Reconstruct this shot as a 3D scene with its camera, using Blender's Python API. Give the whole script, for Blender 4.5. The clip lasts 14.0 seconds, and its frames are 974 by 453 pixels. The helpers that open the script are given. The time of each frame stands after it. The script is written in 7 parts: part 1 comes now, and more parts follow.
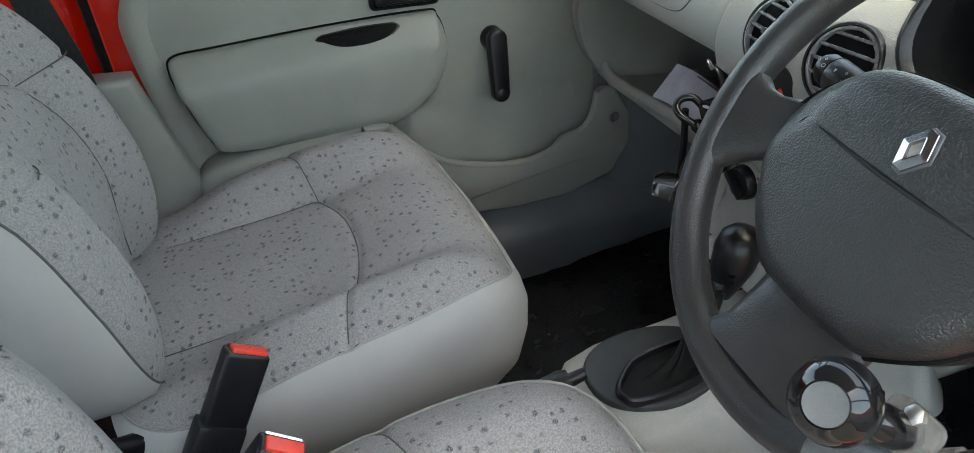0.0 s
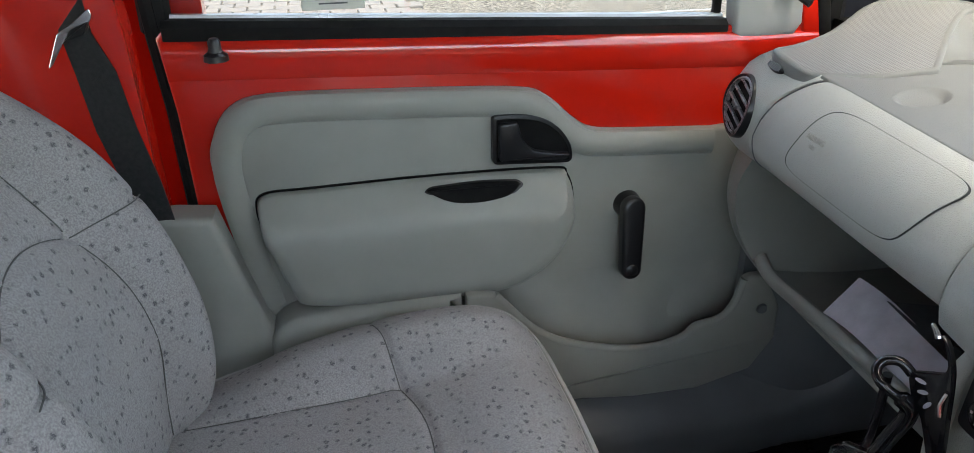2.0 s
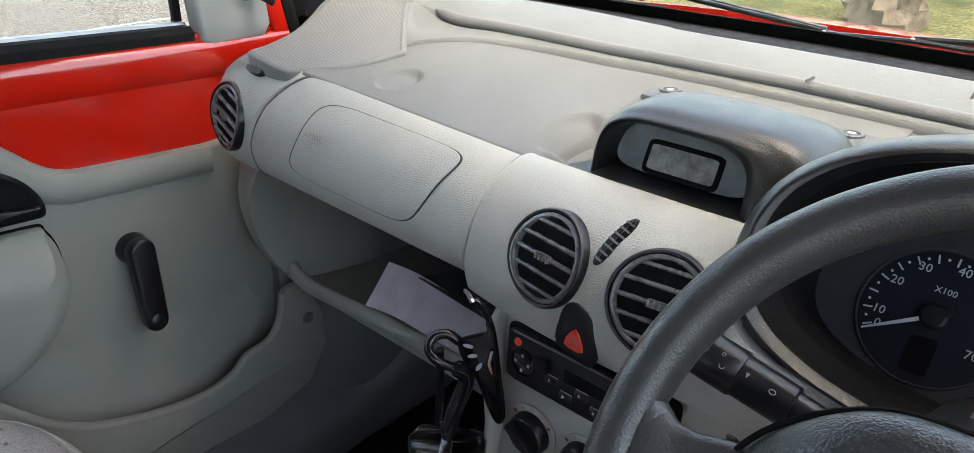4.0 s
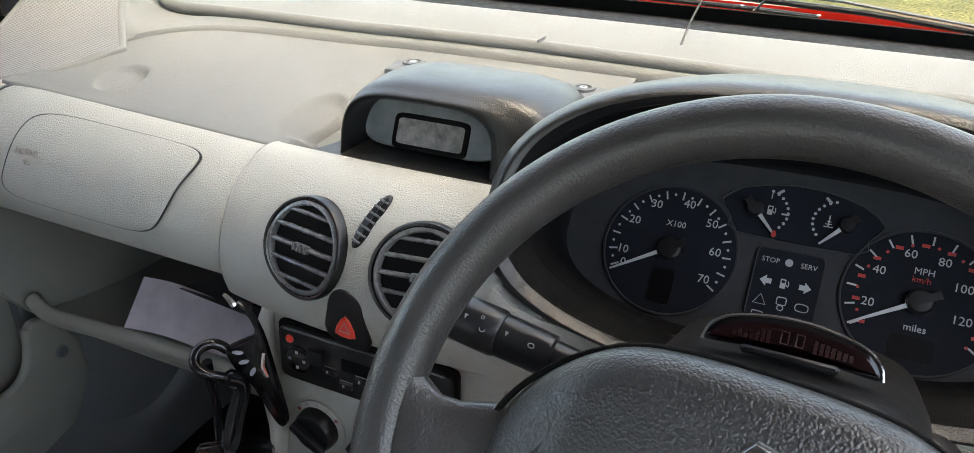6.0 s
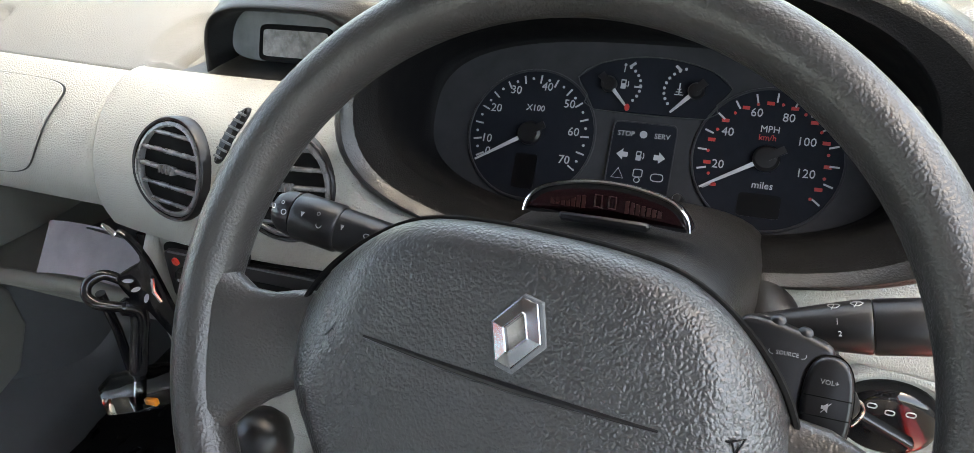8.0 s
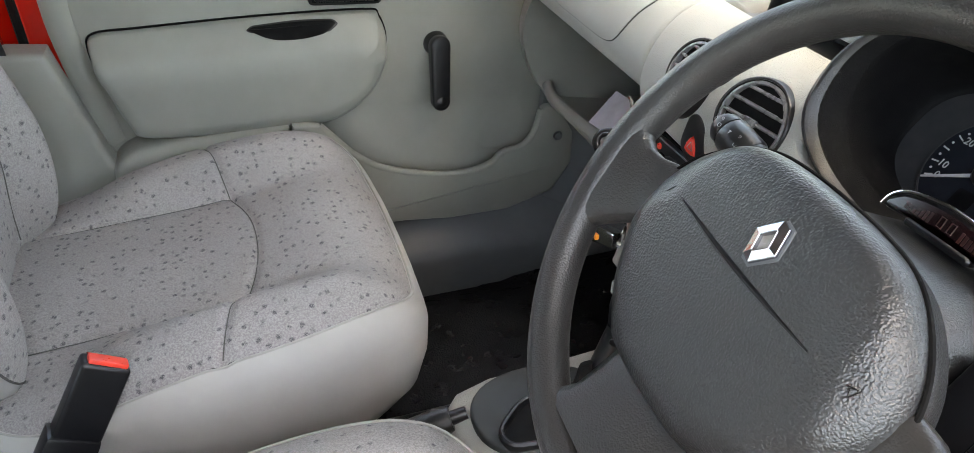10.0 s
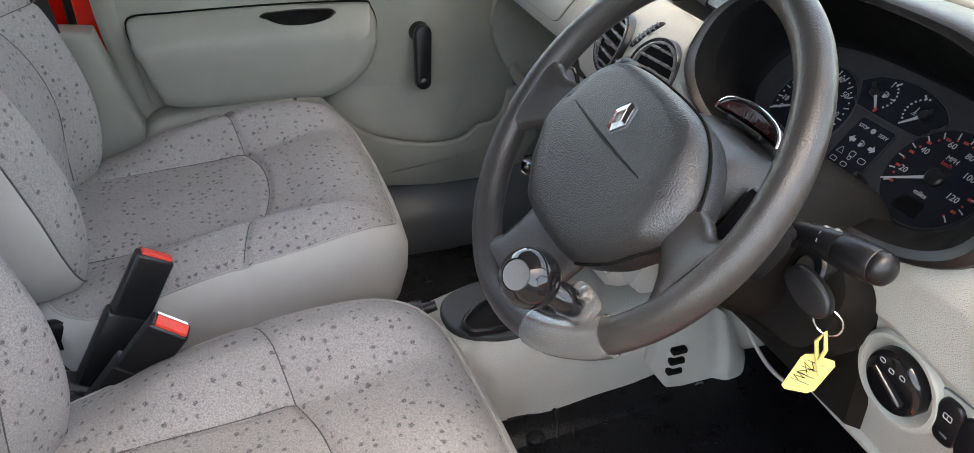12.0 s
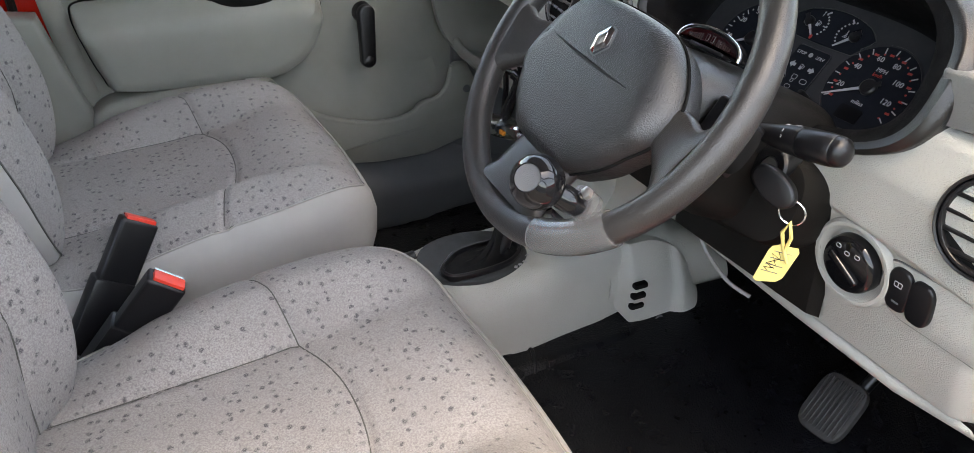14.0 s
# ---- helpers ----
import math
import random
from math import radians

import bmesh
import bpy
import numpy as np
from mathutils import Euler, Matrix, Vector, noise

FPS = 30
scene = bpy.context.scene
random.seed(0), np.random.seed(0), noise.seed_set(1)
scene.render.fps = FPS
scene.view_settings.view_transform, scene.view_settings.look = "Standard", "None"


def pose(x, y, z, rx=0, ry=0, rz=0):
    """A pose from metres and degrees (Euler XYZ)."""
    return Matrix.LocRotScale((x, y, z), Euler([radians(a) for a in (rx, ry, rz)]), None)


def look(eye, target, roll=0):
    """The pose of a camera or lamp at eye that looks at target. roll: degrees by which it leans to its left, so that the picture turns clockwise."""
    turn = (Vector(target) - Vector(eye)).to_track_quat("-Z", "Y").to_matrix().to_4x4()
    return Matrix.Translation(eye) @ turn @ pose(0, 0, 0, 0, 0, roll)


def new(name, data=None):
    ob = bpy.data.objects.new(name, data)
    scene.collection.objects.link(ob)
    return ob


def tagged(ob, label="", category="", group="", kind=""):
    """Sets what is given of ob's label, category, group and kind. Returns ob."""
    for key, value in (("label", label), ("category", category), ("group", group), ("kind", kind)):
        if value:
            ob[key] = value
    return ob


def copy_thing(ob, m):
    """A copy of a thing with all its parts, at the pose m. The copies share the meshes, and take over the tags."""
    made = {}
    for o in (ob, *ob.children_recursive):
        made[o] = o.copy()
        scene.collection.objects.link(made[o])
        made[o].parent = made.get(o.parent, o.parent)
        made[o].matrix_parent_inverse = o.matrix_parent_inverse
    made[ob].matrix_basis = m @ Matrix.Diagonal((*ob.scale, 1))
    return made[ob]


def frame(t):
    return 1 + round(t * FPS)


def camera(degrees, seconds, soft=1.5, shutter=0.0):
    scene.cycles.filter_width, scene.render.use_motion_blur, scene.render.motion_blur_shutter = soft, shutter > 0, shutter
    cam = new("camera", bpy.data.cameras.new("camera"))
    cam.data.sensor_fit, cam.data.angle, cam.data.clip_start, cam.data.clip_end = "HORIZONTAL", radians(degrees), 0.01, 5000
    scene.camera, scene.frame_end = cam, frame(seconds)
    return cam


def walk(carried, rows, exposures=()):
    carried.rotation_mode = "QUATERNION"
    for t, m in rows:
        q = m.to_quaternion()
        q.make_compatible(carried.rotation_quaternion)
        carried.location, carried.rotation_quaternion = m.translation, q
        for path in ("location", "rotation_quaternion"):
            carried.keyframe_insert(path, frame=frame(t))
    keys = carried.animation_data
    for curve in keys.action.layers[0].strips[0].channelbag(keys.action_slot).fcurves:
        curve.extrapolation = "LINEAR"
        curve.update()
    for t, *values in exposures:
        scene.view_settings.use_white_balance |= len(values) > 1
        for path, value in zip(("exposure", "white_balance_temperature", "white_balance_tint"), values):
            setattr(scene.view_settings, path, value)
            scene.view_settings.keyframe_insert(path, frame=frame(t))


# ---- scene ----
cam = camera(62.7, 14.0, soft=0.5)
PATH = [
    (0, (-0.417, -0.678, 1.043), (0.111, 0.922, -0.035), -4.4),
    (0.5, (-0.388, -0.596, 1.053), (0.035, 1.058, 0.012), -0.5),
    (1, (-0.366, -0.509, 1.067), (-0.009, 1.174, 0.047), 0.8),
    (1.5, (-0.362, -0.433, 1.084), (-0.04, 1.288, 0.117), -0.9),
    (2, (-0.368, -0.401, 1.081), (-0.029, 1.351, 0.179), -0.5),
    (2.5, (-0.357, -0.368, 1.068), (0.259, 1.323, 0.197), 0.8),
    (3, (-0.349, -0.349, 1.058), (0.546, 1.227, 0.212), 2.5),
    (3.5, (-0.334, -0.336, 1.056), (0.798, 1.088, 0.224), 2.2),
    (4, (-0.32, -0.334, 1.049), (1.009, 0.884, 0.183), 0.9),
    (4.2, (-0.313, -0.336, 1.052), (1.068, 0.808, 0.166), 0.5),
    (6.3, (-0.291, -0.357, 1.044), (1.332, 0.372, 0.13), -0.7),
    (6.5, (-0.289, -0.363, 1.044), (1.345, 0.332, 0.122), -1.5),
    (7, (-0.28, -0.379, 1.036), (1.371, 0.212, 0.074), -2.9),
    (7.5, (-0.262, -0.408, 1.026), (1.358, 0.146, -0.009), -3.6),
    (8, (-0.265, -0.447, 1.023), (1.264, 0.259, -0.056), -5.1),
    (8.5, (-0.279, -0.491, 1.017), (1.089, 0.531, -0.025), -1.1),
    (9, (-0.27, -0.544, 1.012), (0.734, 0.825, -0.045), 1.5),
    (9.2, (-0.272, -0.566, 1.023), (0.586, 0.875, -0.066), 1.5),
    (11.3, (-0.376, -0.827, 1.081), (0.1, 0.793, 0.007), 1.6),
    (11.5, (-0.381, -0.858, 1.089), (0.169, 0.741, 0.021), 1.6),
    (12, (-0.358, -0.929, 1.084), (0.238, 0.663, 0.03), 2.4),
    (12.5, (-0.362, -0.978, 1.065), (0.226, 0.628, 0.028), 3.6),
    (13, (-0.432, -0.976, 1.062), (0.18, 0.628, 0.035), -3.4),
    (13.5, (-0.466, -0.98, 1.056), (0.27, 0.573, 0.033), 0.4),
    (14, (-0.477, -0.991, 1.039), (0.321, 0.528, 0.011), 2.4),
]
walk(cam, [(t, look(eye, target, roll)) for t, eye, target, roll in PATH], [(0.0, 3.58, 8300.0, -0.5), (1.5, 3.45, 8050.0, 3.5), (3.5, 3.42, 7750.0, 5.5), (4.2, 3.52, 7850.0, 5.5), (6.5, 3.72, 8400.0, 6.5), (7.5, 4.0, 8450.0, 6.5), (9.0, 4.2, 8850.0, 5.5), (11.5, 3.78, 8650.0, 9.0), (14.0, 3.62, 8550.0, 9.0)])

# ---- world and light ----
world = bpy.data.worlds.new("world")
scene.world = world
world.use_nodes = True
wn = world.node_tree
sky = wn.nodes.new("ShaderNodeTexSky")
sky.sky_type = "NISHITA"
sky.sun_disc = False
sky.sun_elevation = radians(77)
sky.sun_rotation = radians(180)
sky.air_density, sky.dust_density, sky.ozone_density = 0.9, 2.5, 1.0
wn.links.new(sky.outputs[0], wn.nodes["Background"].inputs[0])
wn.nodes["Background"].inputs[1].default_value = 0.13
sun = new("sun", bpy.data.lights.new("sun", "SUN"))
sun.data.energy, sun.data.angle, sun.data.color = 0.22, radians(30), (1.0, 0.985, 0.965)
sun.matrix_world = look((0, 0, 0), (0.05, 0.30, -1.0))

# ---- materials ----


def material(name, col, rough=0.6, metal=0.0, coat=0.0, var=0.12, vscale=6.0, grain=0.0, gscale=400.0,
             kind="noise", col2=None, spots=None, spec=0.5, trans=0.0, fine=0.0, rvar=0.1):
    """A node material: base colour mottled at two scales, grain relief, roughness variation."""
    m = bpy.data.materials.new(name)
    m.use_nodes = True
    nt = m.node_tree
    b = nt.nodes["Principled BSDF"]
    b.inputs["Metallic"].default_value = metal
    b.inputs["Coat Weight"].default_value = coat
    b.inputs["Coat Roughness"].default_value = 0.06
    b.inputs["Specular IOR Level"].default_value = spec
    b.inputs["Transmission Weight"].default_value = trans
    add = nt.nodes.new
    tc = add("ShaderNodeTexCoord")

    def tex(scale, detail=3.0, rough_=0.6):
        t = add("ShaderNodeTexNoise")
        t.inputs["Scale"].default_value, t.inputs["Detail"].default_value = scale, detail
        t.inputs["Roughness"].default_value = rough_
        nt.links.new(tc.outputs["Object"], t.inputs["Vector"])
        return t

    def mix(fac, a, c):
        n = add("ShaderNodeMix")
        n.data_type = "RGBA"
        for sock, val in ((n.inputs[0], fac), (n.inputs[6], a), (n.inputs[7], c)):
            if isinstance(val, (int, float)):
                sock.default_value = val
            elif isinstance(val, tuple):
                sock.default_value = (*val, 1)
            else:
                nt.links.new(val, sock)
        return n.outputs[2]

    def ramp(src, lo, hi, a=0.0, c=1.0):
        n = add("ShaderNodeMapRange")
        n.inputs[1].default_value, n.inputs[2].default_value = lo, hi
        n.inputs[3].default_value, n.inputs[4].default_value = a, c
        nt.links.new(src, n.inputs[0])
        return n.outputs[0]

    dark = tuple(c * (1 - var) for c in col)
    light = tuple(min(1, c * (1 + var)) for c in (col2 or col))
    n1 = tex(vscale, 4)
    colour = mix(ramp(n1.outputs[0], 0.3, 0.7), dark, light)
    if fine:
        n2 = tex(gscale * 0.6, 2)
        colour = mix(ramp(n2.outputs[0], 0.35, 0.65), colour, tuple(c * (1 - fine) for c in col))
    if spots:
        scale, size, scol, share = spots
        wob = tex(scale * 2.2, 2)
        vec = add("ShaderNodeVectorMath")
        vec.operation = "MULTIPLY_ADD"
        nt.links.new(wob.outputs[1], vec.inputs[0])
        vec.inputs[1].default_value = (0.5 / scale,) * 3
        nt.links.new(tc.outputs["Object"], vec.inputs[2])
        vo = add("ShaderNodeTexVoronoi")
        vo.inputs["Scale"].default_value = scale
        vo.inputs["Randomness"].default_value = 0.75
        nt.links.new(vec.outputs[0], vo.inputs["Vector"])
        near = ramp(vo.outputs["Distance"], size, size * 0.55)
        sep = add("ShaderNodeSeparateColor")
        nt.links.new(vo.outputs["Color"], sep.inputs[0])
        pick = ramp(sep.outputs[0], 1 - share, 1 - share + 0.3)
        mul = add("ShaderNodeMath")
        mul.operation = "MULTIPLY"
        nt.links.new(near, mul.inputs[0])
        nt.links.new(pick, mul.inputs[1])
        sub = tex(gscale, 2)
        mul2 = add("ShaderNodeMath")
        mul2.operation = "MULTIPLY"
        nt.links.new(mul.outputs[0], mul2.inputs[0])
        nt.links.new(ramp(sub.outputs[0], 0.3, 0.55), mul2.inputs[1])
        colour = mix(mul2.outputs[0], colour, scol)
    nt.links.new(colour, b.inputs["Base Color"]) if not isinstance(colour, tuple) else None
    nr = tex(vscale * 3, 3)
    nt.links.new(ramp(nr.outputs[0], 0.3, 0.7, max(0.02, rough - rvar), min(1, rough + rvar)), b.inputs["Roughness"])
    if grain:
        if kind == "leather":
            g = add("ShaderNodeTexVoronoi")
            g.feature = "DISTANCE_TO_EDGE"
            g.inputs["Scale"].default_value = gscale
            w = tex(gscale * 0.7, 2)
            vm = add("ShaderNodeVectorMath")
            vm.operation = "MULTIPLY_ADD"
            nt.links.new(w.outputs[1], vm.inputs[0])
            vm.inputs[1].default_value = (1.2 / gscale,) * 3
            nt.links.new(tc.outputs["Object"], vm.inputs[2])
            nt.links.new(vm.outputs[0], g.inputs["Vector"])
            h = ramp(g.outputs[0], 0.0, 0.35)
        elif kind == "pebble":
            g = add("ShaderNodeTexVoronoi")
            g.feature = "SMOOTH_F1"
            g.inputs["Scale"].default_value = gscale
            g.inputs["Smoothness"].default_value = 0.35
            w = tex(gscale * 0.5, 2)
            vm = add("ShaderNodeVectorMath")
            vm.operation = "MULTIPLY_ADD"
            nt.links.new(w.outputs[1], vm.inputs[0])
            vm.inputs[1].default_value = (1.6 / gscale,) * 3
            nt.links.new(tc.outputs["Object"], vm.inputs[2])
            nt.links.new(vm.outputs[0], g.inputs["Vector"])
            h = ramp(g.outputs[0], 0.1, 0.75, 1.0, 0.0)
        elif kind == "dots":
            g = add("ShaderNodeTexVoronoi")
            g.inputs["Scale"].default_value = gscale
            g.inputs["Randomness"].default_value = 0.0
            fl = add("ShaderNodeVectorMath")
            fl.operation = "MULTIPLY"
            fl.inputs[1].default_value = (1, 1, 0)
            nt.links.new(tc.outputs["Object"], fl.inputs[0])
            nt.links.new(fl.outputs[0], g.inputs["Vector"])
            h = ramp(g.outputs[0], 0.27, 0.42)
            nt.links.new(mix(h, tuple(c * 0.5 for c in col), colour), b.inputs["Base Color"])
        else:
            h = tex(gscale, 3).outputs[0]
        bump = add("ShaderNodeBump")
        bump.inputs["Strength"].default_value = min(1, grain)
        bump.inputs["Distance"].default_value = 0.5 / gscale
        nt.links.new(h, bump.inputs["Height"])
        nt.links.new(bump.outputs[0], b.inputs["Normal"])
    return m


M = {}
M["fabric"] = material("seat_fabric", (0.318, 0.301, 0.295), 0.95, var=0.10, vscale=5, grain=1.0, gscale=820, fine=0.34,
                       spots=(76, 0.30, (0.083, 0.081, 0.089), 1.0), spec=0.2, rvar=0.03)
M["vinyl"] = material("seat_vinyl", (0.37, 0.357, 0.337), 0.6, var=0.06, vscale=9, grain=0.25, gscale=900, kind="leather", spec=0.35, rvar=0.03)
M["thread"] = material("seam_thread", (0.09, 0.09, 0.085), 0.9, var=0.2, vscale=300, spec=0.2)
M["piping"] = material("pale_piping", (0.30, 0.29, 0.27), 0.7, var=0.1, vscale=60)
M["trim"] = material("door_plastic", (0.232, 0.232, 0.206), 0.42, var=0.07, vscale=7, grain=0.30, gscale=1000, kind="leather", spec=0.35, rvar=0.03)
M["sill"] = material("sill_plastic", (0.145, 0.152, 0.155), 0.42, var=0.08, vscale=9, grain=0.15, gscale=1000, spec=0.35, rvar=0.03)
M["dash"] = material("dash_plastic", (0.385, 0.382, 0.345), 0.36, var=0.06, vscale=6, grain=0.50, gscale=420, kind="leather", spec=0.35, rvar=0.03)
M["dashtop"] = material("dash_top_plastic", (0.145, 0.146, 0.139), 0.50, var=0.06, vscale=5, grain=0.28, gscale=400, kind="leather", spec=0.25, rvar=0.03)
M["vane"] = material("grey_vane_plastic", (0.022, 0.022, 0.022), 0.45, var=0.1, vscale=30)
M["dashrim"] = material("dash_emboss", (0.30, 0.29, 0.255), 0.5, var=0.05, vscale=20)
M["mesh"] = material("speaker_mesh", (0.20, 0.199, 0.195), 0.5, var=0.05, vscale=8, grain=0.4, gscale=270, kind="dots", spec=0.3, rvar=0.03)
M["black"] = material("black_grained_plastic", (0.0075, 0.0074, 0.0074), 0.36, var=0.25, vscale=12, grain=0.24, gscale=640, kind="pebble", spec=0.5, rvar=0.03)
M["wheel"] = material("worn_grey_foam", (0.022, 0.021, 0.0203), 0.35, var=0.25, vscale=9, grain=0.26, gscale=600, kind="pebble", col2=(0.030, 0.028, 0.027), spec=0.55, rvar=0.025)
M["pad"] = material("grained_black_pad", (0.020, 0.020, 0.0205), 0.36, var=0.12, vscale=9, grain=0.44, gscale=560, kind="pebble", spec=0.75, rvar=0.03)
M["smooth"] = material("black_smooth_plastic", (0.006, 0.006, 0.007), 0.34, var=0.2, vscale=20, grain=0.08, gscale=900, spec=0.4, rvar=0.03)
M["cover"] = material("brown_black_matt_plastic", (0.0062, 0.0054, 0.0048), 0.55, var=0.2, vscale=15, grain=0.2, gscale=700, kind="leather", spec=0.18, rvar=0.03)
M["gloss"] = material("black_gloss_plastic", (0.006, 0.006, 0.007), 0.08, var=0.1, vscale=20, rvar=0.04)
M["slat"] = material("satin_black_plastic", (0.10, 0.10, 0.102), 0.30, var=0.15, vscale=30)
M["bezel"] = material("mid_grey_plate", (0.036, 0.039, 0.039), 0.5, var=0.08, vscale=20, grain=0.15, gscale=800, spec=0.2)
# Near-black for dark joints; also stands in for shade in hollows and slots.
M["pit"] = material("joint_and_shade_black", (0.006, 0.006, 0.006), 0.9, var=0.3, vscale=20, spec=0.1)
M["slate"] = material("slate_grey_plastic", (0.10, 0.105, 0.11), 0.55, var=0.12, vscale=18, grain=0.3, gscale=700, kind="leather")
M["podface"] = material("dusty_grey_panel", (0.17, 0.185, 0.19), 0.6, var=0.22, vscale=40, grain=0.1, gscale=700)
M["lcd"] = material("grey_lcd", (0.23, 0.22, 0.20), 0.25, var=0.45, vscale=60, spec=0.4)
M["lcddark"] = material("dark_lcd", (0.0015, 0.0015, 0.0018), 0.5, var=0.1, spec=0.1)
M["face"] = material("dial_face", (0.0085, 0.0098, 0.0130), 0.6, var=0.15, vscale=30, grain=0.1, gscale=900, spec=0.05)
M["facerim"] = material("dial_surround", (0.026, 0.0265, 0.029), 0.5, var=0.2, vscale=30, grain=0.1, gscale=900, spec=0.12)
M["ink"] = material("white_print", (0.32, 0.32, 0.32), 0.6, var=0.05)
M["inkgrey"] = material("grey_print", (0.28, 0.28, 0.28), 0.6, var=0.1)
M["inkred"] = material("red_print", (0.30, 0.018, 0.013), 0.5, var=0.1)
M["red"] = material("red_body_paint", (0.47, 0.012, 0.006), 0.16, coat=1.0, var=0.05, vscale=3, rvar=0.05)
M["redbtn"] = material("red_button_plastic", (0.75, 0.05, 0.03), 0.35, var=0.1, vscale=30)
M["chrome"] = material("chrome", (0.8, 0.8, 0.8), 0.12, metal=1.0, var=0.05, rvar=0.05)
M["badge"] = material("badge_metal", (0.42, 0.43, 0.46), 0.18, metal=1.0, var=0.08, vscale=80, rvar=0.08)
M["satin"] = material("satin_metal", (0.55, 0.53, 0.5), 0.35, metal=1.0, var=0.1)
M["rubber"] = material("black_rubber_mat", (0.0048, 0.0052, 0.0062), 0.30, var=0.3, vscale=10, grain=0.32, gscale=290, kind="pebble", spec=0.16, rvar=0.06)
# Black carpet; the same black stands in for shade in the shelf and on the stack.
M["carpet"] = material("black_carpet_and_shade", (0.006, 0.006, 0.0062), 0.95, var=0.3, vscale=30, grain=0.8, gscale=500, spec=0.15)
M["belt"] = material("belt_webbing", (0.007, 0.0075, 0.008), 0.75, var=0.15, vscale=60, grain=0.6, gscale=700)
M["cloth"] = material("mauve_grey_card", (0.42, 0.40, 0.43), 0.9, var=0.12, vscale=30, grain=0.3, gscale=500, spec=0.2)
M["tag"] = material("yellow_plastic_tag", (0.74, 0.60, 0.20), 0.4, var=0.06, vscale=30)
M["pedal"] = material("worn_pedal_rubber", (0.034, 0.032, 0.031), 0.6, var=0.3, vscale=40, grain=0.3, gscale=300)
M["roof"] = material("roof_lining", (0.25, 0.25, 0.244), 0.95, var=0.06, vscale=20, grain=0.3, gscale=500, spec=0.1)
M["body"] = material("pillar_plastic", (0.24, 0.245, 0.238), 0.6, var=0.05, vscale=8, grain=0.2, gscale=900, kind="leather", spec=0.35, rvar=0.03)
M["seal"] = material("rubber_seal", (0.006, 0.006, 0.006), 0.7, var=0.2, vscale=30, spec=0.15)
M["alu"] = material("pale_strip", (0.32, 0.32, 0.32), 0.35, metal=0.6, var=0.08)
M["sticker"] = material("silver_sticker", (0.55, 0.55, 0.5), 0.5, var=0.08, vscale=40)
M["grass"] = material("grass", (0.085, 0.095, 0.032), 0.9, var=0.5, vscale=1.2, grain=0.8, gscale=60, col2=(0.17, 0.15, 0.06), fine=0.5, spec=0.1)
M["bark"] = material("bark", (0.22, 0.17, 0.12), 0.95, var=0.4, vscale=8, grain=0.8, gscale=40, spec=0.1)
M["paver"] = material("grey_paver", (0.15, 0.139, 0.126), 0.9, var=0.2, vscale=7, grain=0.5, gscale=90, fine=0.2, spec=0.2)
M["blocker"] = material("garden_wall", (0.24, 0.235, 0.21), 0.95, var=0.4, vscale=3, grain=0.5, gscale=30, spec=0.1)
M["navy"] = material("blue_black_trim", (0.010, 0.011, 0.015), 0.5, var=0.2, vscale=15, spec=0.3)
M["lining"] = material("grey_load_lining", (0.20, 0.20, 0.195), 0.9, var=0.2, vscale=8, spec=0.2)
M["hoodin"] = material("matt_black_hood_lining", (0.003, 0.003, 0.0034), 0.7, var=0.2, vscale=15, grain=0.2, gscale=520, kind="leather", spec=0.1)
M["orange"] = material("orange_plastic", (0.8, 0.25, 0.02), 0.4, var=0.1)
M["maroon"] = material("dark_red_screen", (0.010, 0.003, 0.0035), 0.12, var=0.1, rvar=0.03)
M["maroonbar"] = material("dim_red_segment", (0.022, 0.006, 0.006), 0.3, var=0.1)


def glass_material(name, tint, rough=0.0):
    m = bpy.data.materials.new(name)
    m.use_nodes = True
    b = m.node_tree.nodes["Principled BSDF"]
    b.inputs["Base Color"].default_value = (*tint, 1)
    b.inputs["Roughness"].default_value = rough
    b.inputs["Transmission Weight"].default_value = 1.0
    b.inputs["IOR"].default_value = 1.45
    return m


M["glass"] = glass_material("window_glass", (0.93, 0.95, 0.94))
M["screen"] = glass_material("windscreen_glass", (0.83, 0.84, 0.805))
M["clear"] = glass_material("clear_plastic", (0.92, 0.93, 0.92), 0.03)
M["acrylic"] = material("scuffed_clear_acrylic", (0.42, 0.42, 0.41), 0.14, var=0.08, vscale=40, trans=0.75)


def ground_material():
    """Pale gravel over the whole sheet, with a second scale of damp stain."""
    m = material("gravel", (0.16, 0.146, 0.120), 0.95, var=0.15, vscale=1.5, grain=1.0, gscale=55, spec=0.2, fine=0.75)
    return m


M["gravel"] = ground_material()

# ---- mesh helpers ----


def finish(name, bm, mat, parent=None, label="", sharp=40, loc=None, shadow=True):
    bmesh.ops.recalc_face_normals(bm, faces=bm.faces)
    me = bpy.data.meshes.new(name)
    bm.to_mesh(me)
    bm.free()
    me.materials.append(M[mat] if isinstance(mat, str) else mat)
    for p in me.polygons:
        p.use_smooth = True
    me.set_sharp_from_angle(angle=radians(sharp))
    ob = new(name, me)
    if parent:
        ob.parent = parent
    if label:
        ob["label"] = label
    ob.visible_shadow = shadow
    return ob


def part(name, bm, mat, parent, label="", sharp=40, shadow=True):
    return finish(name, bm, mat, parent, label, sharp, shadow=shadow)


def thing(name, label, category, group="", loc=(0, 0, 0)):
    ob = new(name)
    ob.location = loc
    ob.empty_display_size = 0.05
    return tagged(ob, label, category, group)


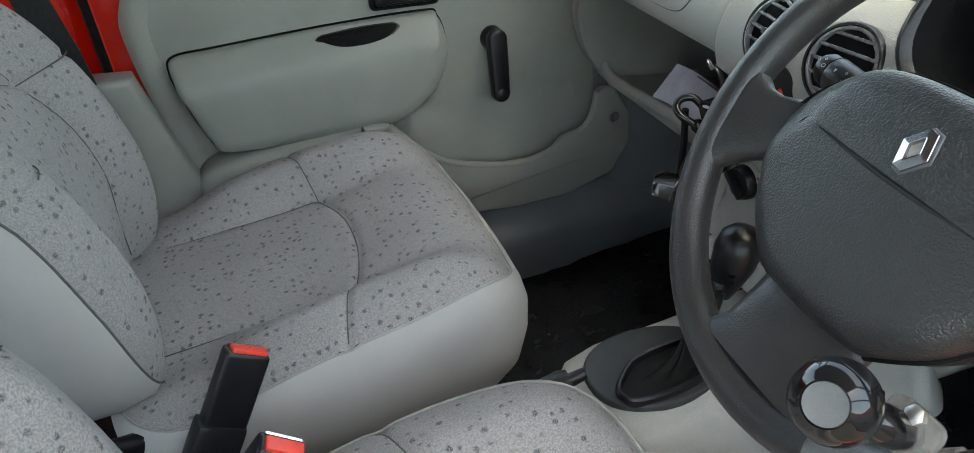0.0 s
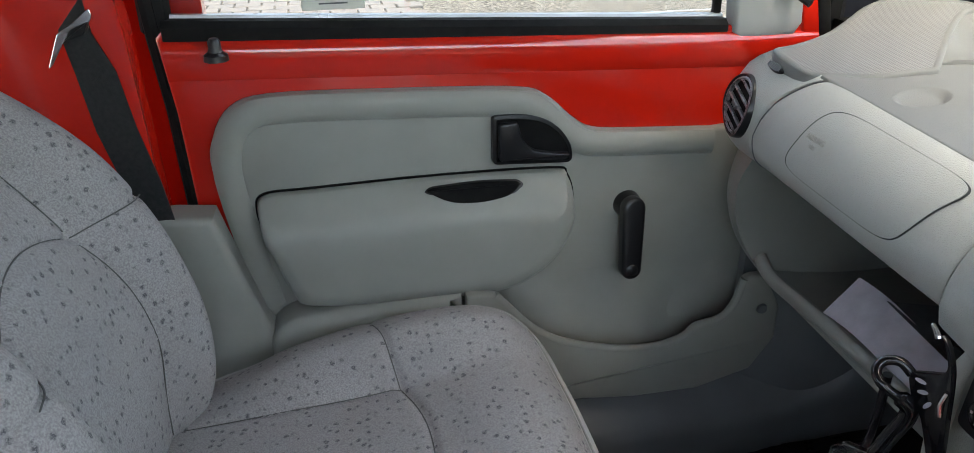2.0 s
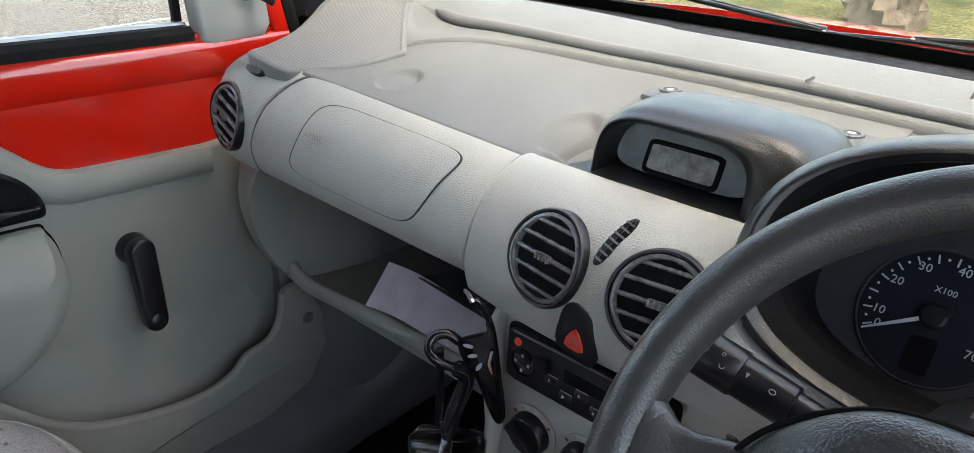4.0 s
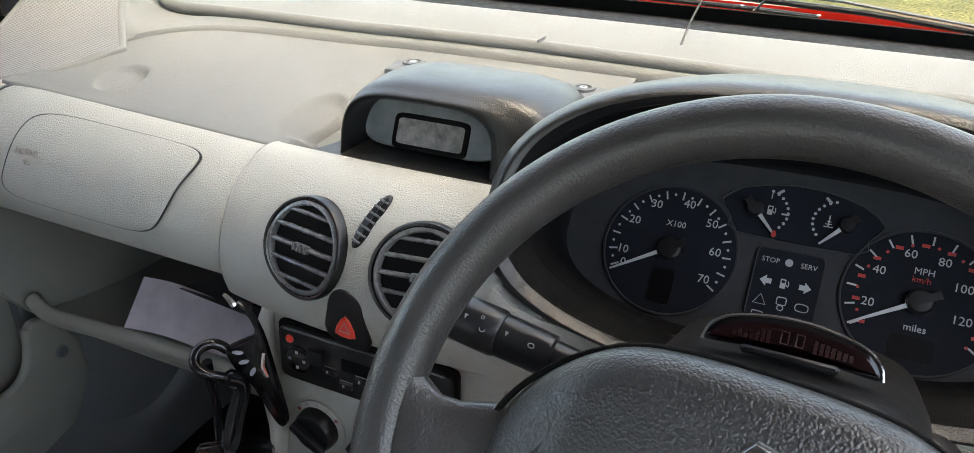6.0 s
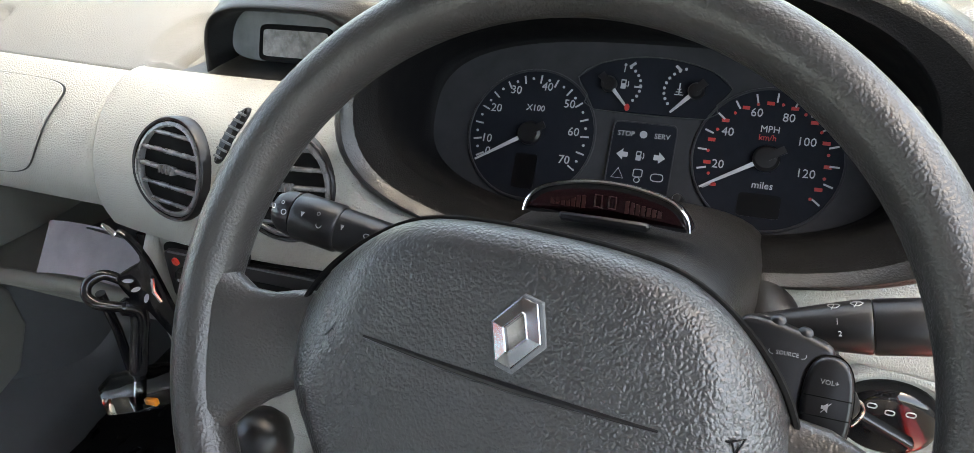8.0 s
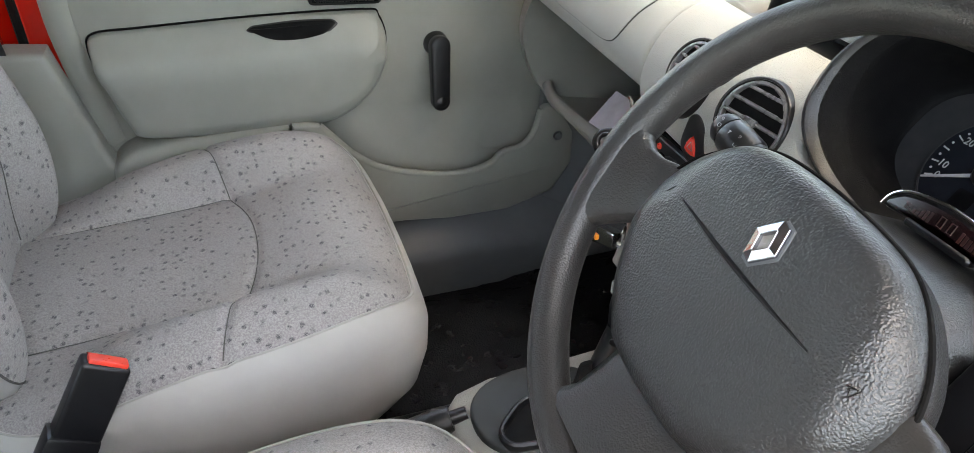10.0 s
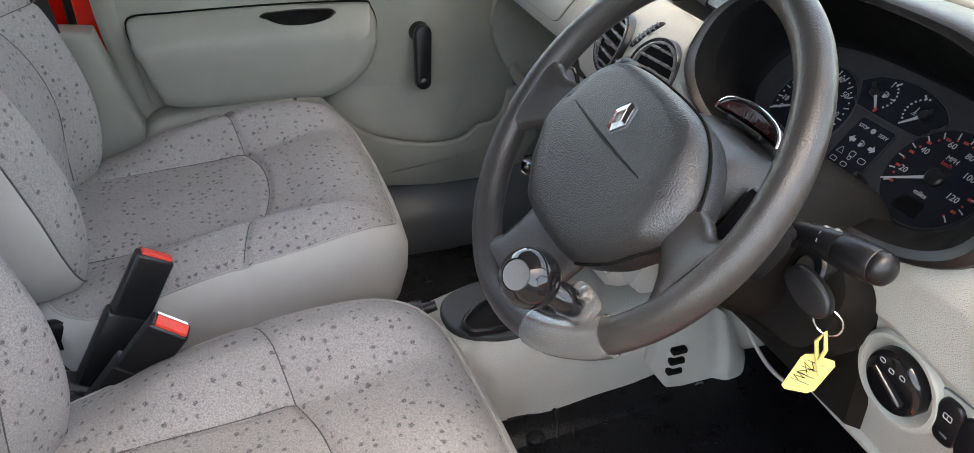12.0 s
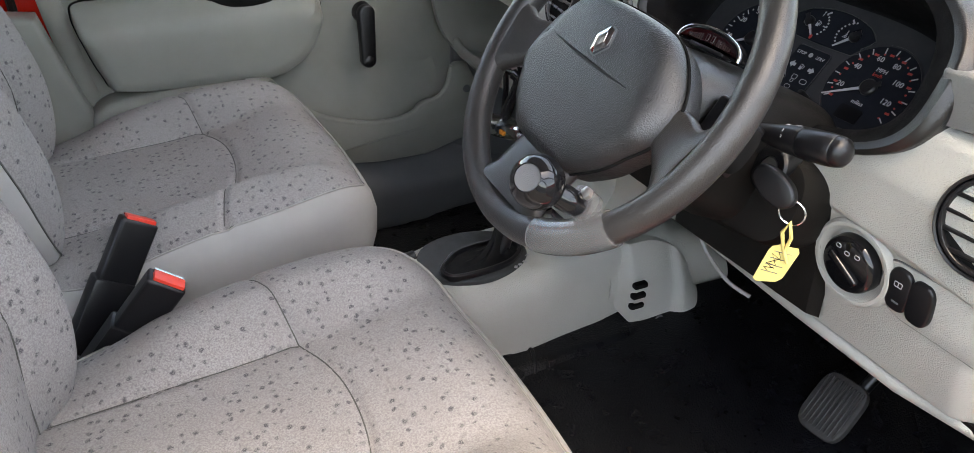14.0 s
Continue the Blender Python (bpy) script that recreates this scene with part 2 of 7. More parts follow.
def fixed(name, bm, mat, label, category="", sharp=40, shadow=True):
    """A piece of the setting."""
    ob = finish(name, bm, mat, None, "", sharp, shadow=shadow)
    return tagged(ob, label, category or name.replace("_", " "), kind="structure")


def loft(rings, closed=True, caps=True, bm=None):
    """Skin between rings of equally many points."""
    bm = bm or bmesh.new()
    vs = [[bm.verts.new(p) for p in r] for r in rings]
    n = len(rings[0])
    for a, b in zip(vs, vs[1:]):
        for i in range(n if closed else n - 1):
            j = (i + 1) % n
            bm.faces.new((a[i], a[j], b[j], b[i]))
    if closed and caps:
        bm.faces.new(vs[0][::-1])
        bm.faces.new(vs[-1])
    return bm


def box(c, s, bevel=0.0, seg=2, rot=None, bm=None):
    bm = bm or bmesh.new()
    m = Matrix.Translation(c) @ (rot.to_4x4() if rot else Matrix()) @ Matrix.Diagonal((*s, 1))
    r = bmesh.ops.create_cube(bm, size=1, matrix=m)
    if bevel:
        es = list({e for v in r["verts"] for e in v.link_edges})
        bmesh.ops.bevel(bm, geom=es, offset=bevel, segments=seg, profile=0.6, affect="EDGES")
    return bm


def basis(o, ex, ey, ez):
    m = Matrix.Identity(4)
    for i, v in enumerate((ex, ey, ez)):
        m.col[i][:3] = Vector(v)
    m.translation = o
    return m


def smooth_loop(pts, sub=4, closed=True):
    """A Catmull-Rom curve through the points."""
    P = [Vector(p) for p in pts]
    n = len(P)
    out = []
    for i in range(n if closed else n - 1):
        p0 = P[(i - 1) % n] if closed or i else P[0]
        p1, p2 = P[i], P[(i + 1) % n]
        p3 = P[(i + 2) % n] if closed or i + 2 < n else P[-1]
        for k in range(sub):
            t = k / sub
            out.append(0.5 * ((2 * p1) + (p2 - p0) * t + (2 * p0 - 5 * p1 + 4 * p2 - p3) * t * t + (3 * p1 - p0 - 3 * p2 + p3) * t ** 3))
    if not closed:
        out.append(P[-1])
    return out


def smooth_rings(rings, sub=3):
    """More rings in between, along smooth curves."""
    cols = [smooth_loop(c, sub, False) for c in zip(*rings)]
    return [list(r) for r in zip(*cols)]


def round_poly(pts, r, n=5):
    """A closed outline in the plane with its corners rounded; r a number or one a corner."""
    P = [Vector((p[0], p[1])) for p in pts]
    out = []
    for i, p in enumerate(P):
        a, b = P[i - 1] - p, P[(i + 1) % len(P)] - p
        d = min(r[i] if isinstance(r, (list, tuple)) else r, a.length * 0.48, b.length * 0.48)
        p0, p2 = p + a.normalized() * d, p + b.normalized() * d
        for k in range(n + 1):
            t = k / n
            out.append(p0 * (1 - t) ** 2 + p * 2 * t * (1 - t) + p2 * t * t)
    return out


def inset_loop(pts, d):
    """A closed loop in the plane moved inwards by d."""
    P = [Vector((p[0], p[1])) for p in pts]
    n = len(P)
    area = sum(P[i].x * P[(i + 1) % n].y - P[(i + 1) % n].x * P[i].y for i in range(n))
    s = 1 if area > 0 else -1
    out = []
    for i in range(n):
        a, b = P[i] - P[i - 1], P[(i + 1) % n] - P[i]
        t = (a.normalized() + b.normalized())
        t = t.normalized() if t.length > 1e-9 else a.normalized()
        out.append(P[i] + s * d * Vector((-t.y, t.x)))
    return out


def prism(outline, m, depth, bevel=0.0, steps=3, sub=0, bm=None):
    """An outline in the plane of m (x, y), raised along its z by depth, its upper edge rounded by bevel."""
    O = [Vector((p[0], p[1])) for p in outline]
    if sub:
        O = [Vector((p.x, p.y)) for p in smooth_loop([(p.x, p.y, 0) for p in O], sub)]
    rings = [[m @ Vector((p.x, p.y, 0)) for p in O]]
    if bevel:
        for k in range(steps + 1):
            a = math.pi / 2 * k / steps
            q = inset_loop(O, bevel * (1 - math.cos(a)))
            rings.append([m @ Vector((p.x, p.y, depth - bevel + bevel * math.sin(a))) for p in q])
    else:
        rings.append([m @ Vector((p.x, p.y, depth)) for p in O])
    return loft(rings, bm=bm)


def tube(pts, r, n=10, caps=True, bm=None, flat=None):
    """A tube along points; r a number or one a point. flat: (direction, factor) squeezes it."""
    P = [Vector(p) for p in pts]
    R = r if isinstance(r, (list, tuple)) else [r] * len(P)
    rings = []
    up = None
    for i, p in enumerate(P):
        t = (P[min(i + 1, len(P) - 1)] - P[max(i - 1, 0)]).normalized()
        if up is None:
            up = t.orthogonal().normalized()
        up = (up - t * up.dot(t)).normalized()
        w = t.cross(up)
        ring = [p + R[i] * (math.cos(a) * up + math.sin(a) * w) for a in [2 * math.pi * k / n for k in range(n)]]
        if flat:
            d = Vector(flat[0]).normalized()
            ring = [q + d * ((q - p).dot(d) * (flat[1] - 1)) for q in ring]
        rings.append(ring)
    return loft(rings, caps=caps, bm=bm)


def ring_tube(pts, r, n=10, bm=None):
    """A closed tube round a loop of points."""
    P = [Vector(p) for p in pts]
    c = sum(P, Vector()) / len(P)
    nrm = sum(((P[i] - c).cross(P[(i + 1) % len(P)] - c) for i in range(len(P))), Vector()).normalized()
    rings = []
    for i, p in enumerate(P):
        t = (P[(i + 1) % len(P)] - P[i - 1]).normalized()
        w = t.cross(nrm).normalized()
        u = w.cross(t)
        rings.append([p + r * (math.cos(a) * w + math.sin(a) * u) for a in [2 * math.pi * k / n for k in range(n)]])
    rings.append(rings[0])
    bm = loft(rings, caps=False, bm=bm)
    bmesh.ops.remove_doubles(bm, verts=bm.verts, dist=1e-6)
    return bm


def revolve(profile, m, n=32, bm=None):
    """A profile of (radius, height) turned round the z axis of m."""
    rings = [[m @ Vector((max(r, 1e-5) * math.cos(2 * math.pi * k / n), max(r, 1e-5) * math.sin(2 * math.pi * k / n), h)) for k in range(n)] for r, h in profile]
    return loft(rings, bm=bm)


def sheet(fn, nu, nv, bm=None, thick=0.0, full=False):
    """A grid fn(u, v) for u, v from 0 to 1; thick: moved back by that vector to close it."""
    bm = bm or bmesh.new()
    vs = [[bm.verts.new(fn(i / nu, j / nv)) for j in range(nv + 1)] for i in range(nu + 1)]
    for i in range(nu):
        for j in range(nv):
            bm.faces.new((vs[i][j], vs[i + 1][j], vs[i + 1][j + 1], vs[i][j + 1]))
    if thick:
        edge = [vs[i][0] for i in range(nu)] + [vs[nu][j] for j in range(nv)] + [vs[i][nv] for i in range(nu, 0, -1)] + [vs[0][j] for j in range(nv, 0, -1)]
        back = [bm.verts.new(v.co + Vector(thick)) for v in edge]
        n = len(edge)
        for i in range(n):
            bm.faces.new((edge[i], edge[(i + 1) % n], back[(i + 1) % n], back[i]))
        if full:
            inner = dict(zip(edge, back))
            grid = [[inner.get(q) or bm.verts.new(q.co + Vector(thick)) for q in col] for col in vs]
            for i in range(nu):
                for j in range(nv):
                    bm.faces.new((grid[i][j], grid[i][j + 1], grid[i + 1][j + 1], grid[i + 1][j]))
        else:
            bm.faces.new(back)
    return bm


def ellipse(rx, ry, n=32, cx=0.0, cy=0.0, p=2.0):
    out = []
    for k in range(n):
        a = 2 * math.pi * k / n
        c, s = math.cos(a), math.sin(a)
        out.append((cx + rx * math.copysign(abs(c) ** (2 / p), c), cy + ry * math.copysign(abs(s) ** (2 / p), s)))
    return out


def lerp_path(pts, x):
    """Piecewise linear y at x through (x, y) points."""
    for (x0, y0), (x1, y1) in zip(pts, pts[1:]):
        if x <= x1 or (x1, y1) == pts[-1]:
            t = min(1, max(0, (x - x0) / (x1 - x0)))
            return y0 + (y1 - y0) * t
    return pts[-1][1]


def sstep(a, b, x):
    t = min(1, max(0, (x - a) / (b - a)))
    return t * t * (3 - 2 * t)


def words(text, size, m, mat, parent, name="lettering", depth=0.0003, label=""):
    """Raised lettering in the built-in font, centred on m."""
    cu = bpy.data.curves.new("text", "FONT")
    cu.body, cu.size, cu.align_x, cu.align_y, cu.extrude, cu.resolution_u = text, size, "CENTER", "CENTER", depth, 2
    tmp = bpy.data.objects.new("text", cu)
    me = bpy.data.meshes.new_from_object(tmp)
    bpy.data.objects.remove(tmp)
    bpy.data.curves.remove(cu)
    me.materials.clear()
    me.materials.append(M[mat])
    me.transform(m)
    ob = new(name, me)
    ob.parent = parent
    if label:
        ob["label"] = label
    return ob

# ---- the large structure ----
# x ahead, y to the passenger's side, z up from the cabin floor; the car stands 0.4 m over the ground.
GROUND = -0.4
bm = bmesh.new()
bmesh.ops.create_grid(bm, x_segments=40, y_segments=40, size=60, matrix=Matrix.Translation((0, 0, GROUND)))
fixed("ground", bm, "gravel", "pale gravel drive outside the car")

bm = sheet(lambda u, v: (4.9 + 50 * u, -40 + 46 * v, GROUND + 0.05 + 0.012 * math.sin(7 * u + 9 * v)), 30, 30)
fixed("lawn", bm, "grass", "olive rough lawn ahead of the parked car")
# Added wall, out of view, that holds back low sky light through the doorway.
fixed("wall_light_block", box((-0.5, -4.6, GROUND + 0.7), (14, 0.25, 1.4)), "blocker", "plain grey-brown wall added unseen to block low light on the driver's side", "wall")


def pavers():
    """A field of concrete block paving beside the car, each block with its own edges."""
    field = fixed("paving", box((-4.05, 8.5, GROUND + 0.008), (9.0, 7.0, 0.016)), "gravel", "block paving with sandy joints beside the car", "paving")
    mesh_ob = None
    rnd = random.Random(4)
    turn = Matrix.Rotation(radians(1.5), 4, "Z")
    n = 0
    for j in range(20):
        for i in range(16):
            x, y = 0.33 - (i + 0.5 * (j % 2)) * 0.235, 6.15 + j * 0.175
            if n >= 300:
                continue
            if mesh_ob is None:
                mesh_ob = finish("paver", box((0, 0, 0), (0.222, 0.162, 0.05), 0.008, 1), "paver", field)
                ob = mesh_ob
            else:
                ob = new("paver", mesh_ob.data)
                ob.parent = field
            ob.matrix_local = turn @ Matrix.Translation((x + 0.2, y, GROUND + 0.012 + rnd.uniform(-0.004, 0.004)))
            n += 1


# cabin floor: one dark rubber sheet with the raised tunnel and the toe board
def floor_z(x, y):
    slim = 0.055 * sstep(0.24, 0.34, x)
    tunnel = 0.20 * (1 - sstep(0.14 - slim, 0.27 - slim, abs(y + 0.01)))
    toe = 0.62 * max(0, x - 0.42) if x > 0.42 else 0
    e = y + 0.239 - 0.16 * (x - 0.366)
    rib = 0.030 * math.exp(-(e / (0.012 if e > 0 else 0.03)) ** 2) * sstep(0.30, 0.42, x) * (1 if y < 0 else 0)
    rib2 = 0.007 * math.exp(-((y + 0.190 - 0.37 * (x - 0.4)) / 0.006) ** 2) * sstep(0.20, 0.28, x) * (1 if y < 0 else 0)
    rib2 += 0.009 * math.exp(-((x - 0.16 - 0.04 * math.sin(9 * y)) / 0.008) ** 2) * sstep(-0.17, -0.23, y)
    return max(tunnel, min(toe, 0.3)) + rib + rib2


bm = sheet(lambda u, v: (-1.0 + 1.85 * u, -0.70 + 1.42 * v, floor_z(-1.0 + 1.85 * u, -0.70 + 1.42 * v)), 280, 400, thick=(0, 0, -0.05))
floor = fixed("floor", bm, "rubber", "black grained rubber floor covering over the tunnel", "floor", sharp=60)
part("stud", revolve([(0.015, -0.004), (0.0145, 0.003), (0.010, 0.0065), (0, 0.0075)], Matrix.Translation((0.018, -0.165, floor_z(0.018, -0.165))), 24), "rubber", floor, "round rubber stud")
part("stud_rim", tube(smooth_loop([(x, y, floor_z(x, y) + 0.0005) for x, y in ((-0.012, -0.128), (0.030, -0.124), (0.064, -0.126), (0.060, -0.150), (0.046, -0.180), (0.028, -0.200))], 5, False), 0.0035, 8), "rubber", floor, "raised edge beside the stud")
bm = box((-1.55, -0.02, 0.06), (1.1, 1.4, 0.12))
fixed("rear_floor", bm, "carpet", "dark carpet behind the front seats", "floor")

# bulkhead under the windscreen and the wing sides that close the footwell
bm = box((0.87, 0, 0.3), (0.03, 1.44, 1.0))
fixed("bulkhead", bm, "carpet", "dark bulkhead behind the dashboard", "wall")
bm = box((0.62, -0.725, 0.3), (0.54, 0.03, 1.0))
fixed("wall_wing", bm, "carpet", "dark side of the footwell", "wall")
bm = box((0.66, 0.74, 0.3), (0.48, 0.03, 1.0))
fixed("wall_wing_far", bm, "carpet", "dark side of the far footwell", "wall")

# roof, pillars, rear of the cabin
bm = box((-0.90, 0, 1.40), (2.36, 1.50, 0.04), 0.015)
fixed("ceiling", bm, "roof", "pale roof lining of the car", "ceiling")
for side, nm in ((1, "left"), (-1, "right")):
    y = 0.75 * side
    bm = tube([(0.80, y * 0.985, 0.82), (0.53, y * 0.97, 1.10), (0.27, y * 0.94, 1.39)], [0.035, 0.03, 0.03], 10)
    fixed("pillar_front_" + nm, bm, "body", "grey plastic windscreen pillar", "pillar")
    bm = prism([(-0.86, 0.0), (-0.64, 0.0), (-0.615, 0.45), (-0.625, 0.85), (-0.68, 1.39), (-0.86, 1.39)],
               basis((0, y - (0.02 if side > 0 else -0.02), 0), (1, 0, 0), (0, 0, 1), (0, -1, 0)), 0.05 if side > 0 else -0.03, 0.0)
    fixed("pillar_middle_" + nm, bm, "red", "red painted door pillar", "pillar")
    # Unseen side of the load space; its openings are added to brighten the cabin.
    bm = box((-1.48, y, 0.40), (1.26, 0.05, 0.80))
    box((-1.48, y, 1.33), (1.26, 0.05, 0.10), bm=bm)
    box((-1.46, y, 1.04), (0.09, 0.05, 0.48), bm=bm)
    box((-2.05, y, 1.04), (0.12, 0.05, 0.48), bm=bm)
    fixed("wall_rear_" + nm, bm, "lining", "grey lined load space side, unseen, with openings added to let in light", "wall")
# Tail behind the view, left open in the same way to admit light.
bm = box((-2.1, 0, 0.40), (0.04, 1.5, 0.80))
box((-2.1, 0, 1.33), (0.04, 1.5, 0.10), bm=bm)
box((-2.1, 0, 1.04), (0.04, 0.10, 0.48), bm=bm)
fixed("wall_tail", bm, "lining", "grey lined tail doors, unseen, with openings added to let in light", "wall")

# painted outside of the van behind the doors
fixed("roof_outer", box((-0.90, 0, 1.4275), (2.40, 1.54, 0.012), 0.005), "red", "red painted van roof", "roof")
for side, nm in ((1, "left"), (-1, "right")):
    y = 0.7815 * side
    bm = box((-1.49, y, 0.36), (1.25, 0.010, 0.88))
    box((-1.49, y, 1.35), (1.25, 0.010, 0.13), bm=bm)
    fixed("body_side_" + nm, bm, "red", "red painted van side behind the doors", "van side")
bm = box((-0.64, 0.80, 0.62), (0.20, 0.03, 1.5))
fixed("pillar_outer", bm, "red", "red outer skin of the door pillar", "pillar")

# sill on the driver's side
bm = box((-0.15, -0.735, 0.02), (1.1, 0.09, 0.12), 0.02)
fixed("sill", bm, "red", "red painted door sill", "sill")

# windscreen, its black base and the bonnet with wipers
def screen_pt(u, v):
    y = -0.72 + 1.44 * u
    bow = 0.05 * (1 - (y / 0.72) ** 2)
    return (0.765 + bow - 0.50 * v, y * (1 - 0.04 * v), 0.805 + 0.585 * v)


fixed("windscreen", sheet(screen_pt, 20, 8, thick=(0.004, 0, 0.004), full=True), "screen", "clear laminated windscreen", "windscreen", shadow=False)
bm = loft([[(0.668 + b, y, 0.800), (0.668 + b, y, 0.816), (0.72 + b, y, 0.812), (0.81 + b, y, 0.800), (0.80 + b, y, 0.75), (0.70 + b, y, 0.76)] for y, b in [(-0.72 + 1.44 * k / 20, 0.03 * (1 - (2 * k / 20 - 1) ** 2)) for k in range(21)]])
fixed("screen_seal", bm, "seal", "black seal along the foot of the windscreen", "seal")
fixed("screen_frit", sheet(lambda u, v: Vector(screen_pt(u, 0.036 * v + 0.004)) - Vector((0.006, 0, 0.004)), 24, 2, thick=(0.001, 0, 0.001), full=True), "seal", "black printed band along the windscreen's foot", "windscreen band")
car_front = thing("bonnet", "glossy red bonnet of the parked car", "bonnet")
part("panel", sheet(lambda u, v: (0.91 + 0.62 * u + 0.05 * (1 - (2 * v - 1) ** 2), -0.74 + 1.48 * v, 0.805 - 0.05 * u - 0.13 * u * u - 0.05 * (2 * v - 1) ** 4), 16, 24, thick=(0, 0, -0.03)), "red", car_front)
part("scuttle", sheet(lambda u, v: (0.82 + 0.09 * u + 0.05 * (1 - (2 * v - 1) ** 2), -0.72 + 1.44 * v, 0.785 - 0.01 * math.sin(math.pi * u)), 4, 20, thick=(0, 0, -0.02)), "smooth", car_front, "black plastic scuttle panel")


def wiper(arm, frame_pts, blade, rod, label):
    w = thing("wiper", label, "wiper", "windscreen wipers")
    part("arm", tube(arm, [0.006, 0.007, 0.006, 0.005], 8, flat=((0.6, 0, 0.8), 0.6)), "vane", w, "dusty grey metal arm")
    part("blade_frame", tube(frame_pts, 0.0045, 8, flat=((0.6, 0, 0.8), 0.7)), "vane", w, "dusty grey metal arm")
    part("blade", tube(blade, 0.0028, 6), "smooth", w, "thin black rubber blade")
    part("rod", tube(rod, 0.0026, 6), "slate", w)
    part("pivot_cap", revolve([(0, 0.018), (0.014, 0.013), (0.018, 0)], Matrix.Translation(Vector(arm[-1]) - Vector((0, 0, 0.012))), 14), "smooth", w)
    for p in frame_pts:
        part("rivet", revolve([(0, 0.0022), (0.0025, 0.0015), (0.003, 0)], Matrix.Translation(Vector(p) + Vector((-0.003, 0, 0.003))), 10), "satin", w)


wiper([(0.87, 0.664, 0.826), (0.87, 0.575, 0.838), (0.875, 0.39, 0.834), (0.885, 0.06, 0.805)], [(0.868, 0.80, 0.813), (0.868, 0.664, 0.824), (0.868, 0.507, 0.821), (0.868, 0.407, 0.818)], [(0.863, 0.86, 0.802), (0.863, 0.62, 0.808), (0.868, 0.36, 0.810)], [(0.872, 0.58, 0.845), (0.872, 0.39, 0.842), (0.88, 0.10, 0.815)], "black windscreen wiper with grey arm at rest")
wiper([(0.88, -0.02, 0.818), (0.88, -0.14, 0.828), (0.88, -0.34, 0.820), (0.885, -0.60, 0.795)], [(0.875, 0.10, 0.808), (0.875, -0.02, 0.816), (0.875, -0.18, 0.814), (0.875, -0.28, 0.810)], [(0.87, 0.16, 0.798), (0.87, -0.05, 0.804), (0.87, -0.32, 0.803)], [(0.884, -0.10, 0.836), (0.884, -0.30, 0.832), (0.888, -0.55, 0.805)], "black windscreen wiper with grey arm resting on the screen")

# a weathered stump and a grassy edge beyond the bonnet
stump = thing("tree_stump", "weathered brown split tree stump on the lawn", "tree stump", loc=(7.3, 1.95, GROUND))
rnd = random.Random(2)
rings = []
for k in range(8):
    h = k / 7
    rings.append([((0.34 - 0.07 * h + 0.05 * math.sin(5 * a + 2 * k) + rnd.uniform(-0.03, 0.03)) * math.cos(a), (0.34 - 0.07 * h + 0.05 * math.sin(5 * a + 2 * k)) * math.sin(a), 0.8 * h) for a in [2 * math.pi * i / 22 for i in range(22)]])
part("trunk", loft(rings), "bark", stump)
for k in range(4):
    a = 1.5 * k
    part("limb", tube([(0.2 * math.cos(a), 0.2 * math.sin(a), 0.7), (0.3 * math.cos(a + 0.4), 0.3 * math.sin(a + 0.4), 1.2 + 0.1 * k)], [0.08, 0.03], 8), "bark", stump)

# ---- passenger door ----
door = thing("passenger_door", "closed red van door with grey plastic trim and winding window", "car door")
def door_plane(y):
    return basis((0, y, 0), (1, 0, 0), (0, 0, 1), (0, -1, 0))


part("door_shell", prism([(-0.60, 0.30), (-0.585, 0.56), (-0.59, 0.72), (-0.60, 0.825), (-0.585, 0.84), (0.36, 0.795), (0.42, 0.70), (0.42, 0.13), (0.30, 0.10), (-0.42, 0.12), (-0.54, 0.2)], door_plane(0.79), 0.055, 0.006), "red", door, "glossy red painted inner door skin")
# rolled swage along the belt line
part("belt_rail", loft([[(x, 0.742, z - 0.052), (x, 0.7335, z - 0.040), (x, 0.7285, z - 0.026), (x, 0.7255, z - 0.013), (x, 0.7245, z - 0.003), (x, 0.7265, z + 0.006), (x, 0.732, z + 0.012), (x, 0.745, z + 0.015)] for x, z in [(-0.592 + k * 0.0975, 0.808 - k * 0.0035) for k in range(11)]], closed=True), "red", door)
part("window_seal", loft([[(x, 0.765, z), (x, 0.735, z), (x, 0.733, z + 0.022), (x, 0.742, z + 0.03), (x, 0.765, z + 0.03)] for x, z in [(-0.59 + k * 0.082, 0.817 - k * 0.0037) for k in range(11)]]), "seal", door, "black window seal")
part("seal_strip", loft([[(x, 0.762, z), (x, 0.755, z), (x, 0.756, z + 0.004), (x, 0.762, z + 0.005)] for x, z in [(-0.58 + k * 0.081, 0.8475 - k * 0.0037) for k in range(11)]]), "alu", door, "pale bright strip at the foot of the glass")
part("pane", box((-0.18, 0.768, 1.06), (0.80, 0.004, 0.48)), "glass", door, "clear wind-down window glass", shadow=False)
part("window_frame", tube([(-0.60, 0.765, 0.83), (-0.60, 0.765, 1.0), (-0.61, 0.755, 1.30), (-0.50, 0.75, 1.36), (0.02, 0.75, 1.36), (0.15, 0.755, 1.2), (0.42, 0.765, 0.9), (0.42, 0.765, 0.80)], 0.022, 8), "seal", door, "black rubber window channel")
part("channel", box((0.222, 0.765, 0.95), (0.012, 0.012, 0.28), 0.002), "seal", door)

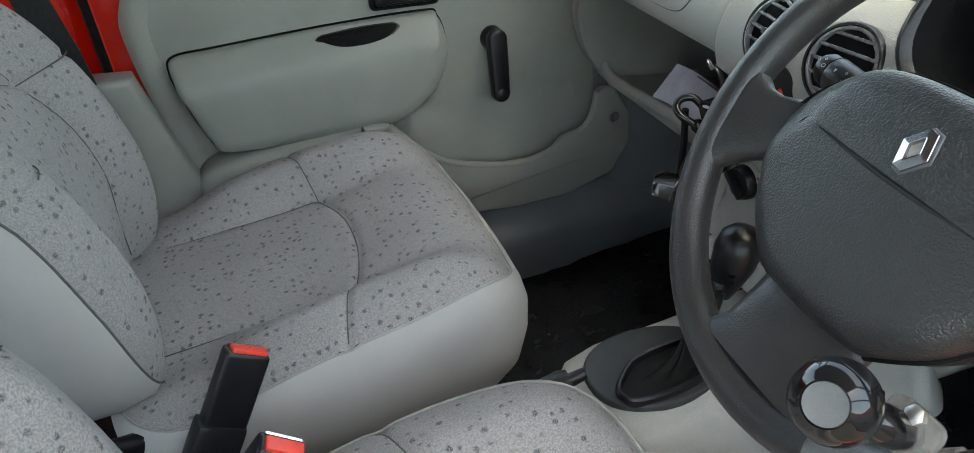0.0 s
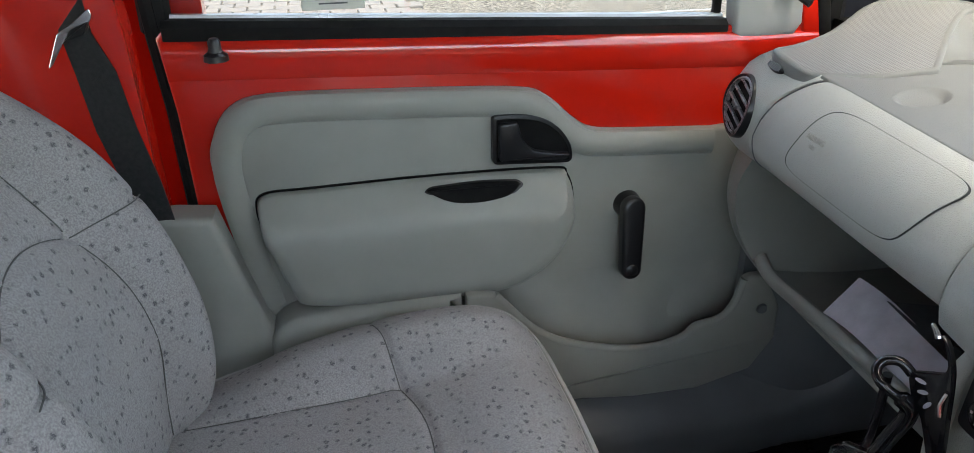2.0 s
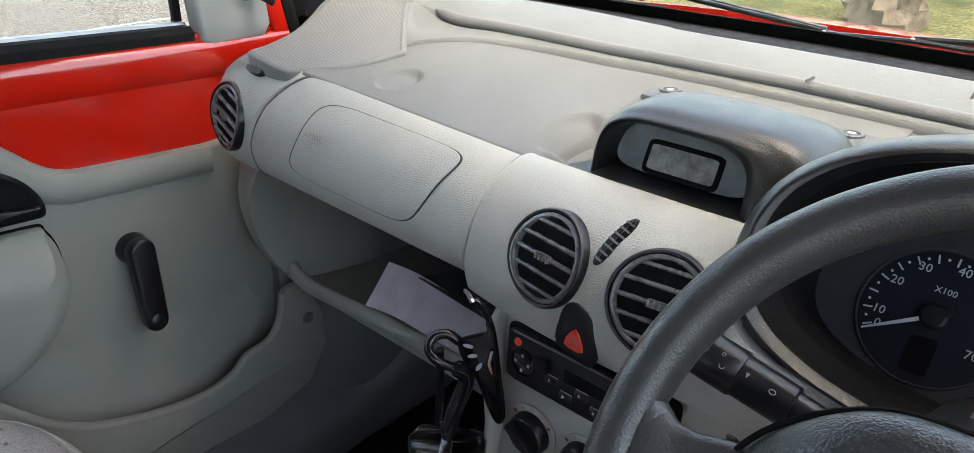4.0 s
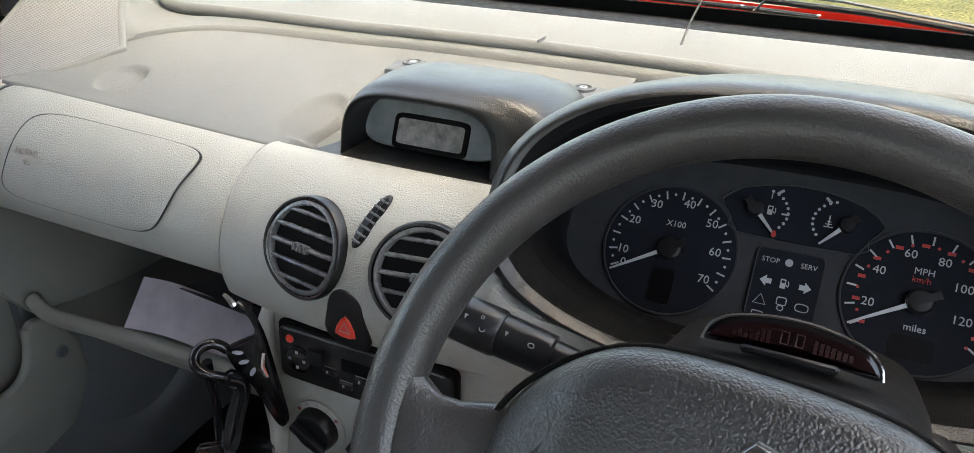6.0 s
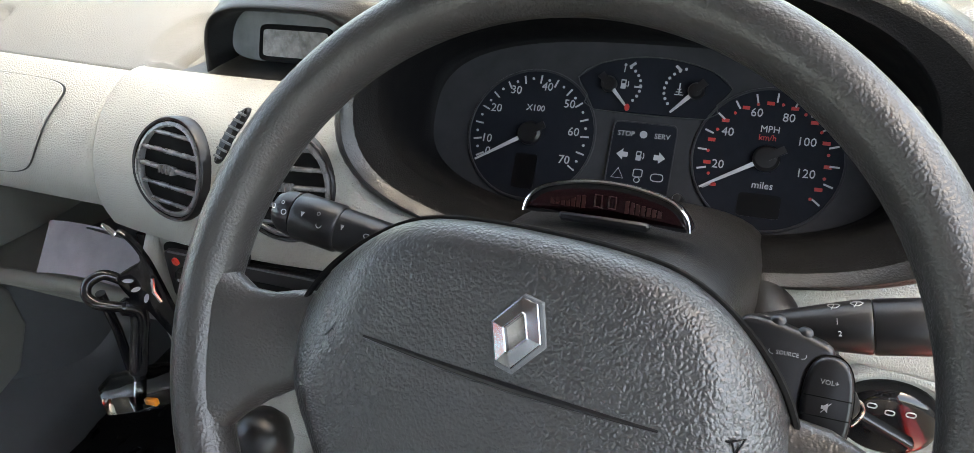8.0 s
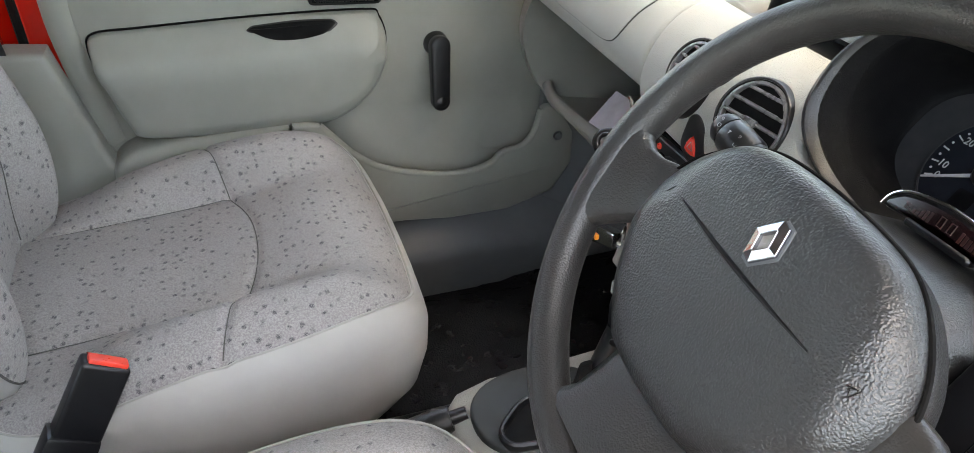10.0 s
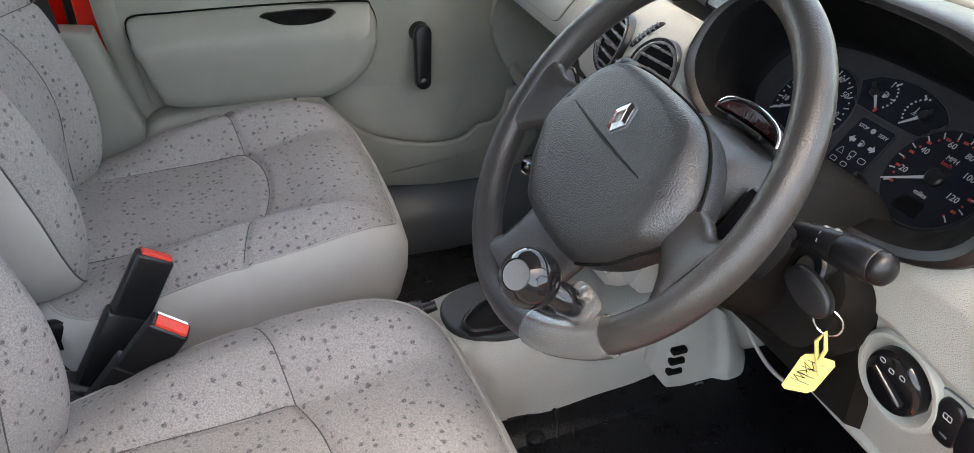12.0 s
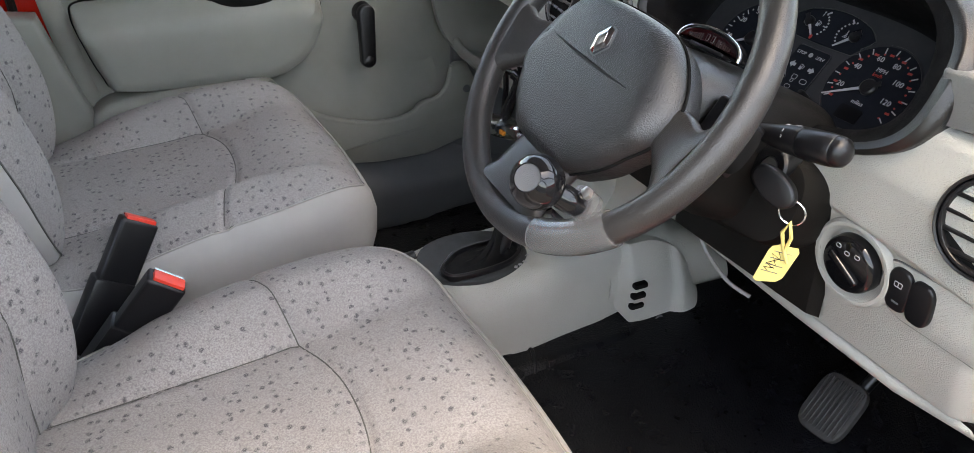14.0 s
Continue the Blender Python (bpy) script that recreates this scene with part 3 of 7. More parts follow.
TRIM = [(-0.495, 0.297), (-0.509, 0.344), (-0.530, 0.465), (-0.554, 0.627), (-0.546, 0.684), (-0.517, 0.726), (-0.462, 0.741), (-0.312, 0.738),
        (-0.108, 0.728), (-0.055, 0.711), (-0.012, 0.673), (0.02, 0.655), (0.074, 0.649), (0.218, 0.641), (0.36, 0.632), (0.37, 0.42), (0.345, 0.27),
        (0.305, 0.205), (0.21, 0.178), (0.09, 0.18), (0.0, 0.19), (-0.25, 0.20), (-0.44, 0.21), (-0.48, 0.24)]
part("trim_panel", prism(TRIM, door_plane(0.738), 0.018, 0.007, 4, sub=4), "trim", door, "grey-green moulded plastic door trim")
part("trim_seam", tube([(q.x, 0.7385, q.y) for q in smooth_loop([(a, b, 0) for a, b in TRIM[:15]], 4, False)], 0.004, 6), "pit", door, "dark joint above the trim")
# raised lip round the upper edge of the trim
lip = smooth_loop([(-0.497, 0.40, 0), (-0.515, 0.50, 0), (-0.532, 0.62, 0), (-0.525, 0.675, 0), (-0.503, 0.707, 0), (-0.46, 0.720, 0), (-0.312, 0.717, 0), (-0.115, 0.706, 0), (-0.07, 0.690, 0), (-0.03, 0.656, 0), (0.012, 0.633, 0), (0.07, 0.628, 0), (0.22, 0.62, 0)], 5, False)
part("trim_lip", tube([(p.x, 0.722, p.y) for p in lip], 0.021, 12, flat=((0, 1, 0), 0.6)), "trim", door)

ARM = [(-0.498, 0.570), (-0.486, 0.592), (-0.418, 0.595), (-0.231, 0.599), (-0.050, 0.596), (-0.024, 0.584), (-0.013, 0.538), (-0.031, 0.480), (-0.071, 0.435),
       (-0.132, 0.407), (-0.24, 0.405), (-0.432, 0.415), (-0.465, 0.445), (-0.490, 0.525)]
arm = [Vector((p.x, p.y)) for p in smooth_loop([(a, b, 0) for a, b in ARM], 5)]
part("armrest_gap", prism(inset_loop(arm, -0.0036), door_plane(0.722), 0.0035), "pit", door, "dark joint round the armrest")


def arm_ring(k, y, drop):
    c = Vector((-0.26, 0.495))
    return [(p.x + (c.x - p.x) * k * 0.4, y, p.y + (c.y - p.y) * k - drop * sstep(0.50, 0.60, p.y)) for p in arm]


part("armrest", loft([arm_ring(0, 0.722, 0), arm_ring(0.0, 0.708, 0.0), arm_ring(0.01, 0.703, 0.001), arm_ring(0.03, 0.692, 0.010), arm_ring(0.05, 0.678, 0.022), arm_ring(0.09, 0.668, 0.030), arm_ring(0.15, 0.662, 0.034), arm_ring(0.35, 0.659, 0.030), arm_ring(0.7, 0.658, 0.015), arm_ring(0.95, 0.658, 0.0)]), "trim", door, "padded grey-green armrest bulge", 60)
PULL = round_poly([(-0.257, 0.584), (-0.244, 0.594), (-0.17, 0.598), (-0.106, 0.594), (-0.096, 0.584), (-0.118, 0.563), (-0.16, 0.555), (-0.215, 0.557)], [0.012, 0.008, 0.03, 0.008, 0.012, 0.02, 0.03, 0.03])
pm = Matrix.Translation((0, 0.690, 0.575)) @ Matrix.Rotation(radians(-42), 4, "X") @ Matrix.Translation((0, -0.690, -0.575))
part("pull_cup", prism(PULL, pm @ door_plane(0.694), 0.010, 0.003, 2), "smooth", door, "black grab recess rim")
# Flat plate on the rim; its near-black stands in for the recess's shade.
part("pull_shade", prism(inset_loop(PULL, 0.005), pm @ door_plane(0.6838), 0.0012), "pit", door, "flat near-black plate standing in for shade in the grab recess")

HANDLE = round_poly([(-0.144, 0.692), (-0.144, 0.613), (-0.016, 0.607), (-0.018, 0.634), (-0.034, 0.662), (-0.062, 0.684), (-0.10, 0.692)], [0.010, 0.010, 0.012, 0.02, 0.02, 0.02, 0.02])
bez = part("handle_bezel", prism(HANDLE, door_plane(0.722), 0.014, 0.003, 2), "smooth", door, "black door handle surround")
# Flat near-black plate put in as shade behind the lever.
part("handle_shade", prism(inset_loop(HANDLE, 0.006), door_plane(0.7085), 0.002), "pit", bez)
LEVER = round_poly([(-0.135, 0.681), (-0.135, 0.622), (-0.030, 0.617), (-0.024, 0.627), (-0.055, 0.630), (-0.085, 0.637), (-0.100, 0.655), (-0.107, 0.682)], [0.005, 0.006, 0.005, 0.004, 0.015, 0.015, 0.012, 0.004])
part("handle_lever", prism(LEVER, door_plane(0.7065), 0.010, 0.003, 2), "smooth", bez, "black door release lever")

CK = basis((0.0825, 0.700, 0.522), (1, 0, 0), Vector((0.035, 0.16, 0.98)).normalized(), Vector((0, -0.98, 0.16)).normalized())
crank = part("window_crank", prism([(0.019 * math.cos(a), 0.003 + 0.019 * math.sin(a)) for a in [math.pi * k / 14 for k in range(15)]] + [(-0.017 * math.cos(a), -0.100 - 0.017 * math.sin(a)) for a in [math.pi * k / 14 for k in range(15)]], CK, 0.020, 0.006, 3), "smooth", door, "black window winder")
part("crank_boss", revolve([(0.024, 0), (0.022, 0.012), (0.018, 0.022)], basis((0.0825, 0.722, 0.522), (1, 0, 0), (0, 0, 1), (0, -1, 0)), 20), "smooth", crank)
part("crank_knob", revolve([(0.008, 0), (0.008, 0.012), (0.0145, 0.015), (0.0165, 0.021), (0.0155, 0.031), (0.010, 0.037), (0, 0.0385)], basis((0.0785, 0.700, 0.424), (1, 0, 0), (0, 0, 1), (0, -1, 0)), 20), "smooth", crank)

POCKET = [(-0.199, 0.4235), (-0.154, 0.420), (-0.134, 0.397), (-0.092, 0.350), (-0.037, 0.314), (0.053, 0.287), (0.125, 0.281), (0.175, 0.293), (0.198, 0.313), (0.240, 0.322), (0.264, 0.350), (0.276, 0.398), (0.31, 0.40),
          (0.346, 0.335), (0.347, 0.270), (0.308, 0.208), (0.21, 0.180), (0.09, 0.180), (0.0, 0.190), (-0.20, 0.20), (-0.42, 0.22)]
PWALL = [(p.x, p.y) for p in smooth_loop([(a, b, 0) for a, b in POCKET[:13]], 4, False)] + POCKET[13:-1] + [(-0.199, 0.202)]
pk = part("map_pocket", prism(PWALL, door_plane(0.660), 0.015, 0.006, 3), "trim", door, "moulded grey open map pocket at the foot of the door")
part("pocket_rim", tube([(q.x, 0.6525, q.y - 0.0035) for q in smooth_loop([(a, b, 0) for a, b in POCKET[1:12]], 5, False)], 0.0078, 10), "trim", pk, "rounded rim of the map pocket")
part("pocket_floor", prism([(-0.199, 0.202), (0.0, 0.19), (0.09, 0.18), (0.21, 0.18), (0.308, 0.208), (0.347, 0.27), (0.346, 0.335), (0.32, 0.385), (0.306, 0.33), (0.29, 0.27), (0.25, 0.225), (0.1, 0.21), (-0.199, 0.225)], door_plane(0.724), 0.066, 0.002, 1), "trim", pk)
part("pocket_back", sheet(lambda u, v: (-0.17 + 0.46 * u, 0.7205 - 0.036 * sstep(0.02, 1.0, v) * sstep(0.0, 0.25, u) * sstep(1.0, 0.62, u), 0.425 - 0.215 * v), 30, 20, thick=(0, 0.004, 0)), "trim", pk, "hollowed back of the pocket", 60)
part("trim_base", prism(round_poly([(-0.202, 0.4235), (-0.30, 0.421), (-0.40, 0.414), (-0.470, 0.404), (-0.500, 0.38), (-0.503, 0.30), (-0.48, 0.24), (-0.42, 0.22), (-0.202, 0.205)], [0.004, 0.04, 0.04, 0.03, 0.03, 0.03, 0.03, 0.03, 0.004]), door_plane(0.722), 0.074, 0.022, 6), "trim", door)
part("trim_plug", revolve([(0, 0.0045), (0.008, 0.004), (0.010, 0)], basis((0.312, 0.645, 0.335), (1, 0, 0), (0, 0, 1), (0, -1, 0)), 16), "slate", door, "round trim fixing plug")
lock = part("lock_button", revolve([(0.017, 0), (0.016, 0.008), (0.010, 0.012), (0.0085, 0.018), (0.0085, 0.026), (0.006, 0.030), (0, 0.031)], Matrix.Translation((-0.523, 0.722, 0.795)), 18), "smooth", door, "black lock button")
part("frame_front", prism([(0.356, 0.775), (0.343, 0.86), (0.31, 0.97), (0.20, 1.13), (0.222, 1.15), (0.338, 0.99), (0.370, 0.86), (0.388, 0.775)], door_plane(0.757), 0.026, 0.006, 3), "red", door, "red painted front of the window frame")
part("mirror_base", prism([(0.238, 0.79), (0.232, 0.86), (0.228, 1.0), (0.27, 1.0), (0.345, 0.88), (0.352, 0.80), (0.34, 0.782), (0.25, 0.780)], door_plane(0.757), 0.03, 0.008, 3), "body", door, "grey mirror mounting triangle")
stk = part("mirror_stick", tube([(0.315, 0.73, 0.852), (0.325, 0.705, 0.845), (0.335, 0.69, 0.838)], [0.006, 0.0055, 0.007], 10), "smooth", door, "black mirror adjusting stick")
part("stick_boot", revolve([(0.016, 0), (0.014, 0.006), (0.008, 0.010)], basis((0.315, 0.729, 0.852), (1, 0, 0), (0, 0, 1), (0, -1, 0)), 16), "slate", stk)

fixed("pillar_seal", tube([(0.398, 0.742, 0.765), (0.380, 0.742, 0.86), (0.348, 0.742, 0.99), (0.232, 0.742, 1.16)], 0.014, 10), "seal", "black rubber seal along the windscreen pillar", "seal")
fixed("pillar_foot", prism([(0.385, 0.70), (0.372, 0.88), (0.34, 1.02), (0.45, 1.12), (0.80, 0.84), (0.86, 0.70)], door_plane(0.772), 0.02, 0.006), "navy", "blue-black lining at the foot of the windscreen pillar", "pillar")

# driver's door, standing open
open_door = thing("driver_door", "open red van door with grey plastic trim", "car door")
OA = radians(62)
OD = basis((0.43, -0.775, 0), (-math.cos(OA), -math.sin(OA), 0), (0, 0, 1), (-math.sin(OA), math.cos(OA), 0))
part("door_skin", prism(round_poly([(0.0, 0.12), (0.0, 0.80), (1.0, 0.84), (1.0, 0.30), (0.85, 0.12)], 0.06), OD @ Matrix.Translation((0, 0, -0.05)), 0.05, 0.008, 2), "red", open_door, "glossy red door skin")
part("trim_panel", prism(round_poly([(0.06, 0.18), (0.06, 0.64), (0.40, 0.70), (0.92, 0.73), (0.92, 0.34), (0.80, 0.20)], 0.06), OD, 0.02, 0.008, 3), "trim", open_door, "grey-green moulded door trim")
part("armrest", prism(round_poly([(0.42, 0.42), (0.42, 0.57), (0.90, 0.59), (0.88, 0.43)], 0.06), OD @ Matrix.Translation((0, 0, 0.018)), 0.05, 0.02, 4), "trim", open_door, "padded armrest")
part("window_frame", tube([OD @ Vector(q) for q in ((0.02, 0.80, -0.025), (0.32, 1.15, -0.01), (0.50, 1.36, 0.0), (0.92, 1.36, 0.0), (0.98, 1.1, -0.015), (0.99, 0.84, -0.025))], 0.022, 8), "seal", open_door, "black window channel")
part("pane", prism([(0.10, 0.84), (0.52, 1.33), (0.91, 1.33), (0.97, 0.86)], OD @ Matrix.Translation((0, 0, -0.02)), 0.004), "glass", open_door, "clear window glass", shadow=False)

# security sticker and glass marking on the pane
stick = thing("window_sticker", "silver security sticker on the door glass", "sticker")
part("film", box((-0.36, 0.7645, 0.872), (0.088, 0.001, 0.05), 0.0004, 1), "sticker", stick)
SM = basis((-0.36, 0.7635, 0.872), (1, 0, 0), (0, 0, 1), (0, -1, 0))
words("International Security Register", 0.0062, SM @ Matrix.Translation((0, 0.004, 0)), "inkgrey", stick)
for k, (yy, w) in enumerate(((0.014, 0.06), (0.0085, 0.07), (-0.003, 0.05), (-0.010, 0.05), (-0.016, 0.04))):
    part("print_bar", box(SM @ Vector((0, yy, 0)), (w, 0.0004, 0.0022)), "inkgrey" if k < 4 else "slate", stick)
for k in range(3):
    part("glass_mark", box((-0.435, 0.7645, 0.887 - 0.006 * k), (0.04, 0.0004, 0.002)), "inkgrey", stick, "faint etched glass marking")

# lower trim along the sill and the side of the footwell
bm = sheet(lambda u, v: (-0.55 + 1.27 * u, 0.640 - 0.012 * math.sin(math.pi * v) + 0.075 * sstep(0.55, 1, v) - 0.10 * sstep(0.75, 1, u), -0.02 + 0.215 * v + 0.20 * sstep(0.74, 0.95, u) * v + 0.05 * sstep(0.72, 1, u)), 60, 14, thick=(0, 0.03, 0))
fixed("sill_trim", bm, "sill", "blue-grey plastic sill trim under the door", "sill trim")
bm = sheet(lambda u, v: (0.30 + 0.45 * u, 0.70 - 0.11 * u * (2 - u), 0.10 + 0.58 * v), 14, 14, thick=(0, 0.03, 0))
fixed("footwell_trim", bm, "sill", "dark grey plastic side of the footwell", "footwell trim")

# ---- pillar trim and front seat belt ----
bm = prism([(-0.66, 0.05), (-0.66, 0.584), (-0.612, 0.588), (-0.556, 0.582), (-0.545, 0.54), (-0.515, 0.44), (-0.478, 0.32), (-0.44, 0.18), (-0.42, 0.05)], door_plane(0.72), 0.05, 0.014, 4)
fixed("pillar_trim", bm, "trim", "grey plastic cover of the door pillar foot", "pillar trim")
bm = tube([(-0.600, 0.752, 0.3), (-0.590, 0.752, 0.56), (-0.594, 0.752, 0.72), (-0.604, 0.752, 0.84), (-0.622, 0.75, 1.2)], 0.012, 8)
fixed("door_seal", bm, "seal", "black rubber door seal", "seal")
belt = thing("seat_belt", "black webbing seat belt with metal guide hanging on the pillar", "seat belt")
part("webbing", loft([[(x - w, y, z), (x + w, y - 0.004, z), (x + w, y - 0.0065, z), (x - w, y - 0.0025, z)] for x, y, z, w in ((-0.720, 0.70, 1.25, 0.023), (-0.695, 0.692, 1.0, 0.022), (-0.684, 0.686, 0.89, 0.020), (-0.680, 0.682, 0.850, 0.019), (-0.667, 0.682, 0.80, 0.025), (-0.657, 0.681, 0.72, 0.026), (-0.640, 0.680, 0.645, 0.025), (-0.632, 0.682, 0.58, 0.025), (-0.628, 0.69, 0.5, 0.025))]), "belt", belt)
part("tongue", prism(round_poly([(-0.720, 0.808), (-0.714, 0.812), (-0.694, 0.842), (-0.668, 0.850), (-0.655, 0.872), (-0.657, 0.881), (-0.664, 0.876), (-0.682, 0.862), (-0.700, 0.852)], 0.003), door_plane(0.676), 0.003, 0.0008, 1), "chrome", belt, "bright metal belt tongue")
part("tongue_stop", prism(round_poly([(-0.694, 0.842), (-0.668, 0.850), (-0.660, 0.866), (-0.684, 0.856)], 0.003), door_plane(0.6735), 0.005, 0.001, 1), "smooth", belt, "black plastic tongue grip")
fixed("pillar_rear_seal", tube([(-0.708, 0.694, 0.30), (-0.7095, 0.694, 0.745), (-0.7075, 0.694, 0.805), (-0.707, 0.694, 0.90), (-0.716, 0.694, 1.36)], 0.009, 10), "seal", "black rubber seal of the sliding door", "seal")
fixed("rear_side_trim", prism(round_poly([(-0.90, 0.55), (-0.90, 0.94), (-0.80, 0.905), (-0.764, 0.876), (-0.748, 0.848), (-0.724, 0.842), (-0.719, 0.834), (-0.720, 0.814), (-0.760, 0.800), (-0.80, 0.780), (-0.82, 0.55)], 0.008), door_plane(0.715), 0.03, 0.008, 3), "slate", "grey-brown moulded trim behind the door pillar", "side trim")

# ---- seats ----


def squircle(u, v, p=5.0):
    """A square mapped on to a rounded square."""
    m = max(abs(u), abs(v))
    if m < 1e-9:
        return 0.0, 0.0
    k = m / (abs(u) ** p + abs(v) ** p) ** (1 / p)
    return u * k, v * k


def groove(d, w=0.006, depth=0.006):
    return -depth * math.exp(-(d / w) ** 2)


SEATX0, SEATX1, HALF = -0.64, -0.102, 0.268


def smooth_table(pts, sub=6):
    """A table of (x, y) points with smooth curves in between."""
    return [(p.x, p.y) for p in smooth_loop([(a, b, 0) for a, b in pts], sub, False)]


# height of the side bolsters and of the sunken middle, from the backrest to the front
CREST = smooth_table([(-0.64, 0.360), (-0.53, 0.394), (-0.46, 0.423), (-0.35, 0.449), (-0.23, 0.464), (-0.17, 0.455), (-0.13, 0.427), (-0.10, 0.392)])
DIP = smooth_table([(-0.64, 0.378), (-0.50, 0.384), (-0.38, 0.390), (-0.30, 0.402), (-0.22, 0.424), (-0.17, 0.427), (-0.13, 0.413), (-0.10, 0.390)])


def cross_seam(v):
    """x of the seam across the cushion at the half width v."""
    a = abs(v)
    return -0.292 - 0.028 * (a / 0.133) ** 2.2 if a < 0.133 else -0.320 - 0.028 * (a - 0.133) / 0.11


def cushion_pt(u, v):
    a, b = squircle(u, v)
    x = (SEATX0 + SEATX1) / 2 + a * (SEATX1 - SEATX0) / 2
    y = b * (HALF - 0.016 * sstep(0.2, 1, a))
    w = abs(y)
    mid = lerp_path(DIP, x) + 0.008 * (1 - min(1, w / 0.14) ** 2)
    z = mid + (lerp_path(CREST, x) - mid) * sstep(0.115, 0.205, w)
    z -= 0.030 * abs(b) ** 9 + 0.010 * max(0, a) ** 14
    z += groove(w - 0.133) * sstep(-0.30, -0.33, x)
    z += groove(x - cross_seam(y))
    return Vector((x, y, z))


def build_seat():
    s = thing("front_seat", "grey speckled fabric front seat with beige vinyl sides", "car seat", "front seats")
    part("cushion", sheet(lambda u, v: cushion_pt(2 * u - 1, 2 * v - 1), 130, 130), "fabric", s, "grey fabric with dark flecks", 80)
    edge = []
    for k in range(160):
        a = 2 * math.pi * k / 160
        c, q = math.cos(a), math.sin(a)
        m = max(abs(c), abs(q))
        edge.append(cushion_pt(c / m, q / m))
    mid = Vector(((SEATX0 + SEATX1) / 2, 0, 0))

    def grown(g, z):
        return [Vector((p.x + (p.x - mid.x) * g / 0.26 * (1 + 0.5 * sstep(-0.25, -0.12, p.x)), p.y + p.y * g / HALF, z if z is not None else p.z)) for p in edge]

    def rel(g, f, zb):
        return [Vector((q.x, q.y, zb + (p.z - zb) * f)) for p, q in zip(edge, grown(g, None))]

    part("cushion_side", loft([rel(0.0, 1, 0.22), rel(0.009, 0.93, 0.22), rel(0.014, 0.75, 0.22), rel(0.013, 0.5, 0.22), rel(0.006, 0.25, 0.22), rel(-0.012, 0.06, 0.22), rel(-0.04, 0.0, 0.22), rel(-0.20, 0.0, 0.22)], caps=False), "vinyl", s, "beige vinyl skirt", 70)
    part("piping", ring_tube([p + Vector((0, 0, -0.0005)) for p in rel(0.002, 1, 0.22)], 0.0016, 6), "piping", s)
    for sg in (-1, 1):
        pts = []
        for k in range(30):
            x = -0.62 + 0.30 * k / 29
            pts.append(near_cushion(x, sg * 0.133) + Vector((0, 0, 0.0006)))
        part("seam", tube(pts, 0.0009, 5), "thread", s)
    pts = [near_cushion(cross_seam(y), y) + Vector((0, 0, 0.0006)) for y in [-0.262 + 0.524 * k / 70 for k in range(71)]]
    part("seam", tube(pts, 0.0009, 5), "thread", s)
    # backrest
    part("backrest", sheet(lambda u, v: back_pt(2 * u - 1, 2 * v - 1), 150, 110), "fabric", s, "grey fabric with dark flecks", 80)
    edge2 = []
    for k in range(160):
        a = 2 * math.pi * k / 160
        c, q = math.cos(a), math.sin(a)
        m = max(abs(c), abs(q))
        edge2.append(back_pt(c / m, q / m))

    def behind(d, g):
        out = []
        for p in edge2:
            h = p - BACK0
            t, w = h.dot(BUP), p.y
            q = Vector((0, w * (1 + g / 0.24), 0)) + BACK0 + BUP * (0.31 + (t - 0.31) * (1 + g / 0.31))
            n = h.dot(BN)
            out.append(Vector((0, 0, 0)) + q + BN * (n * (1 - sstep(0, 0.1, d)) - d))
        return out

    part("backrest_side", loft([behind(0, 0), behind(0.012, 0.008), behind(0.05, 0.010), behind(0.09, 0.004), behind(0.115, -0.012), behind(0.125, -0.04), behind(0.127, -0.18)], caps=False), "vinyl", s, "beige vinyl backrest shell", 70)
    part("backrest_piping", ring_tube([p + BN * 0.0005 for p in behind(0.001, 0.001)], 0.0014, 6), "thread", s)
    for fn in BACK_SEAMS:
        part("backrest_seam", tube([fn(k / 50) for k in range(2, 49)], 0.0009, 5), "thread", s)
    # frame and runners
    part("base", box((-0.37, 0, 0.13), (0.44, 0.36, 0.20), 0.02), "carpet", s, "dark seat base")
    for sg in (-1, 1):
        part("runner", box((-0.35, 0.19 * sg, 0.05), (0.56, 0.03, 0.07), 0.006), "smooth", s, "black steel seat runner")
        part("hinge_cover", box((-0.625, 0.238 * sg, 0.33), (0.07, 0.022, 0.05), 0.010, 3), "smooth", s, "black recliner cover")
    return s


def near_cushion(x, y):
    """The point of the cushion's top over x, y (relative to the seat)."""
    u = (x - (SEATX0 + SEATX1) / 2) / ((SEATX1 - SEATX0) / 2)
    v = y / HALF
    for _ in range(12):
        p = cushion_pt(u, v)
        u += (x - p.x) / 0.27 * 0.9
        v += (y - p.y) / HALF * 0.9
        u, v = max(-1, min(1, u)), max(-1, min(1, v))
    return cushion_pt(u, v)


BACK0 = Vector((-0.580, 0, 0.36))
BUP = Vector((-math.sin(radians(14)), 0, math.cos(radians(14))))
BN = Vector((math.cos(radians(14)), 0, math.sin(radians(14))))


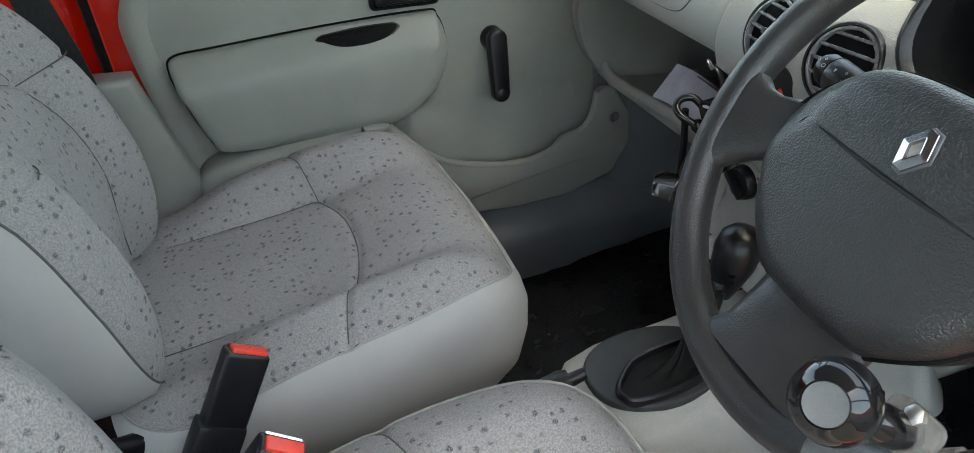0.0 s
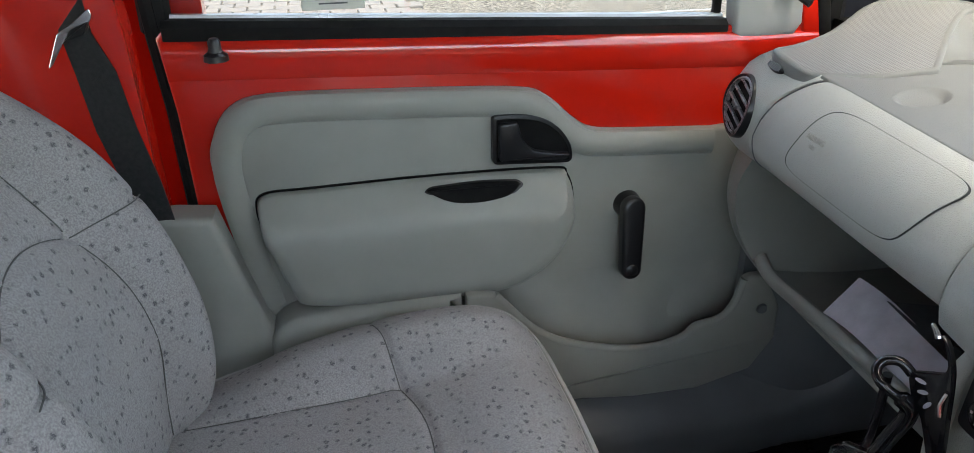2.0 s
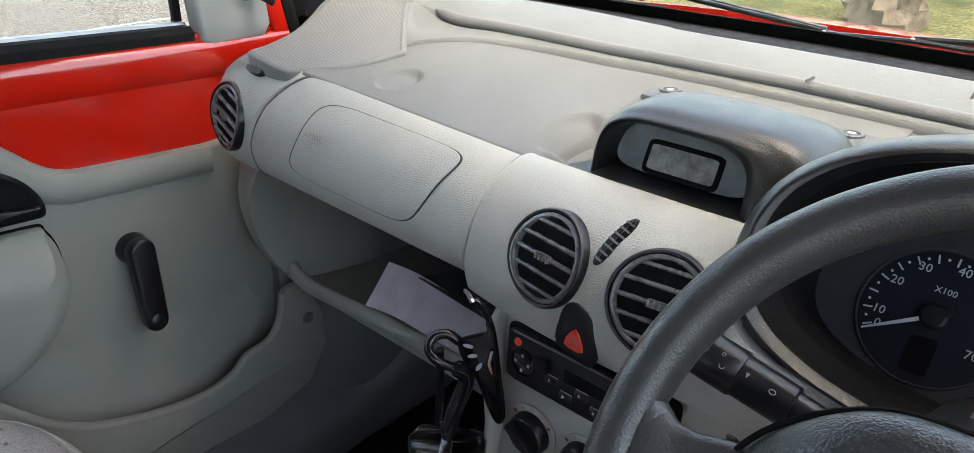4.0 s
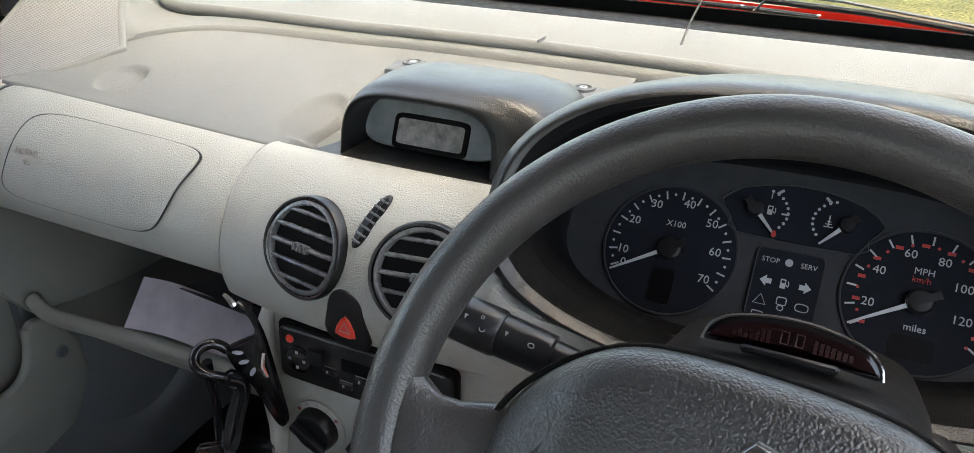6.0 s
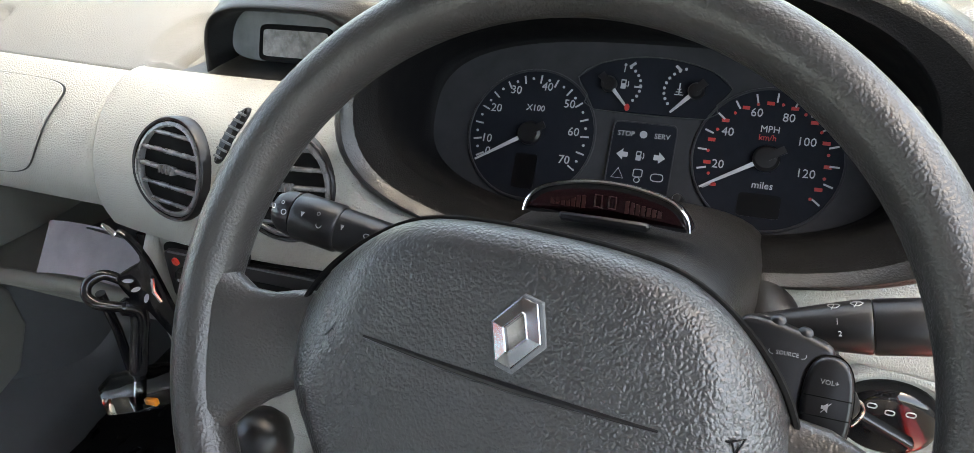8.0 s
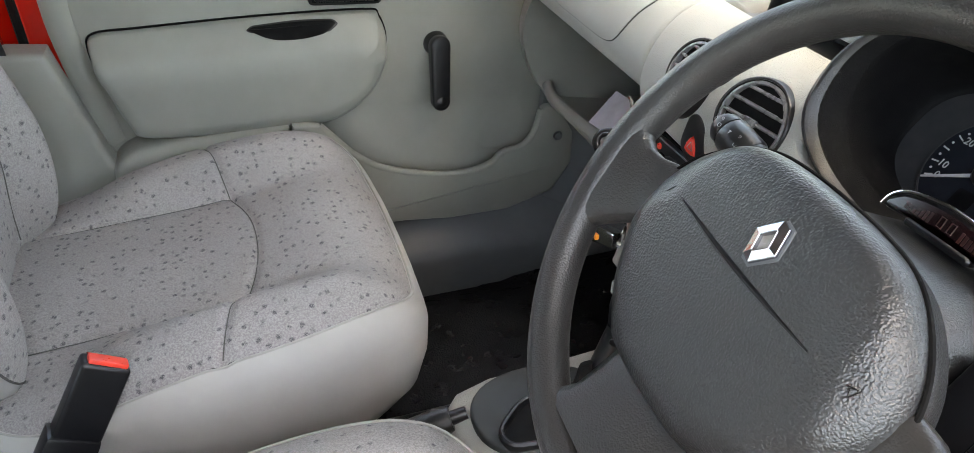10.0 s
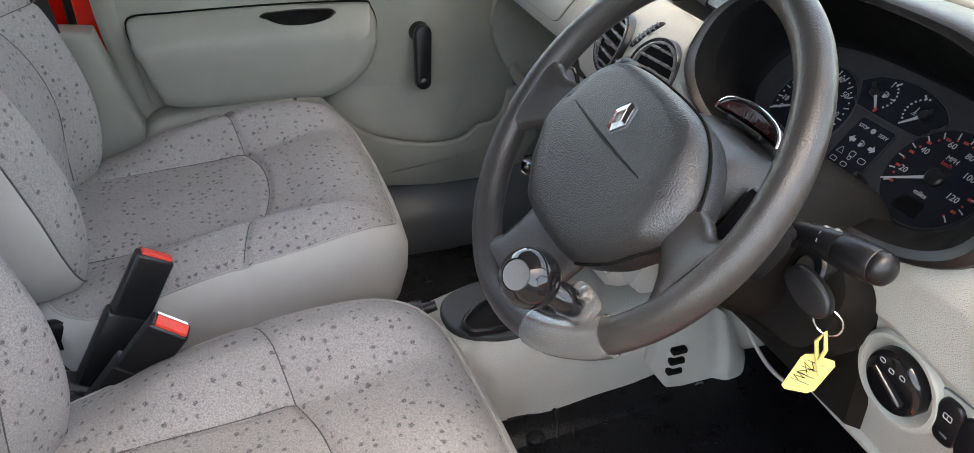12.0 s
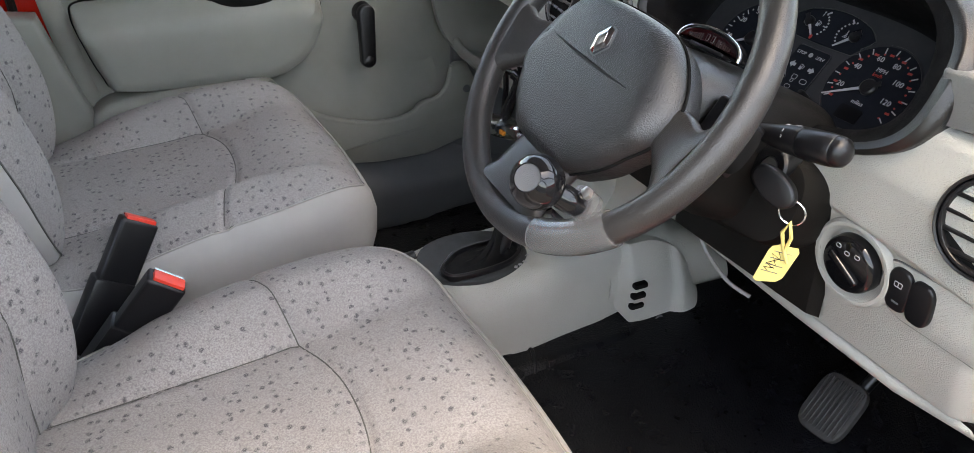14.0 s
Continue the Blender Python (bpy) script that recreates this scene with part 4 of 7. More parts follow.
def back_depth(h, w):
    """How far the backrest stands out at the height h along it and the half width w."""
    bol = 0.055 * sstep(0.10, 0.19, abs(w)) * (1 - 0.5 * sstep(0.36, 0.6, h))
    d = -0.012 + bol + 0.022 * sstep(0.0, 0.18, h) * (1 - sstep(0.2, 0.5, h))
    d -= 0.95 * max(0, h - 0.25) ** 2
    if h < 0.34:
        d += groove(abs(w) - lerp_path(INSERT, h))
    if abs(w) < 0.112:
        d += groove(h - insert_top(w))
    else:
        d += groove(h - (0.330 - 0.09 * (abs(w) - 0.108)))
    if h > 0.335:
        d += groove(abs(w) - 0.108)
    return d


# half width of the centre panel up the backrest, and its arched upper edge
INSERT = smooth_table([(-0.05, 0.05), (0.03, 0.078), (0.08, 0.100), (0.15, 0.121), (0.22, 0.126), (0.28, 0.120), (0.33, 0.108)])


def insert_top(w):
    return 0.364 - 0.034 * (w / 0.108) ** 2


def back_pt(u, v):
    a, b = squircle(u, v, 4.5)
    h = 0.31 + a * 0.31
    w = b * (0.250 - 0.03 * sstep(0.2, 1, a))
    r = (abs(a) ** 6 + abs(b) ** 6) ** (1 / 6)
    d = back_depth(h, w) - 0.042 * r ** 8
    return BACK0 + BUP * h + BN * d + Vector((0, w, 0))


def on_back(h, w):
    return BACK0 + BUP * h + Vector((0, w, 0)) + BN * (back_depth(h, w) + 0.0006)


BACK_SEAMS = [lambda t: on_back(insert_top(0.216 * t - 0.108), 0.216 * t - 0.108)]
for sg in (-1, 1):
    BACK_SEAMS += [lambda t, sg=sg: on_back(0.04 + 0.29 * t, sg * lerp_path(INSERT, 0.04 + 0.29 * t)),
                   lambda t, sg=sg: on_back(0.330 - 0.09 * 0.10 * t, sg * (0.108 + 0.10 * t)),
                   lambda t, sg=sg: on_back(0.33 + 0.25 * t, sg * 0.108)]
seat = build_seat()
seat.location = (0, 0.34, 0)
driver_seat = copy_thing(seat, Matrix.Translation((0, -0.34, 0)))
seat["label"] = "grey speckled fabric passenger seat with beige vinyl sides"
driver_seat["label"] = "grey speckled fabric driver's seat before the steering wheel"


def buckle(top, lean, label):
    b = thing("belt_buckle", label, "seat belt buckle", "seat belt buckles")
    rot = Euler([radians(a) for a in lean]).to_matrix()
    c = Vector(top)
    part("case", box(c + rot @ Vector((0, 0, -0.048)), (0.050, 0.026, 0.094), 0.005, 3, rot), "smooth", b)
    part("button", box(c + rot @ Vector((0.001, -0.002, 0.000)), (0.040, 0.016, 0.007), 0.002, 2, rot), "redbtn", b, "red release button")
    part("slot", box(c + rot @ Vector((0, 0.0095, 0.0005)), (0.038, 0.003, 0.002), 0, 1, rot), "chrome", b)
    part("collar", box(c + rot @ Vector((0, 0, -0.098)), (0.050, 0.026, 0.003), 0.001, 1, rot), "slate", b)
    part("stalk", box(c + rot @ Vector((-0.002, 0, -0.165)), (0.056, 0.034, 0.15), 0.006, 2, rot), "smooth", b, "black plastic sleeve")
    part("bracket", box(c + rot @ Vector((-0.004, 0, -0.25)), (0.10, 0.052, 0.10), 0.014, 3, rot), "smooth", b)


buckle((-0.464, 0.058, 0.468), (-8, 32, 6), "black seat belt buckle with red button beside the passenger seat")
buckle((-0.448, -0.088, 0.456), (10, 36, -6), "black seat belt buckle with red button beside the driver's seat")
brake = thing("handbrake", "black handbrake lever with push button between the seats", "handbrake")
part("grip", tube([(-0.118, -0.043, 0.372), (-0.128, -0.042, 0.369), (-0.20, -0.035, 0.344), (-0.32, -0.022, 0.302)], [0.014, 0.0175, 0.018, 0.016], 16), "black", brake)
part("push_button", tube([(-0.100, -0.0445, 0.378), (-0.122, -0.0425, 0.371)], [0.0075, 0.009], 12), "smooth", brake)
part("lever", tube([(-0.32, -0.022, 0.302), (-0.46, -0.01, 0.252)], 0.010, 10), "smooth", brake)
part("gaiter", revolve([(0.06, 0), (0.055, 0.03), (0.03, 0.06), (0.012, 0.075)], Matrix.Translation((-0.45, -0.01, 0.195)), 20), "carpet", brake)

# ---- dashboard ----
dash = thing("dashboard", "pale beige-grey moulded van dashboard with round vents", "dashboard")
# section of the passenger's roll in x, z
ROLL = [(0.320, 0.757), (0.288, 0.7575), (0.262, 0.756), (0.238, 0.747), (0.216, 0.729), (0.202, 0.705), (0.1955, 0.682), (0.198, 0.660), (0.208, 0.643), (0.228, 0.634), (0.30, 0.630)]
CENT = [(0.320, 0.757), (0.288, 0.7590), (0.259, 0.761), (0.233, 0.755), (0.209, 0.739), (0.191, 0.715), (0.181, 0.690), (0.177, 0.664), (0.181, 0.640), (0.190, 0.628), (0.24, 0.622)]
roll_s = smooth_loop([(a, 0, b) for a, b in ROLL], 4, False)
cent_s = smooth_loop([(a, 0, b) for a, b in CENT], 4, False)
TOP = 0.146


def along(curve, s):
    f = max(0, min(1, s)) * (len(curve) - 1)
    i = min(int(f), len(curve) - 2)
    return curve[i].lerp(curve[i + 1], f - i)


def rise(y):
    """How far the roll has climbed towards the door, from 0 to 1."""
    return max(0, min(1.2, (y - 0.161) / 0.317))


def roll_pt(s, y):
    p = along(roll_s, s)
    k = rise(y) * (1 - s) ** 3
    return Vector((p.x - 0.064 * k, y, p.z + 0.048 * k + 0.005 * rise(y)))


def seam_y(s):
    """y of the joint between the centre and the passenger's roll, along the section."""
    return 0.160 + 0.010 * sstep(0.15, 0.75, s)


def end_y(s):
    """y of the joint between the roll and the dashboard's end."""
    return lerp_path([(0.0, 0.44), (TOP, 0.467), (0.22, 0.486), (0.3, 0.503), (0.4, 0.526), (0.5, 0.543), (0.6, 0.554), (0.8, 0.560), (1.0, 0.562)], s)


def cut_sheet(fn, nu, nv, holes):
    """A grid like sheet(), left open inside round holes of (centre, radius)."""
    bm = bmesh.new()
    vs = [[bm.verts.new(fn(i / nu, j / nv)) for j in range(nv + 1)] for i in range(nu + 1)]
    for i in range(nu):
        for j in range(nv):
            q = (vs[i][j], vs[i + 1][j], vs[i + 1][j + 1], vs[i][j + 1])
            c = (q[0].co + q[2].co) / 2
            if all((c - Vector(h)).length > r for h, r in holes):
                bm.faces.new(q)
    return bm


def edge_in(v, d=0.0025, n=0.02):
    """Rounds a sheet's rim back by d near v = 0 or 1."""
    e = min(v, 1 - v) / n
    return d * (1 - math.sqrt(max(0, 1 - (1 - min(1, e)) ** 2)))


part("passenger_roll", sheet(lambda u, v: (lambda s: roll_pt(s, (seam_y(s) + 0.0012) * (1 - u) + (end_y(s) - 0.0012) * u) + Vector((edge_in(u, 0.003, 0.015), 0, -edge_in(u, 0.001, 0.015))))(TOP + (1 - TOP) * v), 90, 110, thick=(0.06, 0, -0.01)), "dash", dash)


def lid_pt(u, v, off, grow):
    a, b = squircle(2 * u - 1, 2 * v - 1, 5.5)
    s = 0.45 + b * (0.190 + grow * 2.2)
    y = 0.337 + 0.045 * (s - 0.45) / 0.190 * 0.55 - a * (0.110 + grow)
    p, q = roll_pt(s, y), roll_pt(s + 0.01, y)
    t = (q - p).normalized()
    n = Vector((t.z, 0, -t.x))
    n = -n if n.x > 0 else n
    return p + n * off


part("airbag_gap", sheet(lambda u, v: lid_pt(u, v, 0.0009, 0.0026), 60, 36), "bezel", dash, "thin joint round the airbag lid")
lid = part("airbag_lid", sheet(lambda u, v: lid_pt(u, v, 0.0018, 0.0), 60, 36, thick=(0.003, 0, -0.0008)), "dash", dash, "grained passenger airbag lid")
pL = roll_pt(0.435, 0.418)
LET = (roll_pt(0.47, 0.418) - roll_pt(0.40, 0.418)).normalized()
words("AIRBAG", 0.0105, basis(pL + Vector((-0.0036, 0, 0.002)), (0, -1, 0), -LET, Vector((0, -1, 0)).cross(-LET)), "dashrim", lid, depth=0.0006, label="embossed lettering")
words("SRS", 0.007, basis(pL + Vector((-0.0036, 0, 0.002)) + LET * 0.0105, (0, -1, 0), -LET, Vector((0, -1, 0)).cross(-LET)), "dashrim", lid, depth=0.0006)

# rounded end of the dashboard, with its round vent
OUT = [(TOP, 0.222, 0.588, 0.800), (0.22, 0.214, 0.603, 0.790), (0.3, 0.214, 0.628, 0.774), (0.42, 0.219, 0.662, 0.744), (0.55, 0.225, 0.684, 0.705), (0.68, 0.231, 0.692, 0.668), (0.82, 0.236, 0.688, 0.648), (1.0, 0.30, 0.685, 0.634)]


def left_end(u, v):
    s = TOP + (1 - TOP) * v
    a = roll_pt(s, end_y(s) + 0.0012)
    b = Vector([lerp_path([(o[0], o[k]) for o in OUT], s) for k in (1, 2, 3)])
    c = (u - 0.04) / 0.74
    if u < 0.78:
        k = min(1, max(0, u / 0.78))
        p = a.lerp(b, k)
        p.x = a.x + (b.x - a.x) * k ** 3.5
        p.x -= 0.003 * math.sin(math.pi * u / 0.78) * sstep(0.0, 0.3, v) * sstep(1.0, 0.8, v)
    else:
        k = (u - 0.78) / 0.22
        p = b + Vector((0.075 * k, 0.010 * math.sin(k * 1.57), -0.012 * k))
    p.x += edge_in(u, 0.003, 0.03) if u < 0.5 else 0
    return p


VU = min(((abs(left_end(a / 60, b / 60).y - 0.606) + abs(left_end(a / 60, b / 60).z - 0.717)), a / 60, b / 60) for a in range(46) for b in range(60))
VL = left_end(VU[1], VU[2])
VN = (left_end(VU[1] + 0.2, VU[2]) - left_end(VU[1] - 0.2, VU[2])).cross(left_end(VU[1], VU[2] + 0.1) - left_end(VU[1], VU[2] - 0.1)).normalized()
VN = -VN if VN.x > 0 else VN
part("roll_joint", tube([roll_pt(s, end_y(s)) + Vector((0.0055, 0, -0.0025)) for s in [TOP + 0.03 * k for k in range(28)]], 0.0035, 8), "slate", dash)
part("end_roll", cut_sheet(left_end, 90, 90, [(VL, 0.040)]), "dash", dash, "", 60)

# centre and driver's face: upper rim cut round the instrument shroud
SHROUD_EDGE = [(-0.60, 0.80), (-0.588, 0.775), (-0.565, 0.739), (-0.540, 0.714), (-0.50, 0.699), (-0.435, 0.687), (-0.30, 0.683), (-0.21, 0.688), (-0.162, 0.697), (-0.137, 0.706), (-0.126, 0.714), (-0.118, 0.720)]


def face_x(y, z):
    """x of the driver's face at y, z."""
    cx = lerp_path([(a, b) for b, a in [(q.x, q.z) for q in reversed(cent_s)]], z) if z > 0.632 else 0.186
    dx = lerp_path([(0.44, 0.262), (0.455, 0.240), (0.50, 0.226), (0.56, 0.212), (0.62, 0.202), (0.69, 0.200), (0.74, 0.214), (0.757, 0.240), (0.80, 0.27)], z)
    k = sstep(-0.10, -0.22, y)
    fold = 0.636 + 0.0986 * (y + 0.448)
    step = 0.009 * sstep(0.0, 0.012, fold - z) * sstep(-0.40, -0.46, y)
    return cx * (1 - k) + dx * k + step


def centre_pt(u, v):
    s = 0.12 + v * 0.84
    y = seam_y(s) * (1 - u) + (-0.128 + 0.022 * sstep(0.55, 0.3, s)) * u
    p = along(cent_s, s)
    return Vector((p.x + 0.55 * y * y * sstep(0.0, 0.35, s) + edge_in(u, 0.004, 0.025) * (u < 0.5), y, p.z))


V1, V2 = Vector((0.1888, 0.062, 0.710)), Vector((0.1888, -0.058, 0.710))
part("centre_joint", tube([Vector(centre_pt(0, v)) + Vector((0.0055, 0.001, -0.004)) for v in [0.03 + 0.023 * k for k in range(38)]], 0.004, 8), "slate", dash)
part("centre_panel", cut_sheet(centre_pt, 96, 76, [(V1, 0.0405), (V2, 0.0405)]), "dash", dash, "", 60)


def driver_pt(u, v):
    y = -0.120 - 0.598 * u
    top = min(0.757, lerp_path(SHROUD_EDGE, y))
    low = 0.622 - 0.178 * sstep(-0.14, -0.20, y)
    z = low + (top - low) * v
    return (face_x(y, z) + 0.05 * sstep(-0.66, -0.72, y), y, z)


part("driver_panel", sheet(driver_pt, 140, 90, thick=(0.03, 0, 0)), "dash", dash)
# lower lip of the driver's side
part("lower_lip", tube([(0.262, -0.20, 0.452), (0.262, -0.30, 0.446), (0.258, -0.45, 0.443), (0.256, -0.60, 0.443), (0.27, -0.70, 0.446)], 0.009, 10), "dash", dash)
# Near-black sheet put in as the shade under the dashboard.
part("knee_shade", sheet(lambda u, v: (0.26 + 0.25 * v, -0.72 + 0.56 * u, 0.445 - 0.02 * v), 4, 4, thick=(0, 0, 0.01)), "pit", dash, "near-black sheet standing in for shade under the dashboard")

# dash top: tray, raised cowl, speaker corners
BACK = [(-0.72, 0.536), (-0.3, 0.541), (-0.12, 0.543), (0.06, 0.543), (0.18, 0.538), (0.33, 0.513), (0.39, 0.496), (0.415, 0.486), (0.44, 0.468), (0.459, 0.444), (0.467, 0.422), (0.471, 0.402)]
SIDE = [(0.471, 0.402), (0.473, 0.392), (0.498, 0.412), (0.551, 0.462), (0.597, 0.512), (0.64, 0.548), (0.72, 0.57)]


def pod_z(x, y):
    """Height of the sloping speaker corner."""
    return 0.784 + 0.09 * (x - 0.21) + 0.13 * (abs(y) - 0.44)


def hollow(x, y, cx, cy, a, b, turn, depth):
    """Depth of a finger hollow at x, y."""
    c, s = math.cos(turn), math.sin(turn)
    p, q = ((x - cx) * c + (y - cy) * s) / a, (-(x - cx) * s + (y - cy) * c) / b
    r = 1 - p * p - q * q
    return depth * sstep(0, 0.55, r) * (0.55 - 0.45 * q) if r > 0 else 0.0


SC = (0.300, 0.397)


def tray_pt(u, v):
    y = 0.484 - 0.6115 * v
    x0 = 0.2765 - 0.043 * min(1.0, rise(y))
    x = x0 + (max(0.41, lerp_path(BACK, y)) + 0.004 - x0) * u
    z0 = roll_pt(TOP, y).z + 0.001
    zb = 0.7925 + 0.008 * sstep(0.2, 0.46, y)
    z = z0 + (zb - z0) * (0.55 * u + 0.45 * sstep(0, 1, u)) - 0.002 * math.sin(math.pi * u) - edge_in(u * 0.5, 0.003, 0.010)
    z -= hollow(x, y, SC[0] + 0.014, SC[1], 0.040, 0.024, 0.22, 0.013) + hollow(x, y, 0.352, 0.162, 0.056, 0.028, 0.10, 0.014)
    z -= 0.022 * sstep(0.152, 0.132, y) * sstep(0.50, 0.46, x)
    return (x, y, z)


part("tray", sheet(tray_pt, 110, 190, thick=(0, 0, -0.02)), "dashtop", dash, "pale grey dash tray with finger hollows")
LOW = [(-0.70, 0.525), (-0.5, 0.538), (-0.18, 0.558), (0.026, 0.565), (0.186, 0.559), (0.373, 0.541), (0.54, 0.524), (0.70, 0.51)]
ROWS = [0.70 - 0.02 * k for k in range(7)] + [0.572 - 0.004 * k for k in range(7)] + [0.53, 0.51, 0.495] + [0.485, 0.478, 0.4745, 0.473, 0.4718, 0.471, 0.469, 0.467, 0.463, 0.459, 0.450, 0.44, 0.43, 0.415] + [0.40 - 0.025 * k for k in range(45)]


def cowl_pt(u, y):
    """u: 0 to 1 from the tray to the demister's step, 1 to 2 up the step, 2 to 3 on to the screen."""
    x0 = lerp_path(SIDE if y > 0.471 else BACK, y)
    x1 = 0.684 + 0.022 * (1 - (y / 0.7) ** 2)
    low = max(lerp_path(LOW, y), x0 + 0.012)
    x = x0 + (low - x0) * u if u <= 1 else low + 0.0045 * (u - 1) if u <= 2 else low + 0.0045 + (x1 - low - 0.0045) * (u - 2)
    near = sstep(0.03, 0.0, x - x0) if y > 0.471 else 0.0
    w = max(sstep(0.50, 0.60, abs(y)) * (1 - 0.85 * sstep(0.50, 0.66, x)), near)
    step = sstep(1, 2.6, u) * sstep(0.62, 0.50, abs(y))
    bar = 0.8000 + 0.006 * sstep(0.2, 0.46, y) + 0.03 * max(0, x - 0.5) + 0.010 * step + 0.005 * math.sin(math.pi * 0.62 * max(0, u - 2)) - 0.004 * sstep(0.90, 0.98, u) * sstep(1.8, 1.1, u) * sstep(0.566, 0.552, abs(y)) - 0.006 * sstep(2.75, 3, u)
    z = bar * (1 - w) + w * max(bar - 0.02 * near, pod_z(x, y) - 0.003 + 0.006 * step)
    rim = (x - x0) / 0.008 if y <= 0.471 else (1.0 if u > 0 else 0)
    z -= 0.014 * (1 - math.sqrt(max(0, 1 - (1 - min(1, rim)) ** 2)))
    return Vector((x, y, z))


US = [0, 0.01, 0.03, 0.06, 0.1, 0.15, 0.2, 0.27] + [0.34 + 0.56 * k / 11 for k in range(12)] + [0.94, 0.97, 0.985] + [1 + 0.2 * k for k in range(5)] + [2 + k / 30 for k in range(31)]
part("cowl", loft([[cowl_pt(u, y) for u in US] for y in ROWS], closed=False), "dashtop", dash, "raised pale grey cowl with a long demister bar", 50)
bar = []
for k in range(61):
    y = 0.553 - 1.106 * k / 60
    c = cowl_pt(1, y)
    bar.append((c + Vector((0.004, 0, 0.0085)), 0.0085 * math.sqrt(max(0.02, 1 - max(0, (abs(y) - 0.543) / 0.0102) ** 2))))
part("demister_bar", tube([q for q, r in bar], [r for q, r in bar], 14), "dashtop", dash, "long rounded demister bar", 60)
part("tray_joint", tube([cowl_pt(0, y) + Vector((-0.0005, 0, -0.001)) for y in [0.468 - 0.012 * k for k in range(49)]], 0.0022, 8), "slate", dash, "dark joint between tray and cowl")
part("cowl_joint", box((0.560, -0.008, 0.8185), (0.022, 0.0014, 0.004)), "slate", dash)
part("cowl_slot", box(cowl_pt(2.86, 0.655) + Vector((-0.004, 0, 0.001)), (0.012, 0.062, 0.004), 0.0015, 1, Matrix.Rotation(radians(16), 3, "Z")), "smooth", dash, "small dark slot in the cowl")
part("driver_top", sheet(lambda u, v: (0.46 + 0.10 * u, -0.118 - 0.59 * v, 0.772 + 0.02 * u), 8, 20, thick=(0, 0, -0.02)), "dashtop", dash)
part("driver_end", sheet(lambda u, v: (0.24 + 0.32 * u, -0.585 - 0.13 * v, 0.757 + 0.03 * u), 8, 6, thick=(0, 0, -0.02)), "dashtop", dash)


def speaker(pts, side, label):
    loop = [Vector((p.x, p.y)) for p in smooth_loop([(x, y * side, 0) for x, y in pts], 3)]

    def ring(ins, dz):
        return [Vector((p.x, p.y, pod_z(p.x, p.y) + dz)) for p in inset_loop(loop, ins)]
    sp = part("speaker_pod", loft([ring(0.002, -0.05), ring(0, -0.003), ring(0.0008, -0.001), ring(0.003, 0.0005), ring(0.0075, 0.0005), ring(0.009, -0.0012), ring(0.012, -0.003)], caps=False), "dashtop", dash, "", 50)
    inner = inset_loop(loop, 0.0085)
    bm = bmesh.new()
    for dz in (-0.0006, -0.0026):
        bm.faces.new([bm.verts.new((q.x, q.y, pod_z(q.x, q.y) + dz)) for q in inner])
    part("speaker_grille", bm, "mesh", sp, label, 60)


POD = [(0.221, 0.583), (0.218, 0.547), (0.2205, 0.508), (0.228, 0.493), (0.258, 0.475), (0.300, 0.459), (0.345, 0.4555), (0.372, 0.4525), (0.382, 0.459), (0.418, 0.498), (0.468, 0.551), (0.518, 0.597), (0.556, 0.618), (0.556, 0.640), (0.520, 0.664), (0.480, 0.695), (0.455, 0.693), (0.413, 0.676), (0.36, 0.638), (0.306, 0.604), (0.252, 0.587)]
speaker(POD, 1, "grey perforated speaker grille in the dash corner")
speaker([(x, y + 0.055) for x, y in POD], -1, "grey perforated speaker grille in the driver's dash corner")


